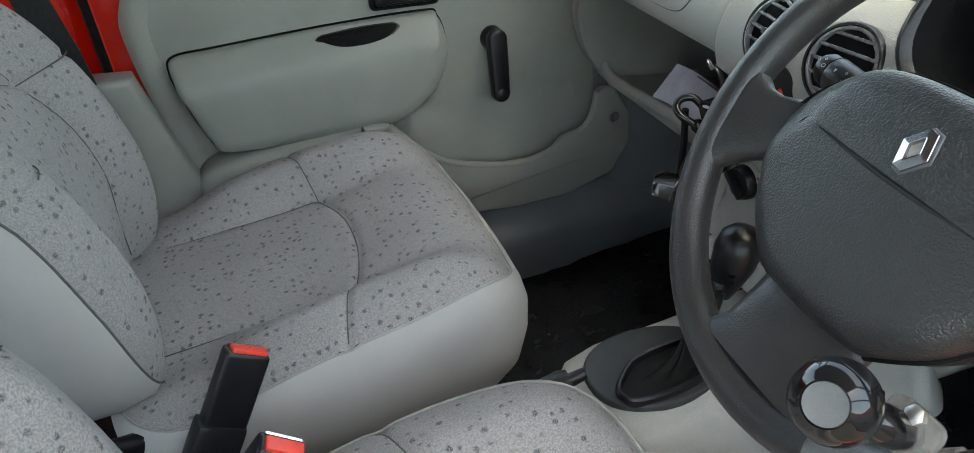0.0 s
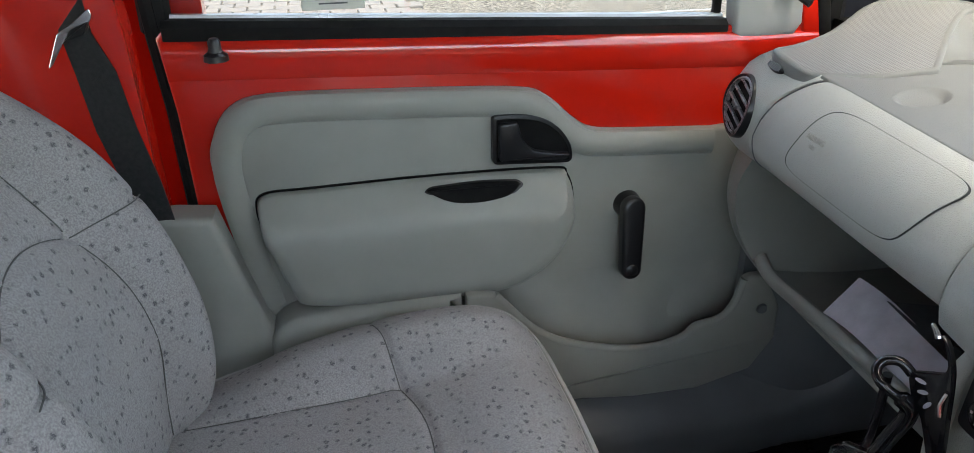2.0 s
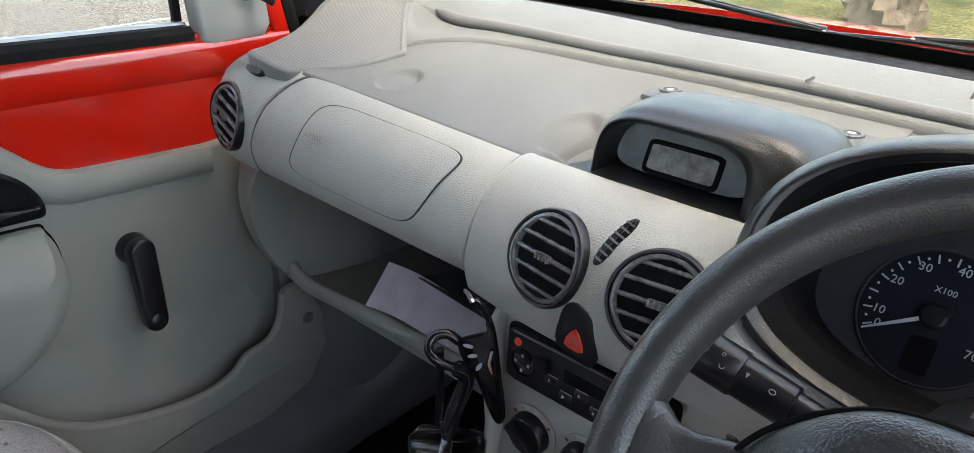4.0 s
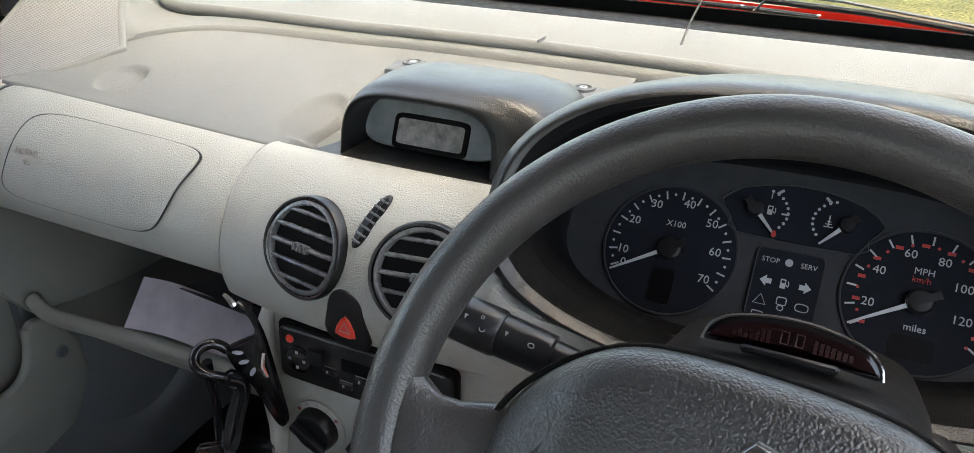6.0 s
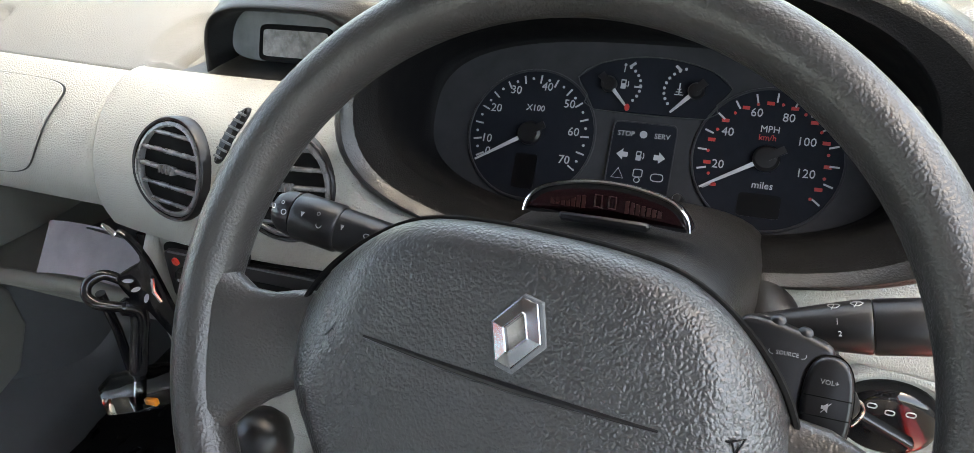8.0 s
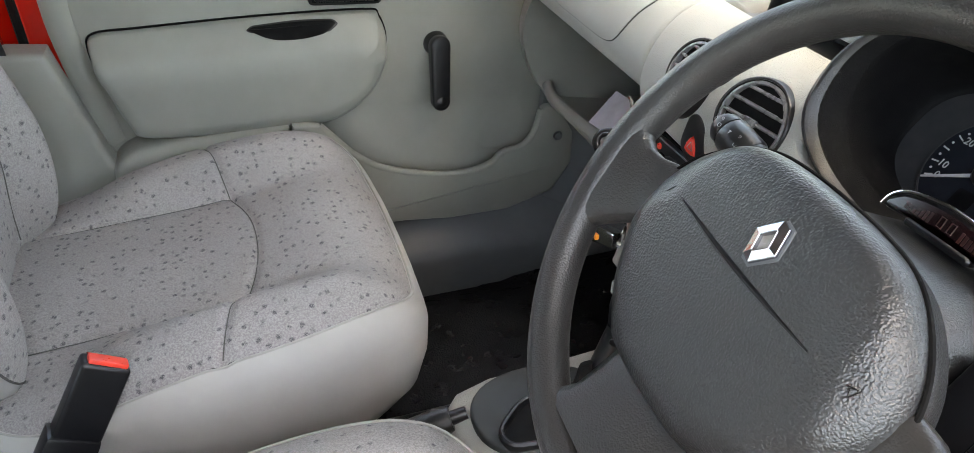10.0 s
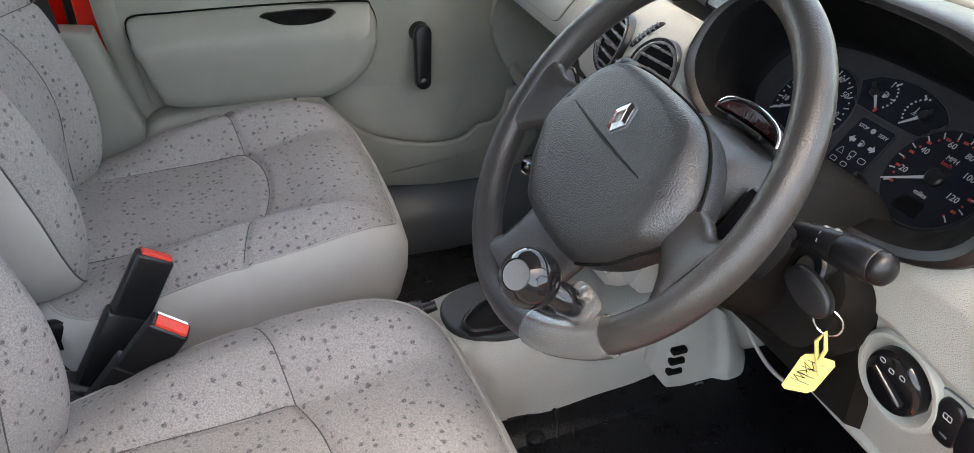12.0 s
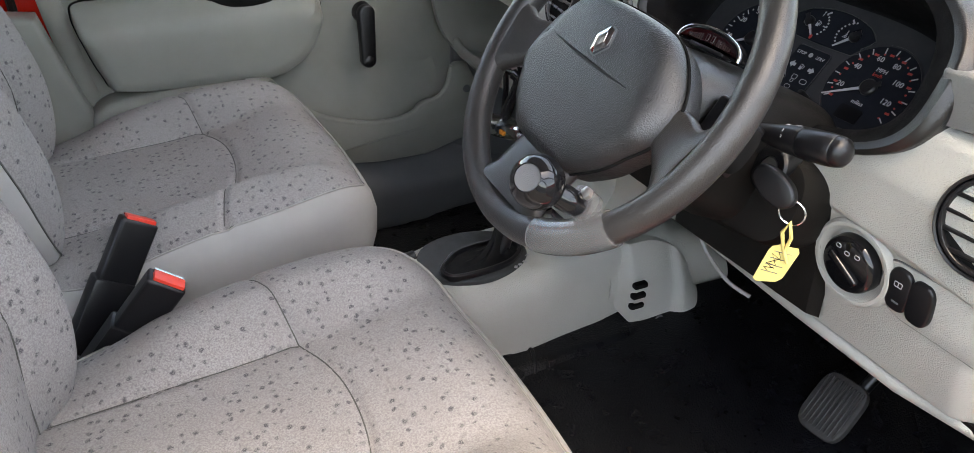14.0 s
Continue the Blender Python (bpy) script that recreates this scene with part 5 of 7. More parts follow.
def vent(c, nrm, r, thumb, label, turn=0, bend=3.2, finish_mat="slat"):
    """A round air vent that follows its panel: dark bowl, bezel ring, slats and vanes."""
    n = Vector(nrm).normalized()
    ex = n.cross(Vector((0, 0, 1))).normalized()
    ex = -ex if ex.y > 0 else ex
    ey = n.cross(ex)
    ey = -ey if ey.z < 0 else ey
    ex = Matrix.Rotation(radians(turn), 3, n) @ ex
    ey = Matrix.Rotation(radians(turn), 3, n) @ ey
    m = basis(c, ex, ey, n)
    inv = m.inverted()

    def bent(bm):
        for q in bm.verts:
            h = (inv @ q.co).y
            q.co -= n * bend * h * h
        return bm
    v = part("air_vent", bent(revolve([(r + 0.0025, -0.012), (r + 0.0025, 0.0015), (r + 0.0012, 0.0030), (r - 0.0008, 0.0022), (r - 0.0014, -0.004)], m, 48)), "smooth", dash, label)
    part("inner_ring", bent(revolve([(r - 0.0016, -0.004), (r - 0.0020, 0.0012), (r - 0.0034, 0.0022), (r - 0.0056, 0.0020), (r - 0.0068, 0.0004), (r - 0.0072, -0.008)], m, 48)), finish_mat, v, "satin vent ring")
    # Near-black colour adds shade to the depth of the bowl.
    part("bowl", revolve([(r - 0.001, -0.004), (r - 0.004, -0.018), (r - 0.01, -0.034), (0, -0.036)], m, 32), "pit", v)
    for k in range(5):
        h = (k - 2.0) * r * 0.345
        w = math.sqrt(max(0, (r - 0.005) ** 2 - h * h))
        part("slat", bent(prism([(-w, h - 0.0019), (0, h - 0.0019), (w, h - 0.0019), (w, h + 0.0019), (0, h + 0.0019), (-w, h + 0.0019)], m @ Matrix.Translation((0, 0, -0.0065)), 0.0078, 0.0018, 3)), finish_mat, v, "satin slat")
    for j in range(-2, 3):
        x = j * r * 0.36 + r * 0.1
        w = math.sqrt(max(0, (r - 0.006) ** 2 - x * x))
        if w > 0.01:
            part("vane", box(m @ Vector((x, 0, -0.0095)), (0.0016, 1.7 * w, 0.010), 0, 1, m.to_3x3()), "vane" if finish_mat == "slat" else "smooth", v)
    if thumb:
        part("thumb_tab", box(m @ Vector((0, 0, 0.000)), (0.018, 0.0075, 0.006), 0.002, 2, m.to_3x3()), "slate", v, "ribbed vent tab")
        for j in range(4):
            part("tab_rib", box(m @ Vector((-0.0075 + j * 0.005, 0, 0.0035)), (0.0016, 0.007, 0.0014), 0, 1, m.to_3x3()), "slat", v)


vent(V1, (-1, 0.17, 0.42), 0.0440, True, "round black air vent with slats")
vent(V2, (-1, -0.12, 0.42), 0.0445, True, "round black air vent behind the wheel")
vent(VL + VN * 0.001, VN, 0.0435, True, "round black air vent beside the door", -13)
vent((0.203, -0.655, 0.690), (-1, -0.1, 0.15), 0.049, True, "round black air vent at the driver's end", 0, 0.5, "smooth")


def thumb_wheel(p0, p1, nrm, r):
    n = Vector(nrm).normalized()
    a, b = Vector(p0), Vector(p1)
    mid, ax = (a + b) / 2, (b - a)
    ex = ax.normalized()
    ey = n.cross(ex).normalized()
    m = basis(mid, ex, ey, n)
    t = part("vent_wheel", prism(ellipse(ax.length / 2, r, 28), m @ Matrix.Translation((0, 0, -0.003)), 0.006, 0.003, 2), "smooth", dash, "ribbed black vent thumb wheel")
    for k in range(7):
        x = (k - 3) * ax.length * 0.125
        w = r * 0.8 * math.sqrt(max(0.05, 1 - (2 * x / ax.length) ** 2))
        part("wheel_rib", box(m @ Vector((x, 0, 0.0032)), (0.0018, 2 * w, 0.0022), 0, 1, m.to_3x3()), "slate", t)


thumb_wheel((0.231, -0.006, 0.757), (0.193, 0.010, 0.7205), (-1, 0, 0.6), 0.0075)
cl = Vector((0.2145, 0.560, 0.7835))
thumb_wheel(Vector(cl) + Vector((0.0, 0.016, 0.002)), Vector(cl) + Vector((0.002, -0.016, -0.001)), (-0.75, 0.1, 0.65), 0.006)

# hazard switch
hz = part("hazard_switch", prism([(-0.019, -0.022), (0.021, -0.030), (0.0215, 0.002), (0.016, 0.019), (0.0, 0.0265), (-0.013, 0.021), (-0.019, 0.004)], basis((0.1822, 0.0135, 0.659), (0, -1, 0), (0.05, 0, 1), (-1, 0, 0)), 0.006, 0.0025, 2, sub=3), "smooth", dash, "black hazard light switch")
HZ = basis((0.1755, 0.0125, 0.650), (0, -1, 0), (0.05, 0, 1), (-1, 0, 0))
part("hazard_key", prism([(-0.0105, -0.0075), (0.0105, -0.0085), (0.001, 0.0115)], HZ, 0.0015, 0.0006, 1, sub=3), "redbtn", hz, "red triangular key")
part("hazard_triangle", ring_tube([HZ @ Vector(p) for p in ((-0.005, -0.004, 0.0017), (0.005, -0.0045, 0.0017), (0.0005, 0.005, 0.0017))], 0.0006, 5), "ink", hz)

# centre stack with radio and heater controls
STACK = [(0.196, 0.628), (0.192, 0.60), (0.192, 0.52), (0.188, 0.47), (0.172, 0.440), (0.165, 0.415), (0.18, 0.40)]
part("stack_housing", loft([[(x + 0.10 * e, y, z) for x, z in STACK] + [(0.40, y, 0.39), (0.40, y, 0.628)] for y, e in ((0.131, 0.02), (0.126, 0.0), (-0.126, 0.0), (-0.131, 0.02))]), "dash", dash)
part("stack_cheek", tube([(0.205, 0.118, 0.640), (0.186, 0.116, 0.610), (0.182, 0.115, 0.55), (0.184, 0.113, 0.50), (0.176, 0.112, 0.45)], [0.006, 0.011, 0.0115, 0.011, 0.009], 14, flat=((0, 1, 0), 0.8)), "dash", dash)
# Sheet over the pale housing's side; its black stands in for shade.
part("stack_side", sheet(lambda u, v: (0.19 + 0.35 * u, 0.1325, 0.20 + 0.43 * v), 4, 4, thick=(0, -0.01, 0)), "carpet", dash, "near-black sheet standing in for shade on the stack's side")
part("drawer", loft([[(0.14 + 0.012 * k, 0.08, 0.415 - e), (0.14 + 0.012 * k, -0.10, 0.415 - e)] + [(0.30, -0.10, 0.415 - e), (0.30, 0.08, 0.415 - e)] for k, e in ((1, -0.012), (0, -0.006), (0, 0.012), (2, 0.02))]), "dash", dash, "pale pull-out ashtray drawer")

radio = thing("car_radio", "black cassette radio set in the dashboard", "car radio")
RM = basis((0.1885, 0.003, 0.597), (0, -1, 0), (0.07, 0, 1), (-1, 0, 0.07))
part("radio_frame", prism(ellipse(0.096, 0.032, 40, p=14), RM, 0.004, 0.002, 2), "pit", radio)
part("fascia", prism(ellipse(0.092, 0.028, 40, p=12), RM @ Matrix.Translation((0, 0, 0.003)), 0.006, 0.002, 2), "smooth", radio)
part("cassette_slot", box(RM @ Vector((0.022, 0.006, 0.009)), (0.085, 0.012, 0.002), 0, 1, RM.to_3x3()), "pit", radio, "dark cassette slot")
part("slot_edge", box(RM @ Vector((0.0, 0.026, 0.009)), (0.17, 0.0016, 0.002), 0, 1, RM.to_3x3()), "slate", radio)
part("eject_key", box(RM @ Vector((-0.046, 0.008, 0.012)), (0.018, 0.015, 0.010), 0.002, 2, RM.to_3x3()), "smooth", radio)
part("round_keypad", revolve([(0.0145, 0.008), (0.014, 0.0105), (0.011, 0.0115), (0, 0.0115)], RM @ Matrix.Translation((-0.0695, -0.003, 0)), 28), "gloss", radio)
for dx, dy in ((0.008, 0), (-0.008, 0), (0, 0.008), (0, -0.008)):
    part("key_mark", box(RM @ Vector((-0.0695 + dx, -0.003 + dy, 0.0118)), (0.0028, 0.0028, 0.0006), 0, 1, RM.to_3x3()), "inkgrey", radio)
part("power_key", revolve([(0.0042, 0.008), (0.004, 0.0105), (0, 0.011)], RM @ Matrix.Translation((-0.078, 0.0165, 0)), 16), "redbtn", radio, "small red power key")
for k in range(6):
    x, y = -0.034 + 0.0175 * k, -0.006 - 0.010 * (k % 2)
    part("preset_key", box(RM @ Vector((x, y, 0.0095)), (0.014, 0.0062, 0.003), 0.001, 1, RM.to_3x3()), "smooth", radio)
    part("key_line", box(RM @ Vector((x, y + 0.0045, 0.0092)), (0.014, 0.0008, 0.0008), 0, 1, RM.to_3x3()), "inkgrey", radio)
    part("key_dot", box(RM @ Vector((x - 0.002, y, 0.0112)), (0.0022, 0.0024, 0.0005), 0, 1, RM.to_3x3()), "ink", radio)


def heater_knob(y, z, label):
    k = thing("heater_knob", label, "control knob", "heater controls")
    m = basis((0.191, y, z), (0, -1, 0), (0, 0, 1), (-1, 0, 0))
    part("collar", revolve([(0.030, 0), (0.030, 0.002), (0.027, 0.003), (0.0, 0.003)], m, 32), "dash", k)
    part("dial", revolve([(0.0235, 0.002), (0.0225, 0.013), (0.020, 0.016), (0, 0.016)], m, 32), "smooth", k)
    part("grip_bar", box(m @ (Matrix.Rotation(radians(-35), 4, "Z") @ Vector((0, 0, 0.020))), (0.042, 0.010, 0.012), 0.003, 2, (m @ Matrix.Rotation(radians(-35), 4, "Z")).to_3x3()), "smooth", k)
    for j in range(5):
        a = radians(35 + j * 27)
        part("mark", box(m @ Vector((0.027 * math.cos(a), 0.027 * math.sin(a), 0.0033)), (0.003, 0.003, 0.0006), 0, 1, m.to_3x3()), "ink" if j not in (0, 4) else "inkred", k)
    return k


heater_knob(0.066, 0.508, "black rotary heater control knob")
heater_knob(0.0, 0.508, "black rotary temperature knob with red and blue marks")
heater_knob(-0.066, 0.508, "black rotary fan control knob")

# display pod
pod = thing("display_pod", "black moulded display pod on the dash top", "display pod")


def pod_arch(x, y, hw, top, z0=0.752, n=28, lean=0.0):
    out = []
    for k in range(n + 1):
        a = math.pi * k / n
        c, s = math.cos(a), math.sin(a)
        f = abs(s) ** 0.5
        out.append((x + lean * f, y + hw * math.copysign(abs(c) ** 0.5, c), z0 + (top - z0) * f))
    return out


part("hood", loft(smooth_rings([pod_arch(0.352, 0.018, 0.074, 0.800, lean=0.02), pod_arch(0.316, 0.018, 0.077, 0.806, lean=0.014), pod_arch(0.306, 0.014, 0.081, 0.811, lean=0.012), pod_arch(0.303, 0.010, 0.087, 0.815, lean=0.012), pod_arch(0.309, 0.003, 0.096, 0.819, lean=0.014),
                   pod_arch(0.330, -0.006, 0.107, 0.825, lean=0.010), pod_arch(0.385, -0.006, 0.111, 0.825), pod_arch(0.43, -0.004, 0.109, 0.818), pod_arch(0.47, 0.0, 0.100, 0.803), pod_arch(0.50, 0.0, 0.09, 0.785)], 4), closed=False), "black", pod, "black grained hood", 60)
part("plinth", prism([(0.281, -0.124), (0.281, 0.140), (0.30, 0.130), (0.33, 0.118), (0.46, 0.11), (0.46, -0.10), (0.30, -0.112)], Matrix.Translation((0, 0.004, 0.740)), 0.011, 0.004, 2), "black", pod)
FM = basis((0.347, 0.018, 0.779), (0, -1, 0), (0.42, 0, 0.907), (-0.907, 0, 0.42))
part("fascia", prism(ellipse(0.076, 0.032, 32, p=5), FM @ Matrix.Translation((0, 0.004, -0.004)), 0.003, 0.001, 1), "podface", pod, "dusty grey display panel")
part("screen_frame", prism(ellipse(0.042, 0.0180, 32, 0, -0.010, p=8), FM @ Matrix.Translation((0, 0, -0.0016)), 0.002, 0.0008, 1), "lcddark", pod)
part("screen", prism(ellipse(0.0365, 0.0128, 32, 0, -0.010, p=12), FM @ Matrix.Translation((0, 0, 0.0004)), 0.0006), "lcd", pod, "blotched grey liquid crystal display")
part("mount_plate", prism([(0.45, -0.110), (0.47, 0.150), (0.535, 0.160), (0.533, -0.092), (0.515, -0.110)], Matrix.Translation((0, 0, 0.772)), 0.016, 0.004, 2), "slate", pod, "slate grey mounting plate")
part("mount_plate", prism([(0.46, -0.20), (0.47, -0.117), (0.53, -0.117), (0.53, -0.20)], Matrix.Translation((0, 0, 0.772)), 0.016, 0.004, 2), "slate", pod, "slate grey mounting plate")
for x, y in ((0.503, 0.130), (0.495, -0.084), (0.495, -0.137)):
    sc = part("screw_recess", revolve([(0.013, 0.0), (0.013, 0.003), (0.009, 0.003), (0.008, 0.0005), (0, 0.0005)], Matrix.Translation((x, y, 0.7875)), 20), "slate", pod)
    part("screw", revolve([(0.005, 0.0005), (0.0045, 0.003), (0.002, 0.003), (0.0015, 0.001), (0, 0.001)], Matrix.Translation((x, y, 0.7875)), 12), "satin", sc)

# passenger shelf under the roll
shelf = thing("dash_shelf", "open grey parcel shelf under the dashboard", "shelf")
part("shelf_floor", sheet(lambda u, v: (0.262 + 0.30 * u, 0.135 + 0.45 * v, 0.458 - 0.02 * u - 0.010 * math.sin(math.pi * u)), 10, 20, thick=(0, 0, -0.018)), "trim", shelf)
part("shelf_lip", tube(smooth_loop([(0.272, 0.10, 0.468), (0.264, 0.2, 0.467), (0.258, 0.40, 0.466), (0.252, 0.50, 0.464), (0.248, 0.545, 0.468), (0.25, 0.575, 0.48)], 5, False), 0.012, 12, flat=((1, 0, 0), 0.8)), "trim", shelf)
# Carpet black puts the shelf's inner shade into its back.
part("shelf_back", sheet(lambda u, v: (0.54 - 0.03 * v, 0.13 + 0.55 * u, 0.43 + 0.22 * v), 6, 6, thick=(0.01, 0, 0)), "carpet", shelf, "near-black back of the shelf, shade put into its colour")
EDGE = smooth_loop([(0.228, 0.590, 0.652), (0.214, 0.606, 0.60), (0.212, 0.606, 0.555), (0.224, 0.595, 0.505), (0.243, 0.575, 0.468), (0.275, 0.565, 0.43), (0.33, 0.58, 0.38)], 6, False)


def end_wall(u, v):
    """Grey end: from the dark inside of the shelf, round the edge, to the door."""
    p = along(EDGE, v)
    if u < 0.4:
        k = 1 - u / 0.4
        return p + Vector((0.30 * k ** 1.2, 0.012 * k, 0.0))
    k = (u - 0.4) / 0.6
    return p + Vector((0.004 - 0.004 * math.cos(k * 3.1) + 0.035 * k ** 2, (0.708 - p.y) * k, -0.01 * k))


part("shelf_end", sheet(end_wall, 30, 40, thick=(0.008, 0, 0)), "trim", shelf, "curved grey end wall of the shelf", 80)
# Carpet black here too, in place of the shade under the roll.
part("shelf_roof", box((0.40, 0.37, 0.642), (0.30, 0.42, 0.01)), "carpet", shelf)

card = thing("folded_card", "mauve-grey folded card lying on the shelf", "card")
part("sheet", sheet(lambda u, v: (0.258 + 0.045 * v + 0.01 * math.sin(3 * u), 0.418 - 0.265 * u, 0.478 + 0.05 * v * (1 - 0.35 * u) + 0.003 * math.sin(9 * u)), 24, 10, thick=(0.001, 0, -0.001)), "cloth", card)
part("fold", sheet(lambda u, v: (0.303 + 0.09 * v, 0.36 - 0.22 * u, 0.526 - 0.02 * u - 0.02 * v), 12, 6, thick=(0.001, 0, -0.001)), "slate", card, "dark inner leaf")

# folding cup holder hung beside the stack
cup = thing("cup_holder", "black folding cup holder with clear base clipped beside the stack", "cup holder")
part("hook", tube(smooth_loop([(0.168, 0.149, 0.588), (0.161, 0.160, 0.596), (0.148, 0.167, 0.594), (0.139, 0.164, 0.586), (0.139, 0.153, 0.578), (0.148, 0.143, 0.571), (0.159, 0.136, 0.564)], 5, False), 0.0052, 12), "gloss", cup, "glossy black hook")
part("front_arm", tube(smooth_loop([(0.152, 0.141, 0.569), (0.161, 0.134, 0.560), (0.161, 0.134, 0.545), (0.154, 0.139, 0.520), (0.146, 0.145, 0.488)], 4, False), [0.006] + [0.009] * 16, 12), "gloss", cup)
part("rear_arm", tube([(0.152, 0.162, 0.580), (0.157, 0.166, 0.53), (0.155, 0.168, 0.475)], 0.005, 10), "gloss", cup)
CP = basis((0.168, 0.130, 0.590), Vector((0.2, -0.98, 0)), (0, 0, 1), Vector((-0.98, -0.2, 0)))
part("back_plate", prism([(0.004, 0.060), (0.014, 0.046), (0.018, 0.028), (-0.003, 0.014), (-0.016, 0.003), (-0.008, -0.019), (0.008, -0.036), (0.028, -0.077), (0.040, -0.07), (0.034, -0.02), (0.026, 0.03), (0.014, 0.055)], CP, 0.005, 0.0018, 2, sub=3), "gloss", cup, "glossy black clip plate")
for cx, cy, ra in ((-0.002, 0.004, 8), (0.003, -0.006, 25), (0.011, -0.016, 60)):
    part("cut_out", prism(ellipse(0.0062, 0.0022, 16), CP @ Matrix.Translation((cx, cy, 0.0052)) @ Matrix.Rotation(radians(ra), 4, "Z"), 0.0006), "cloth", cup, "leaf-shaped opening")
part("clip", tube([CP @ Vector((0.002, 0.056, 0.004)), CP @ Vector((-0.003, 0.063, 0.004)), CP @ Vector((-0.008, 0.066, 0.003))], [0.003, 0.0025, 0.0018], 8), "chrome", cup, "bright metal clip")
# Thin chrome tube put in to draw a glint on the plate.
part("glint_strip", tube([CP @ Vector((0.026, 0.010, 0.006)), CP @ Vector((0.024, -0.004, 0.008)), CP @ Vector((0.026, -0.018, 0.006))], 0.0022, 8), "chrome", cup, "thin bright strip put in as a chrome glint")
part("base_arm", tube([(0.146, 0.145, 0.490), (0.140, 0.140, 0.478), (0.125, 0.128, 0.474)], 0.006, 8), "gloss", cup)
part("clear_base", prism([(-0.036, -0.020), (0.036, -0.024), (0.040, 0.0), (0.032, 0.020), (-0.034, 0.020)], Matrix.Translation((0.142, 0.140, 0.462)) @ Matrix.Rotation(radians(-55), 4, "Z"), 0.022, 0.005, 2, sub=2), "clear", cup, "clear plastic base with orange reflector")
part("reflector", box((0.128, 0.118, 0.472), (0.006, 0.014, 0.008), 0.001, 1), "orange", cup)

# ---- instrument shroud and dials ----
clus = thing("instrument_cluster", "black instrument cluster with white numbered dials under a grained hood", "instrument cluster")
CYC = -0.337


def sh_ring(hw, zb, zt, xb, xt, p=2.6, n=72, yc=CYC):
    out = []
    for k in range(n):
        a = 2 * math.pi * k / n
        c, s = math.cos(a), math.sin(a)
        yy = hw * math.copysign(abs(c) ** (2 / p), c)
        f = 0.5 + 0.5 * math.copysign(abs(s) ** (2 / p), s)
        out.append(Vector((xb + (xt - xb) * f ** 2.4, yc - yy, zb + (zt - zb) * f)))
    return out


GM = basis((0.305, -0.327, 0.722), (0, -1, 0), Vector((0.64, 0, 0.77)).normalized(), Vector((-0.77, 0, 0.64)).normalized())


def face_ring(hw, lo, hi, off=0.0, p=2.8, n=72):
    return [GM @ Vector((hw * math.copysign(abs(math.cos(a)) ** (2 / p), math.cos(a)), (lo + hi) / 2 + (hi - lo) / 2 * math.copysign(abs(math.sin(a)) ** (2 / p), math.sin(a)), off)) for a in [2 * math.pi * k / n for k in range(n)]]


SHR = smooth_rings([
    sh_ring(0.205, 0.61, 0.78, 0.36, 0.56), sh_ring(0.228, 0.645, 0.845, 0.25, 0.43), sh_ring(0.236, 0.678, 0.864, 0.206, 0.36), sh_ring(0.235, 0.679, 0.871, 0.196, 0.325), sh_ring(0.228, 0.682, 0.873, 0.193, 0.305),
    sh_ring(0.222, 0.685, 0.870, 0.194, 0.294), sh_ring(0.200, 0.688, 0.862, 0.222, 0.288, yc=-0.328), sh_ring(0.196, 0.686, 0.856, 0.234, 0.292, yc=-0.327),
    face_ring(0.192, -0.064, 0.090, 0.012), face_ring(0.186, -0.062, 0.084, 0.0)], 3)
part("shroud", loft(SHR[:17], caps=False), "black", clus, "black grained instrument hood", 60)
part("hood_lining", loft(SHR[16:], caps=False), "hoodin", clus, "matt black inside of the hood", 60)
part("backplate", prism([(p[0], p[1]) for p in ellipse(0.19, 0.076, 64, 0, 0.010, 2.8)], GM @ Matrix.Translation((0, 0, -0.004)), 0.004), "facerim", clus)


def disc(cx, cy, r, lift, mat, parent, name):
    return part(name, prism(ellipse(r, r, 56, cx, cy), GM, lift, 0.0006, 1), mat, parent)


def dial_marks(cx, cy, r, a0, a1, n, long_every, mat, parent, wide=0.0013, length=0.007, dots=True):
    for k in range(n + 1):
        a = radians(a0 + (a1 - a0) * k / n)
        if k % long_every == 0:
            m = GM @ Matrix.Translation((cx + (r - length / 2) * math.cos(a), cy + (r - length / 2) * math.sin(a), 0.0024)) @ Matrix.Rotation(a, 4, "Z")
            part("tick", box(m.translation, (length, wide, 0.0006), 0, 1, m.to_3x3()), mat, parent)
        elif dots:
            m = GM @ Matrix.Translation((cx + (r - 0.003) * math.cos(a), cy + (r - 0.003) * math.sin(a), 0.0020))
            part("dot", prism(ellipse(0.0011, 0.0011, 10), m, 0.0006), mat, parent)


def needle(cx, cy, tip, parent, hub=0.010, red=False):
    d = Vector((tip[0] - cx, tip[1] - cy))
    a = math.atan2(d.y, d.x)
    m = GM @ Matrix.Translation((cx, cy, 0.0045)) @ Matrix.Rotation(a, 4, "Z")
    L = d.length
    part("needle", prism([(hub * 0.7, -0.0017), (L, -0.0007), (L, 0.0007), (hub * 0.7, 0.0017)], m, 0.0012), "ink", parent, "white needle")
    part("needle_hub", revolve([(hub, 0.0), (hub, 0.004), (hub * 0.8, 0.006), (0, 0.0065)], GM @ Matrix.Translation((cx, cy, 0.002)), 24), "smooth", parent)
    part("needle_tail", prism([(0, -0.003), (-hub * 1.5, -0.003), (-hub * 1.5, 0.003), (0, 0.003)], m @ Matrix.Translation((0, 0, 0.002)), 0.002), "smooth", parent)


tach = disc(-0.095, 0.0, 0.0545, 0.0016, "face", clus, "rev_counter")
tach["label"] = "black rev counter dial with white figures"
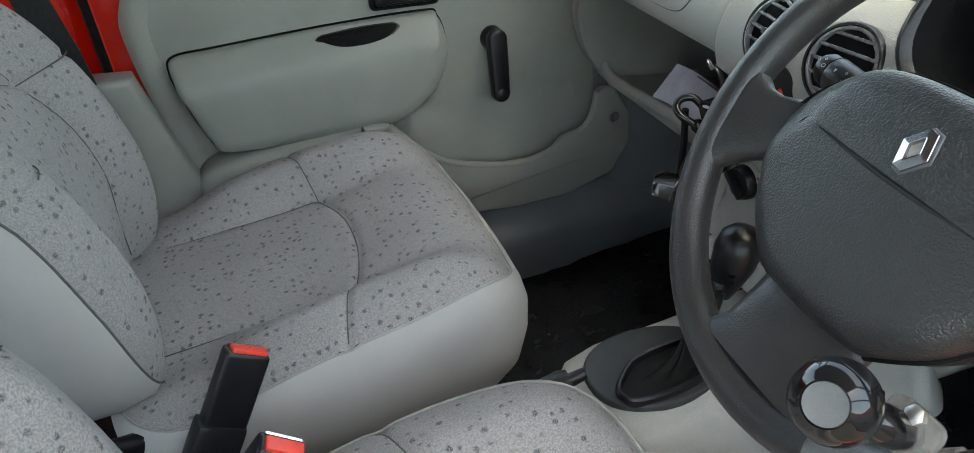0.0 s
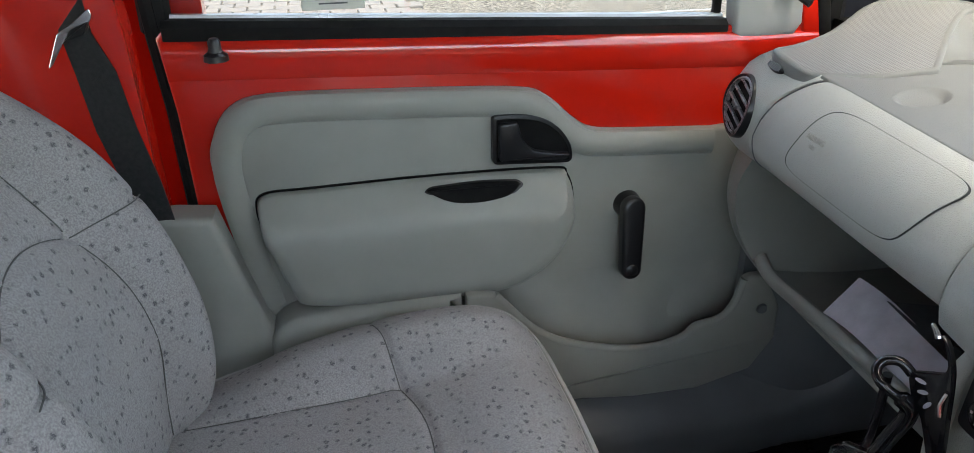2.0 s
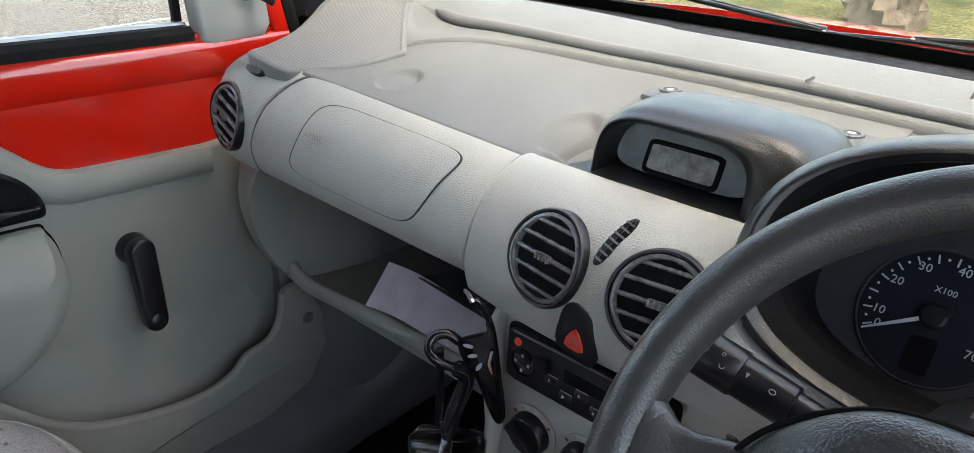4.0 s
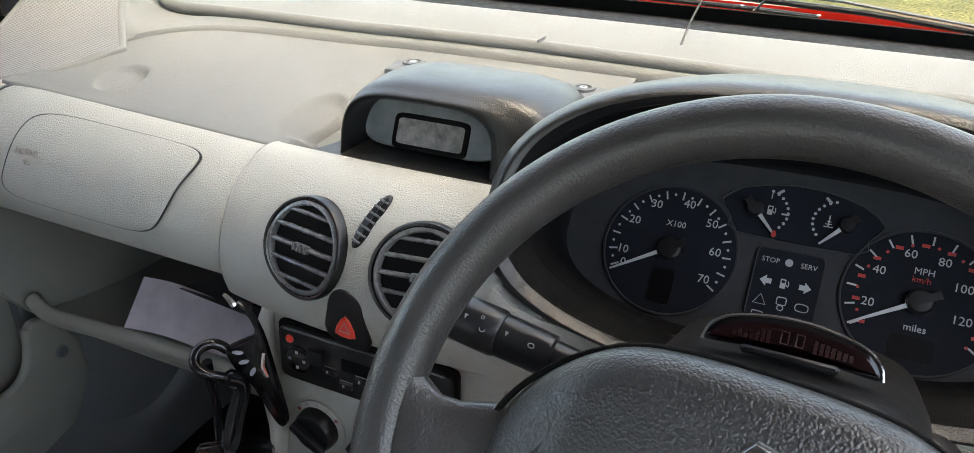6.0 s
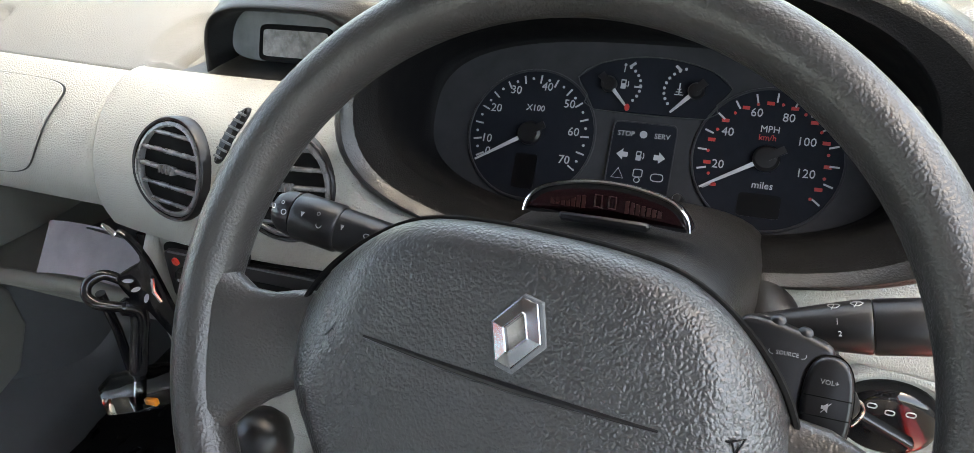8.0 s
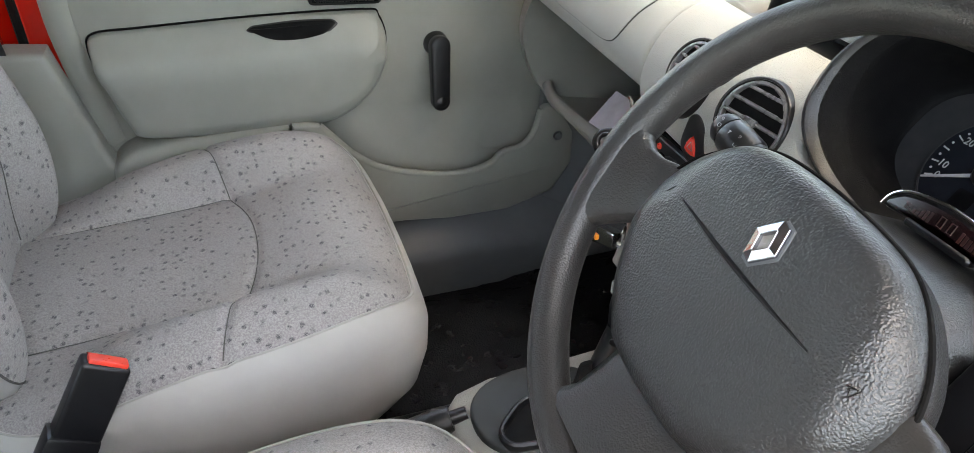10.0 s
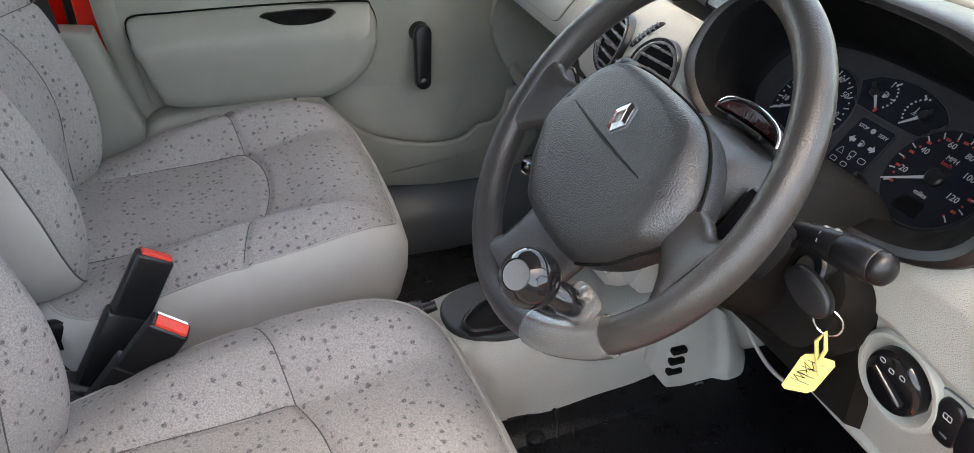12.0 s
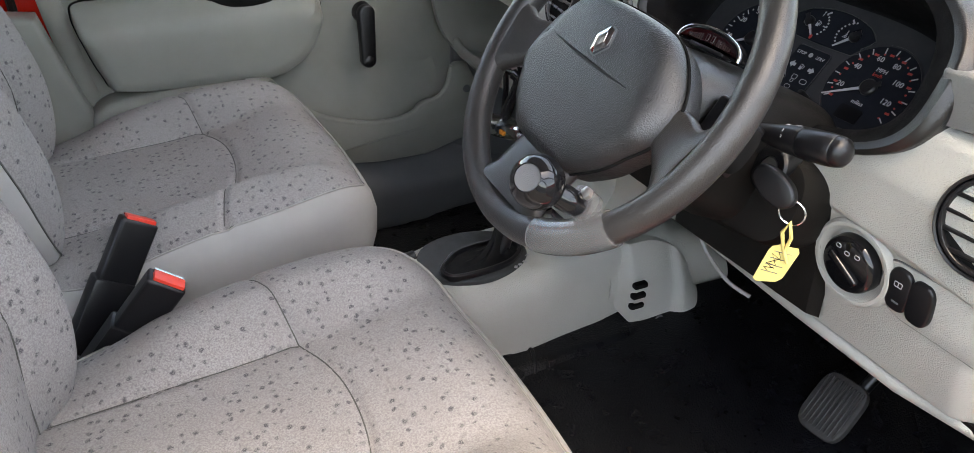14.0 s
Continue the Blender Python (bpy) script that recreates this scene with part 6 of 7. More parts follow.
part("dial_rim", ring_tube([GM @ Vector((-0.095 + 0.0552 * math.cos(a), 0.0552 * math.sin(a), 0.001)) for a in [2 * math.pi * k / 56 for k in range(56)]], 0.0012, 6), "facerim", tach)
dial_marks(-0.095, 0.0, 0.0505, 208, -32, 28, 2, "ink", tach)
TXT = GM @ Matrix.Translation((0, 0, 0.0022))
for t, x, y in (("0", -0.130, -0.019), ("10", -0.133, -0.008), ("20", -0.129, 0.019), ("30", -0.114, 0.036), ("40", -0.087, 0.041), ("50", -0.0655, 0.028), ("60", -0.058, 0.005), ("70", -0.062, -0.019)):
    words(t, 0.0100, TXT @ Matrix.Translation((x, y, 0)), "ink", tach)
words("X100", 0.0074, TXT @ Matrix.Translation((-0.094, 0.022, 0)), "ink", tach)
part("window", prism(ellipse(0.0098, 0.015, 24, -0.0945, -0.032, 10), GM @ Matrix.Translation((0, 0, 0.0014)), 0.0008), "lcddark", tach)
needle(-0.095, 0.0, (-0.139, -0.0275), tach)

speedo = disc(0.0945, 0.0, 0.0545, 0.0016, "face", clus, "speedometer")
speedo["label"] = "black speedometer dial with white miles and red kilometres"
part("dial_rim", ring_tube([GM @ Vector((0.0945 + 0.0552 * math.cos(a), 0.0552 * math.sin(a), 0.001)) for a in [2 * math.pi * k / 56 for k in range(56)]], 0.0012, 6), "facerim", speedo)
dial_marks(0.0945, 0.0, 0.0515, 212, -36, 14, 1, "ink", speedo, dots=False)
for k in range(22):
    a = radians(213 - 250 * k / 21)
    r = 0.0435
    if k % 2:
        part("red_dot", prism(ellipse(0.0012, 0.0012, 10), GM @ Matrix.Translation((0.0945 + r * math.cos(a), r * math.sin(a), 0.0018)), 0.0006), "inkred", speedo)
    else:
        m = GM @ Matrix.Translation((0.0945 + r * math.cos(a), r * math.sin(a), 0.0020))
        part("red_figure_bar", box(m.translation, (0.0055, 0.0026, 0.0006), 0, 1, m.to_3x3()), "inkred", speedo)
for t, x, y in (("20", 0.060, -0.008), ("40", 0.0635, 0.018), ("60", 0.0825, 0.035), ("80", 0.106, 0.033), ("100", 0.121, 0.016), ("120", 0.1235, -0.008)):
    words(t, 0.0094, TXT @ Matrix.Translation((x, y, 0.0004)), "ink", speedo)
words("MPH", 0.0072, TXT @ Matrix.Translation((0.094, 0.023, 0)), "ink", speedo)
words("km/h", 0.0065, TXT @ Matrix.Translation((0.093, 0.0165, 0)), "inkred", speedo)
words("miles", 0.0076, TXT @ Matrix.Translation((0.0945, -0.0205, 0)), "ink", speedo)
part("odometer", prism(ellipse(0.0155, 0.009, 24, 0.094, -0.036, 10), GM @ Matrix.Translation((0, 0, 0.0014)), 0.0008), "lcddark", speedo)
needle(0.0945, 0.0, (0.049, -0.0275), speedo)

top_face = part("upper_face", prism([(-0.062, 0.052), (-0.045, 0.065), (-0.02, 0.0715), (0.0, 0.073), (0.02, 0.0715), (0.045, 0.065), (0.062, 0.052), (0.052, 0.038), (0.045, 0.026), (-0.045, 0.026), (-0.052, 0.038)], GM, 0.0018, 0.0006, 1), "face", clus, "black face with fuel and temperature gauges")
part("face_edge", ring_tube([GM @ Vector((p.x, p.y, 0.0021)) for p in smooth_loop([(-0.062, 0.052, 0), (-0.045, 0.065, 0), (-0.02, 0.0715, 0), (0.0, 0.073, 0), (0.02, 0.0715, 0), (0.045, 0.065, 0), (0.062, 0.052, 0), (0.052, 0.038, 0), (0.045, 0.026, 0), (-0.045, 0.026, 0), (-0.052, 0.038, 0)], 2)], 0.0005, 5), "bezel", top_face, "thin grey outline")
for k in range(9):
    a = radians(72 - 110 * k / 8)
    part("dot", prism(ellipse(0.0012, 0.0012, 10), GM @ Matrix.Translation((-0.031 + 0.0215 * math.cos(a), 0.0475 + 0.0185 * math.sin(a), 0.0018)), 0.0006), "ink", top_face)
    a = radians(108 + 110 * k / 8)
    part("dot", prism(ellipse(0.0012, 0.0012, 10), GM @ Matrix.Translation((0.031 + 0.0215 * math.cos(a), 0.0475 + 0.0185 * math.sin(a), 0.0018)), 0.0006), "ink", top_face)
part("tick", box(GM @ Vector((-0.0185, 0.0655, 0.002)), (0.006, 0.002, 0.0006), 0, 1, (GM @ Matrix.Rotation(radians(40), 4, "Z")).to_3x3()), "ink", top_face)
part("tick", box(GM @ Vector((-0.0115, 0.0475, 0.002)), (0.006, 0.0014, 0.0006), 0, 1, GM.to_3x3()), "ink", top_face)
part("tick", box(GM @ Vector((0.0185, 0.0655, 0.002)), (0.006, 0.002, 0.0006), 0, 1, (GM @ Matrix.Rotation(radians(-40), 4, "Z")).to_3x3()), "ink", top_face)
words("1", 0.007, TXT @ Matrix.Translation((-0.0245, 0.061, 0)), "ink", top_face)


def pump(cx, cy, s, parent):
    part("pump_symbol", box(GM @ Vector((cx - 0.15 * s, cy, 0.002)), (0.55 * s, s, 0.0006), 0, 1, GM.to_3x3()), "ink", parent)
    part("pump_hose", tube([GM @ Vector((cx + a * s, cy + b * s, 0.0022)) for a, b in ((0.2, -0.1), (0.35, -0.3), (0.42, 0.0), (0.35, 0.35))], 0.0004, 5), "ink", parent)
    part("pump_window", box(GM @ Vector((cx - 0.15 * s, cy + 0.22 * s, 0.0026)), (0.35 * s, 0.3 * s, 0.0004), 0, 1, GM.to_3x3()), "face", parent)


pump(-0.0225, 0.049, 0.0075, top_face)
for k in range(3):
    part("temperature_symbol", box(GM @ Vector((0.0215, 0.044 + 0.0022 * k, 0.002)), (0.007 - 0.002 * k, 0.0006, 0.0005), 0, 1, GM.to_3x3()), "ink", top_face)
part("temperature_symbol", box(GM @ Vector((0.0215, 0.049, 0.002)), (0.001, 0.009, 0.0005), 0, 1, GM.to_3x3()), "ink", top_face)
needle(-0.035, 0.0475, (-0.0165, 0.0285), top_face, 0.0065)
part("needle_tip", prism(ellipse(0.002, 0.003, 12), GM @ Matrix.Translation((-0.0168, 0.029, 0.0056)), 0.0008), "inkred", top_face)
needle(0.035, 0.0475, (0.0175, 0.0285), top_face, 0.0065)

warn = part("warning_panel", prism(ellipse(0.0255, 0.030, 32, 0, -0.0115, 14), GM, 0.0022, 0.0006, 1), "face", clus, "dark warning lamp panel")
part("panel_edge", ring_tube([GM @ Vector((a, b, 0.0022)) for a, b in ellipse(0.0255, 0.030, 40, 0, -0.0115, 14)], 0.0006, 5), "facerim", warn)
words("STOP", 0.0058, TXT @ Matrix.Translation((-0.0145, 0.0085, 0.0004)), "inkgrey", warn)
words("SERV", 0.0058, TXT @ Matrix.Translation((0.0145, 0.0085, 0.0004)), "inkgrey", warn)
part("lamp_dot", prism(ellipse(0.003, 0.003, 20, -0.0005, 0.009), GM @ Matrix.Translation((0, 0, 0.0022)), 0.0006), "inkgrey", warn)
for sg in (-1, 1):
    part("arrow", prism([(sg * 0.0195, -0.0085), (sg * 0.0145, -0.0040), (sg * 0.0145, -0.0065), (sg * 0.0105, -0.0065), (sg * 0.0105, -0.0105), (sg * 0.0145, -0.0105), (sg * 0.0145, -0.0130)], GM @ Matrix.Translation((0, 0, 0.0022)), 0.0006), "ink", warn)
pump(-0.0005, -0.0085, 0.0075, warn)
part("triangle_symbol", ring_tube([GM @ Vector((-0.016 + a, -0.0245 + b, 0.0026)) for a, b in ((-0.0048, -0.0035), (0.0048, -0.0035), (0.0, 0.0045))], 0.0004, 5), "inkgrey", warn)
part("coil_symbol", ring_tube([GM @ Vector((a, b, 0.0026)) for a, b in ellipse(0.0035, 0.003, 16, 0, -0.0225, 6)], 0.0004, 5), "inkgrey", warn)
part("coil_symbol", ring_tube([GM @ Vector((a, b, 0.0026)) for a, b in ellipse(0.0022, 0.002, 16, 0, -0.028)], 0.0004, 5), "inkgrey", warn)
part("engine_symbol", ring_tube([GM @ Vector((a, b, 0.0026)) for a, b in ellipse(0.0048, 0.003, 16, 0.0155, -0.0245, 3)], 0.0004, 5), "inkgrey", warn)
part("battery_symbol", ring_tube([GM @ Vector((a, b, 0.0026)) for a, b in ellipse(0.004, 0.0024, 16, -0.016, -0.0365, 8)], 0.0004, 5), "inkgrey", warn)
part("lamp_symbol", ring_tube([GM @ Vector((a, b, 0.0026)) for a, b in ellipse(0.004, 0.0024, 16, 0.0, -0.0365, 3)], 0.0004, 5), "inkgrey", warn)
part("trip_button", revolve([(0.0042, 0), (0.0042, 0.016), (0.003, 0.020), (0, 0.0205)], GM @ Matrix.Translation((0.036, -0.041, 0.001)), 16), "smooth", clus, "black trip reset button")

# parking distance display stuck on the column
hud = thing("parking_display", "chrome edged dark red parking sensor display on the steering column", "sensor display")
HM = basis((0.130, -0.3435, 0.776), (0, -1, 0), Vector((0.42, 0, 0.9)).normalized(), Vector((-0.9, 0, 0.42)).normalized())
HO = [(-0.050, -0.012), (-0.047, -0.003), (-0.036, 0.005), (-0.012, 0.010), (0.012, 0.010), (0.036, 0.005), (0.047, -0.003), (0.050, -0.012), (0.030, -0.0115), (0.0, -0.009), (-0.030, -0.0115)]
hs = [(p.x, p.y) for p in smooth_loop([(a, b, 0) for a, b in HO], 4)]
part("case", prism(hs, HM @ Matrix.Translation((0, 0, -0.012)), 0.014, 0.003, 2), "gloss", hud)
part("edge", tube([HM @ Vector((a, b, 0.0015)) for a, b in [(p.x, p.y) for p in smooth_loop([(q[0], q[1], 0) for q in HO[:8]], 4, False)]], 0.0014, 8), "chrome", hud, "bright chrome edge")
part("window", prism(inset_loop(hs, 0.004), HM @ Matrix.Translation((0, 0, 0.0016)), 0.0008), "maroon", hud, "dark red window")
for sg in (-1, 1):
    for k in range(7):
        h = 0.006 + 0.0004 * k
        part("segment", box(HM @ Vector((sg * (0.013 + 0.0032 * k), -0.002 - 0.0006 * k * 0.5, 0.0026)), (0.0022, 0.0075 - 0.0006 * k, 0.0005), 0, 1, HM.to_3x3()), "maroonbar", hud)
for sg in (-1, 1):
    part("digit", ring_tube([HM @ Vector((sg * 0.0042 + a, -0.0005 + b, 0.0026)) for a, b in ((-0.002, -0.0035), (0.002, -0.0035), (0.002, 0.0035), (-0.002, 0.0035))], 0.0005, 5), "maroonbar", hud)
part("foot", box(HM @ Vector((0, -0.012, -0.006)), (0.055, 0.006, 0.02), 0.002, 1, HM.to_3x3()), "smooth", hud)

# ---- steering column, stalks, key ----
column = thing("steering_column", "black plastic steering column shroud", "steering column")


def col_ring(x, z, hw, hh, p=3.2, n=36, y=-0.345):
    return [(x + 0.35 * (hh * math.copysign(abs(math.sin(a)) ** (2 / p), math.sin(a))), y + hw * math.copysign(abs(math.cos(a)) ** (2 / p), math.cos(a)), z + hh * math.copysign(abs(math.sin(a)) ** (2 / p), math.sin(a))) for a in [2 * math.pi * k / n for k in range(n)]]


part("upper_shroud", loft([col_ring(0.030, 0.735, 0.060, 0.036), col_ring(0.045, 0.730, 0.078, 0.044), col_ring(0.10, 0.716, 0.084, 0.046), col_ring(0.17, 0.690, 0.088, 0.044), col_ring(0.25, 0.660, 0.088, 0.040)]), "black", column, "black grained column cover", 60)
part("lower_shroud", loft([col_ring(0.055, 0.690, 0.06, 0.025, y=-0.345), col_ring(0.065, 0.668, 0.080, 0.045, y=-0.350), col_ring(0.12, 0.645, 0.083, 0.058, y=-0.350), col_ring(0.148, 0.637, 0.084, 0.061, y=-0.350), col_ring(0.154, 0.628, 0.110, 0.053, y=-0.378), col_ring(0.19, 0.612, 0.112, 0.056, y=-0.380), col_ring(0.26, 0.60, 0.105, 0.065, y=-0.37)]), "cover", column, "dark brown-black lower cover", 50)
part("knee_pad", loft([[(0.23, -0.235, 0.69), (0.23, -0.49, 0.69), (0.235, -0.495, 0.47), (0.24, -0.225, 0.455)], [(0.205, -0.245, 0.68), (0.205, -0.485, 0.68), (0.215, -0.49, 0.48), (0.225, -0.235, 0.465)]]), "cover", column)
lock_m = basis((0.152, -0.447, 0.668), Vector((0, -0.9, 0.4)).normalized(), Vector((0.4, 0.36, 0.84)).normalized(), Vector((-0.88, -0.35, -0.05)).normalized())
part("lock_barrel", revolve([(0.026, -0.03), (0.026, 0.012), (0.023, 0.017), (0.015, 0.017), (0.014, 0.010), (0, 0.010)], lock_m, 28), "smooth", column, "black ignition lock")
part("lock_collar", revolve([(0.013, 0.011), (0.013, 0.016), (0.004, 0.017), (0, 0.017)], lock_m, 20), "satin", column)


def stalk(p0, p1, r0, r1, r2, label):
    s = thing("column_stalk", label, "control stalk", "column stalks")
    a, b = Vector(p0), Vector(p1)
    d = b - a
    part("shaft", tube([a, a + d * 0.35], [r0, r1], 20), "smooth", s)
    cuts = [0.35, 0.36, 0.62, 0.63, 0.88, 0.96, 1.0]
    rr = [r1, r2 * 0.97, r2, r2, r2 * 1.04, r2 * 0.9, r2 * 0.45]
    part("sleeve", tube([a + d * c for c in cuts[:3]], rr[:3], 24), "smooth", s)
    part("switch_ring", tube([a + d * c for c in (0.625, 0.64, 0.86, 0.875)], [r2, r2 * 1.1, r2 * 1.1, r2], 24), "smooth", s)
    part("tip", tube([a + d * c for c in (0.88, 0.94, 0.985, 1.0)], [r2 * 1.02, r2 * 1.0, r2 * 0.75, r2 * 0.3], 24), "smooth", s)
    ex = d.normalized()
    n = (Vector((-0.7, 0, 0.7)) - ex * ex.dot(Vector((-0.7, 0, 0.7)))).normalized()
    ey = n.cross(ex)
    return s, a, d, basis((0, 0, 0), ex, ey, n), r2


ls, a, d, sm, r2 = stalk((0.110, -0.250, 0.722), (0.108, -0.118, 0.748), 0.011, 0.012, 0.0150, "black light switch stalk with white symbols")


def at_stalk(t, side, lift):
    m = sm.copy()
    m.translation = a + d * t + sm.col[1].to_3d() * side + sm.col[2].to_3d() * lift
    return m


for t, side, w, h in ((0.45, 0.0, 0.0042, 0.0030), (0.70, 0.003, 0.0038, 0.0038), (0.72, -0.004, 0.0022, 0.0022), (0.90, 0.002, 0.0035, 0.0035), (0.92, -0.004, 0.002, 0.002), (0.96, 0.0, 0.002, 0.003)):
    part("symbol", ring_tube([at_stalk(t, side, r2 * (1.06 if t > 0.6 else 0.99)) @ Vector((x, y, 0)) for x, y in ellipse(w / 2, h / 2, 12)], 0.0003, 5), "ink", ls)
for t in (0.58, 0.80):
    part("pointer", prism([(-0.0013, -0.002), (0.0013, -0.002), (0.0, 0.0014)], at_stalk(t, 0.0, r2 * 1.08), 0.0006), "ink", ls)
rs = thing("column_stalk", "black wiper stalk with white symbols", "control stalk", "column stalks")
a, d = Vector((0.122, -0.425, 0.706)), Vector((0.010, -0.122, 0.0216))
for name, prof in (("shaft", [(0.0, 0.0064), (0.10, 0.0078), (0.30, 0.0115), (0.45, 0.0142), (0.57, 0.0157), (0.585, 0.0152)]),
                   ("sleeve", [(0.590, 0.0152), (0.602, 0.0159), (0.80, 0.0161), (0.885, 0.0156), (0.892, 0.0148)]),
                   ("tip", [(0.895, 0.0150), (0.905, 0.0155), (0.955, 0.0140), (0.985, 0.0100), (1.0, 0.0040)])):
    part(name, tube([a + d * q for q, r in prof], [r for q, r in prof], 28), "smooth", rs)


def round_stalk(q, turn, r):
    """A place on the stalk's skin, turned up from the side that faces the seat."""
    m = sm @ Matrix.Rotation(-radians(turn), 4, "X")
    m.translation = a + d * q + m.col[2].to_3d() * r
    return m


ex = d.normalized()
n = (Vector((-0.7, 0, 0.7)) - ex * ex.dot(Vector((-0.7, 0, 0.7)))).normalized()
sm = basis((0, 0, 0), ex, n.cross(ex), n)
for q, r in ((0.43, 0.0141), (0.525, 0.0155)):
    fan = [(-0.0034, 0.0010), (-0.0018, 0.0020), (0.0018, 0.0020), (0.0034, 0.0010), (0.0012, -0.0016), (-0.0012, -0.0016)]
    part("wiper_symbol", ring_tube([round_stalk(q, 48, r) @ Vector((x, y, 0)) for x, y in fan], 0.00024, 5), "ink", rs)
    part("wiper_symbol", tube([round_stalk(q, 48, r) @ Vector(p) for p in ((-0.0016, -0.0030, 0), (0.0002, 0.0016, 0.0001))], 0.00022, 5), "ink", rs)
part("one_mark", box(round_stalk(0.44, 6, 0.0142).translation, (0.0004, 0.0034, 0.0004), 0, 1, round_stalk(0.44, 6, 0.0142).to_3x3()), "ink", rs)
words("2", 0.0042, round_stalk(0.45, -22, 0.0143), "ink", rs)

# radio remote under the wiper stalk
rem = thing("radio_remote", "black radio remote control on the steering column", "remote control")
QM = basis((0.0632, -0.463, 0.7328), (0, -1, 0), Vector((0.6, 0, 0.8)).normalized(), Vector((-0.8, 0, 0.6)).normalized())
POD = round_poly([(-0.034, -0.044), (0.010, -0.044), (0.0135, 0.0150), (-0.016, 0.0235), (-0.034, 0.0245)], [0.006, 0.006, 0.005, 0.012, 0.006])
part("pod", prism(POD, QM @ Matrix.Translation((0, 0, -0.03)), 0.033, 0.004, 3), "smooth", rem)
part("key_gap", prism(ellipse(0.0128, 0.0252, 36, 0.0118, -0.0138, 2.6), QM @ Matrix.Translation((0, 0, -0.020)), 0.0245), "pit", rem)
part("volume_key", prism(ellipse(0.0120, 0.0244, 36, 0.0120, -0.0138, 2.6), QM @ Matrix.Translation((0, 0, -0.016)), 0.0240, 0.003, 3), "smooth", rem)
for yy in (-0.0095, -0.0190):
    part("key_joint", box(QM @ Vector((0.012, yy, 0.0078)), (0.0222, 0.0005, 0.0008), 0, 1, QM.to_3x3()), "pit", rem)
words("VOL+", 0.0034, QM @ Matrix.Translation((0.012, -0.002, 0.0083)), "ink", rem)
words("VOL-", 0.0034, QM @ Matrix.Translation((0.012, -0.0265, 0.0083)), "ink", rem)
part("mute_mark", prism([(-0.0018, -0.0008), (-0.0006, -0.0008), (0.0012, -0.0024), (0.0012, 0.0024), (-0.0006, 0.0008), (-0.0018, 0.0008)], QM @ Matrix.Translation((0.0115, -0.0142, 0.0080)), 0.0004), "ink", rem)
part("mute_mark", tube([QM @ Vector((0.0098, -0.0168, 0.0084)), QM @ Vector((0.0140, -0.0116, 0.0084))], 0.0002, 5), "ink", rem)
for xx, yy in ((-0.0155, 0.0225), (-0.0020, 0.0185)):
    part("top_key", revolve([(0.0040, 0), (0.0038, 0.0022), (0.0020, 0.0036), (0, 0.0040)], QM @ Matrix.Translation((xx, yy, -0.002)) @ Matrix.Rotation(radians(-35), 4, "X"), 14), "smooth", rem)
words("SOURCE", 0.0029, QM @ Matrix.Translation((-0.0090, 0.0078, 0.0033)), "ink", rem)
for sg in (-1, 1):
    part("source_arrow", tube([QM @ Vector((-0.0090 + sg * a, 0.0078 + b, 0.0034)) for a, b in ((0.0068, -0.0012), (0.0082, -0.0010), (0.0090, 0.0), (0.0088, 0.0010))], 0.00018, 5), "ink", rem)

key = thing("ignition_key", "black ignition key with ring and yellow tag hanging from the lock", "key")
part("blade", box(lock_m @ Vector((0, 0, 0.018)), (0.008, 0.002, 0.012), 0, 1, lock_m.to_3x3()), "satin", key)
RC = Vector((0.143, -0.493, 0.634))
face = lock_m @ Vector((0, 0, 0.020))
up = (face - (RC + Vector((0, 0, 0.012)))).normalized()
out = (Vector((-0.85, -0.43, 0.16)) - up * up.dot(Vector((-0.85, -0.43, 0.16)))).normalized()
KEY_HEAD = [(-0.007, 0.006), (-0.014, -0.006), (-0.016, -0.024), (-0.012, -0.040), (-0.003, -0.047), (0.006, -0.046), (0.014, -0.036), (0.016, -0.020), (0.013, -0.004), (0.006, 0.006)]
part("head", prism(KEY_HEAD, basis(face + out * 0.006, up.cross(out), up, out), 0.011, 0.004, 3, sub=3), "smooth", key, "rounded black key head")
part("ring", ring_tube([RC + Vector((0.006 * math.cos(a), -0.0125 * math.cos(a), 0.0135 * math.sin(a))) for a in [2 * math.pi * k / 36 for k in range(36)]], 0.0011, 8), "chrome", key, "split steel key ring")
TZ = RC + Vector((0, 0, -0.012))
part("tag_strap", tube([TZ + Vector(p) for p in ((0.0, -0.004, -0.030), (0.001, -0.0065, -0.016), (0, -0.001, 0.001), (-0.001, 0.005, -0.014), (0, -0.001, -0.030), (0.002, -0.009, -0.046))], 0.0022, 8), "tag", key)
TM = basis(TZ + Vector((0.0, 0.003, -0.046)), Vector((0.60, -0.80, 0.0)), Vector((0.08, 0.06, 0.995)), Vector((-0.796, -0.597, 0.10)))
TAG = [(-0.020, -0.030), (-0.016, -0.033), (0.004, -0.028), (0.010, -0.022), (0.020, 0.012), (0.018, 0.017), (0.006, 0.016), (0.002, 0.020), (-0.002, 0.016), (-0.008, 0.013), (-0.011, 0.008)]
part("tag", prism(TAG, TM, 0.0012, 0.0004, 1), "tag", key, "yellow plastic tag with scribble")
for k in range(4):
    part("print_line", box(TM @ Vector((0.004 - 0.003 * k, 0.008 - 0.0085 * k, 0.0014)), (0.018, 0.0006, 0.0003), 0, 1, TM.to_3x3()), "slate", key)
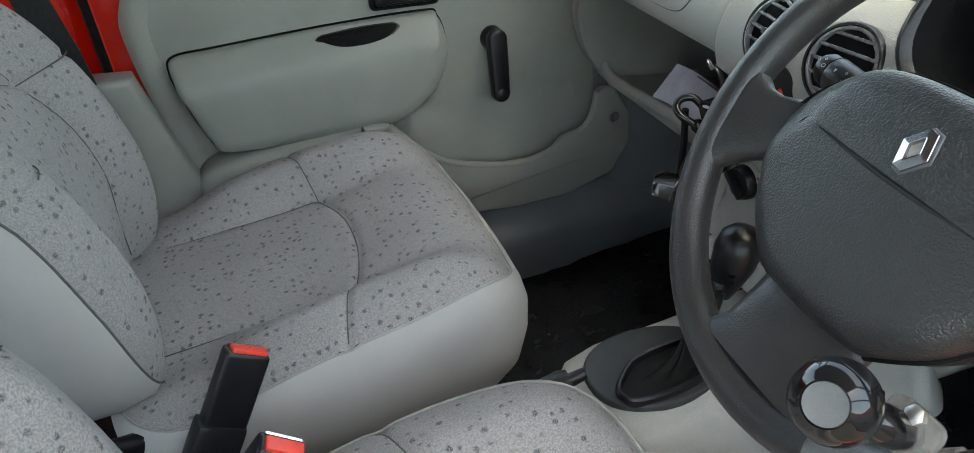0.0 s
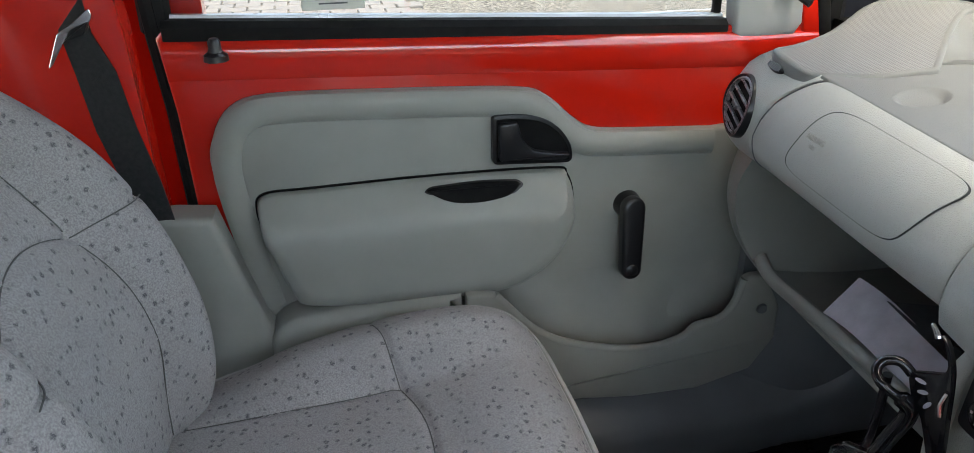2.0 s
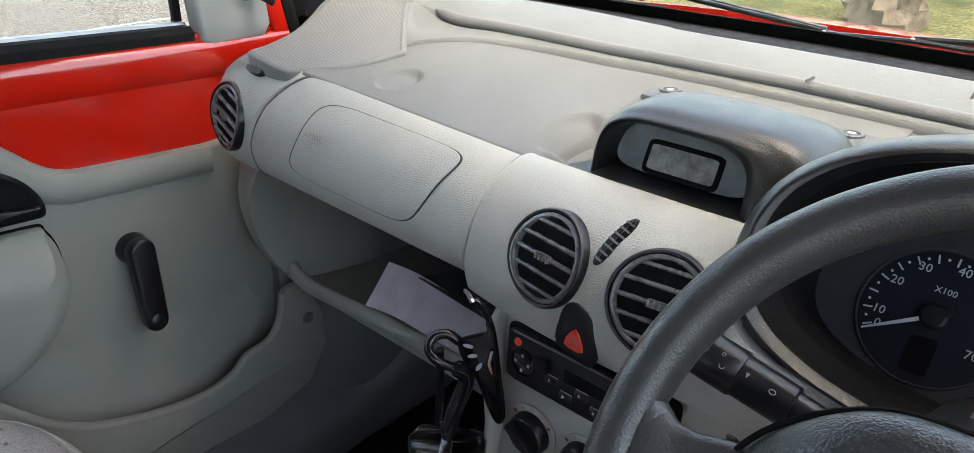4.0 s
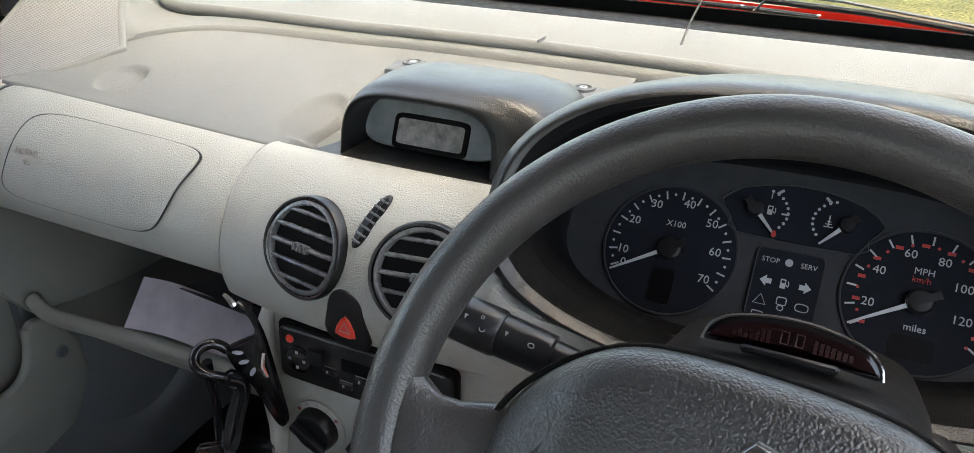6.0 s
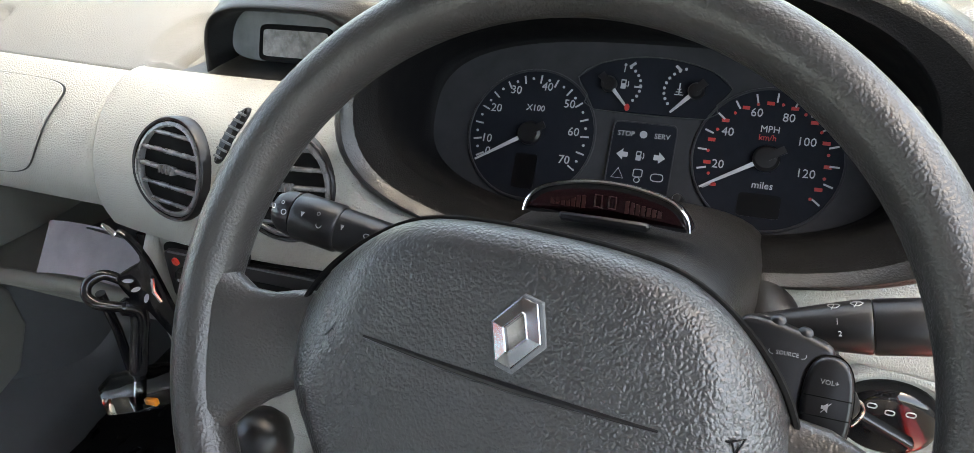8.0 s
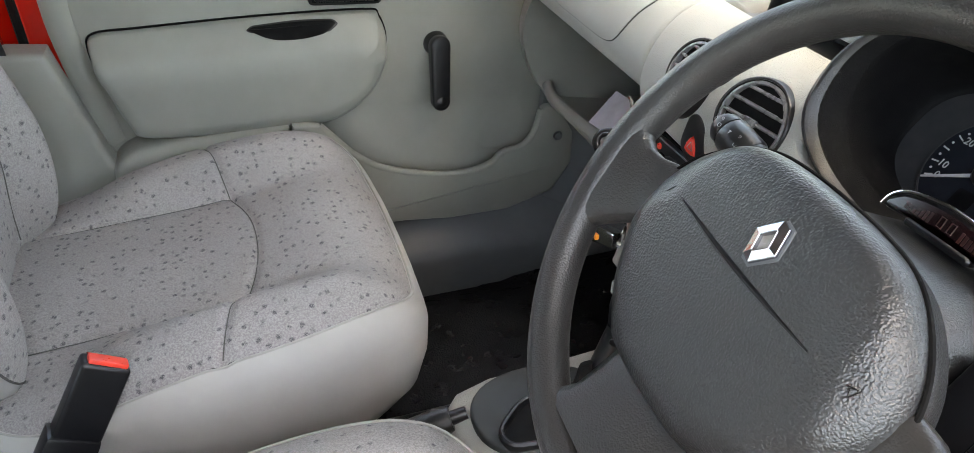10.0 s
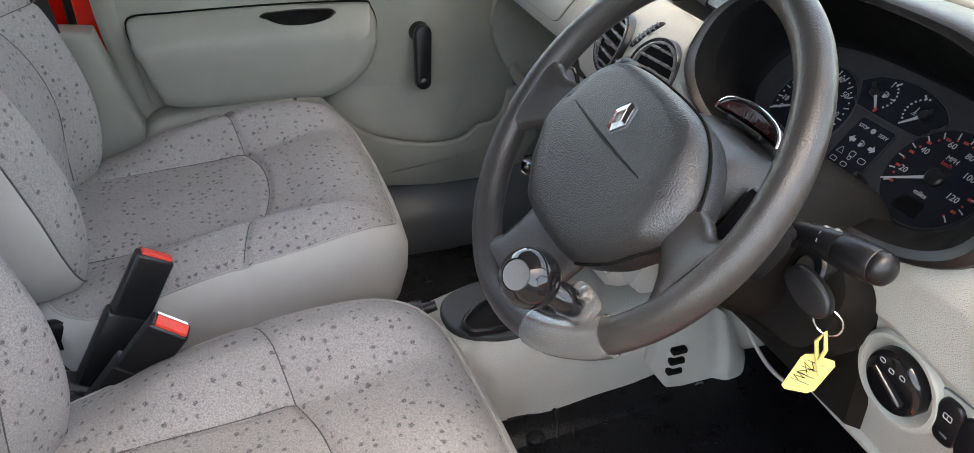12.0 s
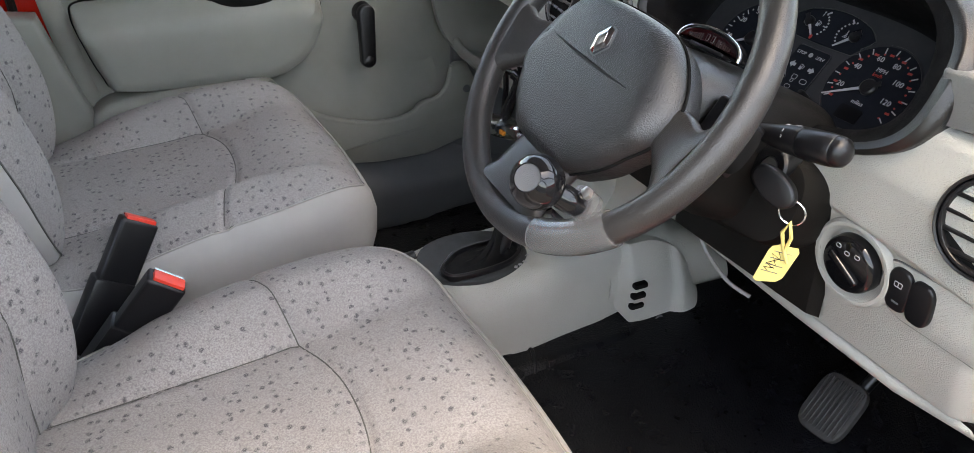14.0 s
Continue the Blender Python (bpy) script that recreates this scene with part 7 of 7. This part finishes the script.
part("scribble", tube([TM @ Vector((0.0 + 0.006 * math.sin(2.1 * k) - 0.0006 * k, 0.004 - 0.0016 * k + 0.004 * math.cos(3.3 * k), 0.0015)) for k in range(13)], 0.0004, 5), "lcddark", key)

# ---- steering wheel ----
wheel = thing("steering_wheel", "worn dark grey three spoke steering wheel with airbag pad", "steering wheel")
TILTW = radians(36.7)
W1 = Vector((0, -1, 0))
W2 = Vector((math.sin(TILTW), 0, math.cos(TILTW)))
W3 = W1.cross(W2)
WM = basis((-0.005, -0.340, 0.760), W1, W2, W3) @ Matrix.Rotation(radians(-3), 4, "Z")
RR, TR = 0.1875, 0.0162
rings = []
for k in range(120):
    a = 2 * math.pi * k / 120
    ring = []
    for j in range(18):
        b = 2 * math.pi * j / 18
        ring.append(WM @ Vector(((RR + TR * 0.98 * math.cos(b)) * math.cos(a), (RR + TR * 0.98 * math.cos(b)) * math.sin(a), TR * 1.04 * math.sin(b))))
    rings.append(ring)
rings.append(rings[0])
bm = loft(rings, caps=False)
bmesh.ops.remove_doubles(bm, verts=bm.verts, dist=1e-6)
part("rim", bm, "wheel", wheel, "worn padded rim", 80)

PAD = [(0.0, 0.066), (0.035, 0.065), (0.066, 0.060), (0.092, 0.046), (0.113, 0.026), (0.125, 0.005), (0.127, -0.012), (0.121, -0.036), (0.105, -0.057), (0.088, -0.080), (0.062, -0.101), (0.045, -0.109), (0.0, -0.112)]
PAD = PAD + [(-x, y) for x, y in reversed(PAD[1:-1])]
pad_loop = [Vector((p.x - 0.004, p.y)) for p in smooth_loop([(x, y, 0) for x, y in PAD], 4)]


def pad_ring(ins, h):
    c = Vector((0, -0.01))
    return [WM @ Vector((p.x + (c.x - p.x) * ins, p.y + (c.y - p.y) * ins, h)) for p in pad_loop]


CREASE = [(-0.12, 0.118), (-0.036, 0.106), (0.0, 0.088), (0.04, 0.083), (0.08, 0.080)]
PROFILE = [(0.0, -0.004), (0.01, 0.002), (0.025, 0.0068), (0.05, 0.0108), (0.09, 0.0145), (0.14, 0.0172), (0.20, 0.0188), (0.35, 0.0205), (0.65, 0.0215), (1.0, 0.022)]


def pad_top(ins):
    """A ring of the pad's face: domed, its wings falling away past a soft crease."""
    out = []
    for p in pad_loop:
        x, y = p.x * (1 - ins), p.y + (-0.01 - p.y) * ins
        wing = max(0, abs(x) - lerp_path(CREASE, y))
        out.append(WM @ Vector((x, y, lerp_path(PROFILE, ins) - 0.30 * wing)))
    return out


part("airbag_pad", loft([pad_ring(0.03, -0.035), pad_ring(0.0, -0.02)] + [pad_top(q) for q in (0.0, 0.004, 0.01, 0.02, 0.035, 0.055, 0.08, 0.11, 0.14, 0.17, 0.20, 0.23, 0.26, 0.29, 0.32, 0.36, 0.42, 0.5, 0.65, 0.9)]), "pad", wheel, "grained black airbag pad", 60)
part("pad_gap", ring_tube([WM @ Vector((p.x * 1.006, p.y * 1.006, -0.006)) for p in pad_loop], 0.0018, 6), "pit", wheel, "dark joint round the pad")
part("pad_slit", tube([WM @ Vector((-0.077 + 0.145 * k / 20, -0.001 - 0.005 * k / 20 - 0.006 * math.sin(math.pi * k / 20) * 0.3, 0.0206 + 0.0003 * math.sin(math.pi * k / 20))) for k in range(21)], [0.0008 + 0.0016 * math.sin(math.pi * k / 20) for k in range(21)], 8), "smooth", wheel, "moulded line across the pad")
for sg, rotz in ((-1, 20), (1, -20)):
    hm = WM @ Matrix.Translation((sg * 0.097, -0.002 - 0.0 * sg, 0.0165)) @ Matrix.Rotation(radians(rotz), 4, "Z")
    part("horn_mark", tube([hm @ Vector(p) for p in ((-0.004, -0.003, 0.0), (0.0, 0.0, 0.0012), (0.004, 0.004, 0.0), (0.004, -0.004, 0.0), (0.0, 0.0, 0.0012))], 0.0006, 5), "smooth", wheel)


def spoke(inner, outer, name="spoke"):
    """A flat moulded spoke: pairs (x, y, depth) on both edges, from the pad to the rim."""
    n = len(inner)
    rings = []
    for (x0, y0, h0), (x1, y1, h1) in zip(inner, outer):
        ring = []
        for k in range(16):
            a = 2 * math.pi * k / 16
            f = 0.5 - 0.5 * math.copysign(abs(math.cos(a)) ** 0.6, math.cos(a))
            hh = 0.0115 * math.copysign(abs(math.sin(a)) ** 0.7, math.sin(a))
            ring.append(WM @ Vector((x0 + (x1 - x0) * f, y0 + (y1 - y0) * f, (h0 + (h1 - h0) * f) + hh)))
        rings.append(ring)
    part(name, loft(rings), "wheel", wheel, "", 60)


# left, right, bottom; the pad lies at the middle
for sg in (-1, 1):
    spoke([(sg * 0.100, 0.012, -0.014), (sg * 0.135, 0.009, -0.012), (sg * 0.150, 0.004, -0.008), (sg * 0.162, 0.004, -0.004), (sg * 0.173, 0.012, 0.0), (sg * 0.183, 0.036, 0.0)],
          [(sg * 0.090, -0.030, -0.014), (sg * 0.120, -0.040, -0.012), (sg * 0.139, -0.053, -0.008), (sg * 0.152, -0.066, -0.004), (sg * 0.160, -0.078, 0.0), (sg * 0.160, -0.100, 0.0)])
spoke([(-0.054, -0.07, -0.014), (-0.054, -0.100, -0.012), (-0.0535, -0.125, -0.008), (-0.0535, -0.150, -0.003), (-0.063, -0.166, 0.0), (-0.082, -0.170, 0.0)],
      [(0.054, -0.07, -0.014), (0.054, -0.100, -0.012), (0.0535, -0.125, -0.008), (0.0535, -0.150, -0.003), (0.063, -0.166, 0.0), (0.082, -0.170, 0.0)])
words("AIRBAG", 0.012, WM @ Matrix.Translation((-0.035, -0.062, 0.0195)), "wheel", wheel, depth=0.0006)
LM = basis((-0.005, -0.340, 0.760), W1, W2, W3) @ Matrix.Translation((0.0, 0.0195, 0.0215))
HEX = [(0.0, 0.0166), (0.0080, 0.0144), (0.0124, -0.0030), (0.0, -0.0166), (-0.0080, -0.0144), (-0.0124, 0.0030)]
EYE_HOLE = [(0.0020, 0.0090), (0.0027, 0.0086), (0.0055, -0.0012), (-0.0020, -0.0090), (-0.0027, -0.0086), (-0.0055, 0.0012)]
bd = part("badge_base", prism([(a * 1.15 + 0.0006, b * 1.13 - 0.0008) for a, b in HEX], LM @ Matrix.Translation((0, 0, -0.003)), 0.0034, 0.0008, 1), "slate", wheel, "dull grey badge plate")
rings = []
for g, h in ((0.0, 0.0), (0.03, 0.0022), (0.10, 0.0026), (0.88, 0.0042), (0.93, 0.0046), (1.0, 0.0042), (1.06, 0.0008)):
    rings.append([LM @ Vector((a + (c - a) * g, b + (e - b) * g, h)) for (a, b), (c, e) in zip(HEX, EYE_HOLE)])
part("badge", loft(rings, caps=False), "badge", bd, "bright bevelled metal lozenge badge", 8)
part("badge_core", prism([(a * 1.02, b * 1.02) for a, b in EYE_HOLE], LM, 0.0011), "lcd", bd)

# clear clamp with a black spinner knob
spin = thing("spinner_knob", "glossy black steering spinner knob on a clear clamp", "steering knob")
SPW = basis((-0.005, -0.340, 0.760), W1, W2, W3)
ca = math.atan2(-0.145, 0.105)
rings = []
for k in range(15):
    a2 = ca + radians(-15.5 + 29 * k / 14)
    ring = []
    for j in range(16):
        b = 2 * math.pi * j / 16
        rr = 0.0185 + (0.003 if k in (0, 14) else 0) * 0
        ring.append(SPW @ Vector(((RR + rr * math.cos(b)) * math.cos(a2), (RR + rr * math.cos(b)) * math.sin(a2), rr * math.sin(b))))
    rings.append(ring)
part("clamp", loft(rings), "acrylic", spin, "clear plastic rim clamp")
part("clamp_plate", prism(ellipse(0.020, 0.016, 24, 0, 0, 4), SPW @ Matrix.Translation((0.105, -0.122, 0.010)), 0.006, 0.002, 2), "acrylic", spin)
part("clamp_bolt", revolve([(0.0065, 0.0), (0.0065, 0.005), (0.004, 0.0065), (0, 0.0065)], SPW @ Matrix.Translation((0.106, -0.111, 0.016)), 6), "satin", spin, "satin metal bolt")
kd = Vector((0.086, -0.128, 0.0595)) - Vector((0.1065, -0.125, 0.008))
kq = kd.to_track_quat("Z", "Y").to_matrix().to_4x4()
KB = SPW @ Matrix.Translation((0.1065, -0.125, 0.008)) @ kq
part("neck", revolve([(0.012, 0.0), (0.0105, 0.006), (0.0125, 0.012), (0.0130, 0.024), (0.0115, 0.036)], KB, 24), "gloss", spin)
BALL = Matrix.Translation(SPW @ Vector((0.086, -0.128, 0.0595))) @ Vector((-0.80, -0.42, 0.60)).to_track_quat("Z", "Y").to_matrix().to_4x4()
part("knob", revolve([(0, -0.0265)] + [(0.0268 * math.sin(a), -0.0265 * math.cos(a)) for a in [math.pi * k / 20 for k in range(1, 17)]] + [(0.0140, 0.0232), (0.0134, 0.0222), (0.0134, 0.0200)], BALL, 40), "gloss", spin, "glossy black ball")
part("knob_cap", revolve([(0.0132, 0.0205), (0.0128, 0.0226), (0.0105, 0.0222), (0.006, 0.0218), (0, 0.0216)], BALL, 32), "slate", spin, "dull grey round cap")

# ---- switches on the driver's panel ----
hl = thing("headlamp_leveller", "large black rotary headlamp levelling switch", "rotary switch")
LX = basis((0.2150, -0.530, 0.576), (0, -1, 0), Vector((-0.1, 0, 1)).normalized(), Vector((-1, 0, -0.1)).normalized())
part("surround", revolve([(0.053, -0.006), (0.051, 0.003), (0.048, 0.0065), (0.044, 0.0065), (0.039, 0.001), (0.034, -0.004)], LX, 48), "dash", hl, "moulded beige ring")
part("dial", revolve([(0.034, -0.004), (0.0335, 0.008), (0.031, 0.012), (0.027, 0.0135), (0, 0.0135)], LX, 40), "gloss", hl)
part("grip_bar", box(LX @ (Matrix.Rotation(radians(-30), 4, "Z") @ Vector((0, -0.004, 0.0145))), (0.046, 0.010, 0.007), 0.003, 3, (LX @ Matrix.Rotation(radians(-30), 4, "Z")).to_3x3()), "gloss", hl)
for dx, dy in ((-0.013, 0.020), (-0.001, 0.016), (0.012, 0.018)):
    part("symbol", ring_tube([LX @ Vector((dx + a, dy + b, 0.0138)) for a, b in ellipse(0.003 if dx else 0.0015, 0.0024 if dx else 0.0015, 12, p=3)], 0.0005, 5), "ink", hl)
SP = basis((face_x(-0.63, 0.578), -0.63, 0.578), (0, -1, 0), Vector((-0.164, 0, 0.986)), Vector((-0.986, 0, -0.164)))
PLATE = round_poly([(-0.067, -0.018), (-0.062, 0.030), (0.070, 0.034), (0.070, -0.036), (-0.045, -0.036)], [0.02, 0.015, 0.02, 0.02, 0.02])
part("switch_plate_gap", prism(inset_loop(PLATE, -0.0013), SP @ Matrix.Translation((0, 0, -0.004)), 0.0052), "slate", dash, "thin joint round the switch plate")
part("switch_plate", prism(PLATE, SP @ Matrix.Translation((0, 0, -0.004)), 0.0064, 0.001, 2), "dash", dash, "flush beige switch plate")
for k, (y, z) in enumerate(((-0.589, 0.579), (-0.614, 0.577))):
    sw = thing("rocker_switch", ("black rear window heater switch" if k == 0 else "blank black switch plate"), "switch", "dash switches")
    m = basis((face_x(y, z) - 0.0015, y, z), (0, -1, 0), Vector((-0.12, 0, 1)).normalized(), Vector((-1, 0, -0.12)).normalized())
    part("key", prism(ellipse(0.0145, 0.026, 32, 0, 0, 3), m, 0.007, 0.003, 3), "smooth", sw)
    if k == 0:
        part("symbol", ring_tube([m @ Vector((a, b + 0.008, 0.0074)) for a, b in ellipse(0.0045, 0.003, 16, p=6)], 0.0005, 5), "ink", sw)
        part("symbol", box(m @ Vector((0, 0.008, 0.0074)), (0.001, 0.006, 0.0005), 0, 1, m.to_3x3()), "ink", sw)
        part("lamp", box(m @ Vector((0.001, -0.014, 0.0072)), (0.008, 0.0025, 0.0006), 0, 1, m.to_3x3()), "slate", sw)

# ---- console with gear lever ----
con = thing("centre_console", "beige-grey moulded centre console around the gear lever", "centre console")


def con_ring(x, hw, zt, zb, yc=-0.03, r=5.0, n=40):
    out = []
    for k in range(n):
        a = 2 * math.pi * k / n
        c, s = math.cos(a), math.sin(a)
        yy = hw * math.copysign(abs(c) ** (2 / r), c) * (1 + 0.10 * (1 - s) / 2)
        out.append((x, yc + yy, (zt + zb) / 2 + (zt - zb) / 2 * math.copysign(abs(s) ** (2 / r), s)))
    return out


part("body", loft([con_ring(-0.112, 0.03, 0.29, 0.17), con_ring(-0.106, 0.062, 0.318, 0.15), con_ring(-0.085, 0.080, 0.332, 0.14), con_ring(-0.04, 0.090, 0.338, 0.14), con_ring(0.06, 0.093, 0.340, 0.14), con_ring(0.14, 0.090, 0.342, 0.13, -0.022), con_ring(0.24, 0.088, 0.348, 0.12, -0.015), con_ring(0.32, 0.088, 0.350, 0.10, -0.01), con_ring(0.42, 0.090, 0.32, 0.09, -0.01), con_ring(0.50, 0.09, 0.25, 0.08, -0.01)]), "dash", con, "", 60)
BEZ = [(0.0 + 0.094 * math.cos(a) * (1.0 if math.cos(a) > 0 else 0.92), -0.030 + 0.070 * math.copysign(abs(math.sin(a)) ** 0.85, math.sin(a))) for a in [2 * math.pi * k / 48 for k in range(48)]]
part("lever_bezel", prism(BEZ, Matrix.Translation((0, 0, 0.333)), 0.010, 0.004, 3), "bezel", con, "mid grey oval plate with gate letters")
GATE = [(-0.066, -0.060), (-0.056, -0.086), (-0.010, -0.091), (0.040, -0.084), (0.070, -0.066), (0.082, -0.045), (0.070, -0.014), (0.03, -0.010), (-0.020, -0.018), (-0.046, -0.036)]
gl = [Vector((p.x, p.y)) for p in smooth_loop([(a, b, 0) for a, b in GATE], 4)]
part("boot_frame", loft([[(p.x, p.y, 0.340) for p in gl], [(p.x, p.y, 0.3500) for p in gl], [(p.x, p.y, 0.3525) for p in inset_loop(gl, 0.0025)], [(p.x, p.y, 0.3520) for p in inset_loop(gl, 0.0055)], [(p.x, p.y, 0.3436) for p in inset_loop(gl, 0.008)]], caps=False), "smooth", con, "black gaiter frame")


def boot_ring(k, h, wave):
    top = Vector((0.052, -0.042))
    q = inset_loop(gl, 0.007)
    out = []
    for i, p in enumerate(q):
        r = p.lerp(top, k)
        w = wave * math.sin(5 * 2 * math.pi * i / len(q) + 4 * k)
        d = (p - top).normalized()
        out.append((r.x + d.x * w, r.y + d.y * w, h + 0.5 * w))
    return out


part("boot", loft([boot_ring(0, 0.3450, 0), boot_ring(0.2, 0.3442, 0.001), boot_ring(0.45, 0.3460, 0.003), boot_ring(0.62, 0.350, 0.005), boot_ring(0.74, 0.360, 0.004), boot_ring(0.80, 0.375, 0.002), boot_ring(0.84, 0.395, 0.001), boot_ring(0.86, 0.41, 0)]), "seal", con, "black leatherette gaiter", 60)
lev = thing("gear_lever", "black automatic gear lever knob with side button", "gear lever")
part("shaft", tube([(0.045, -0.043, 0.34), (0.085, -0.037, 0.45)], [0.013, 0.012], 14), "smooth", lev)
part("knob", revolve([(0.012, -0.055), (0.018, -0.040), (0.026, -0.012), (0.0285, 0.010), (0.025, 0.028), (0.015, 0.038), (0, 0.041)], Matrix.Translation((0.105, -0.034, 0.478)) @ Matrix.Rotation(radians(16), 4, "Y"), 28), "smooth", lev, "satin black knob")
part("button", revolve([(0.0075, 0), (0.0075, 0.008), (0.005, 0.011), (0, 0.0115)], basis((0.090, -0.049, 0.463), Vector((0.7, -0.7, 0)).normalized(), (0, 0, 1), Vector((-0.55, -0.83, 0)).normalized()), 6), "gloss", lev)
part("lower_button", revolve([(0.006, 0), (0.005, 0.006), (0, 0.007)], basis((0.078, -0.045, 0.440), Vector((0.7, -0.7, 0)).normalized(), (0, 0, 1), Vector((-0.55, -0.83, 0)).normalized()), 12), "smooth", lev)
words("P", 0.010, pose(0.082, -0.068, 0.3433, 0, 0, -60), "ink", con)
for k in range(3):
    part("gate_mark", box((0.070 - 0.010 * k, -0.083 - 0.004 * k, 0.3434), (0.005, 0.007, 0.0005), 0, 1, Euler((0, 0, 0.6 + k)).to_matrix()), "ink", con)
part("console_switch", prism(ellipse(0.020, 0.0095, 24, 0, 0, 3), Matrix.Translation((0.130, -0.021, 0.341)) @ Matrix.Rotation(radians(-10), 4, "Z"), 0.004, 0.002, 2), "dash", con, "oval beige rocker")
part("switch_key", prism(ellipse(0.013, 0.0055, 20, 0, 0, 3), Matrix.Translation((0.130, -0.021, 0.3452)) @ Matrix.Rotation(radians(-10), 4, "Z"), 0.002, 0.001, 1), "slate", con)
part("cup_well", revolve([(0.036, 0.001), (0.036, 0.006), (0.032, 0.007), (0.029, 0.002), (0.0, 0.0015)], Matrix.Translation((0.215, 0.01, 0.344)), 32), "slate", con, "round cup recess")
# flared foot on the driver's side with cooling slots
FLARE_LOW = [(0.0, 0.226), (0.05, 0.224), (0.16, 0.195), (0.28, 0.174), (0.42, 0.171), (0.55, 0.158), (0.68, 0.140), (0.88, 0.122), (0.95, 0.128), (1.0, 0.150)]
FLARE_TOP = smooth_table([(0.0, 0.338), (0.3, 0.340), (0.5, 0.325), (0.62, 0.305), (0.72, 0.270), (0.80, 0.232), (0.9, 0.212), (1.0, 0.200)])


def flare_pt(u, v):
    top, low = lerp_path(FLARE_TOP, u), lerp_path(FLARE_LOW, u)
    y = -0.106 - 0.028 * sstep(0.06, 0.16, u) - 0.010 * math.sin(math.pi * v) + 0.03 * v * v - 0.012 * sstep(0.5, 0.62, u)
    return (0.225 + 0.222 * u, y, low + (top - low) * v)


part("side_flare", sheet(flare_pt, 60, 24, thick=(0, 0.02, 0)), "dash", con)
for k in range(3):
    part("slot", box((0.264 - 0.001 * k, -0.1385, 0.279 - 0.0205 * k), (0.026, 0.012, 0.0095), 0.003, 2), "pit", con, "dark cooling slot")
part("screw", revolve([(0.009, 0), (0.008, 0.002), (0.004, 0.0005), (0, 0.0005)], basis((0.313, -0.1435, 0.197), (1, 0, 0), (0, 0, 1), (0, -1, 0)), 18), "slate", con)

# ---- pedal, cable, loose wire ----
ped = thing("brake_pedal", "worn ribbed grey rubber brake pedal", "pedal")
PM = basis((0.455, -0.415, 0.168), Vector((0.0, -1, 0.12)).normalized(), Vector((0.66, 0.08, 0.75)).normalized(), Vector((-0.75, 0.09, 0.66)).normalized())
part("pad", prism(ellipse(0.042, 0.052, 32, 0, 0, 4), PM, 0.010, 0.004, 2), "pedal", ped)
for k in range(9):
    part("rib", box(PM @ Vector((-0.032 + 0.008 * k, 0, 0.0105)), (0.0045, 0.085, 0.003), 0.001, 1, PM.to_3x3()), "pedal", ped)
part("lever", tube([(0.475, -0.425, 0.175), (0.53, -0.43, 0.25), (0.58, -0.43, 0.40)], 0.010, 10), "smooth", ped, "dark steel pedal arm")
cab = thing("loose_wire", "pale loose wire hanging under the dashboard", "wire")
part("wire", tube(smooth_loop([(0.27, -0.235, 0.447), (0.262, -0.27, 0.425), (0.262, -0.32, 0.405), (0.268, -0.36, 0.402)], 6, False), 0.0028, 8), "piping", cab)
aerial = thing("aerial_wire", "thin black wire looping up from the dash to the screen", "wire")
part("wire", tube(smooth_loop([(0.60, -0.155, 0.80), (0.64, -0.160, 0.84), (0.675, -0.175, 0.875), (0.70, -0.21, 0.885), (0.70, -0.235, 0.87), (0.69, -0.22, 0.845)], 6, False), 0.0014, 8), "smooth", aerial)

# ---- ground pieces last ----
pavers()
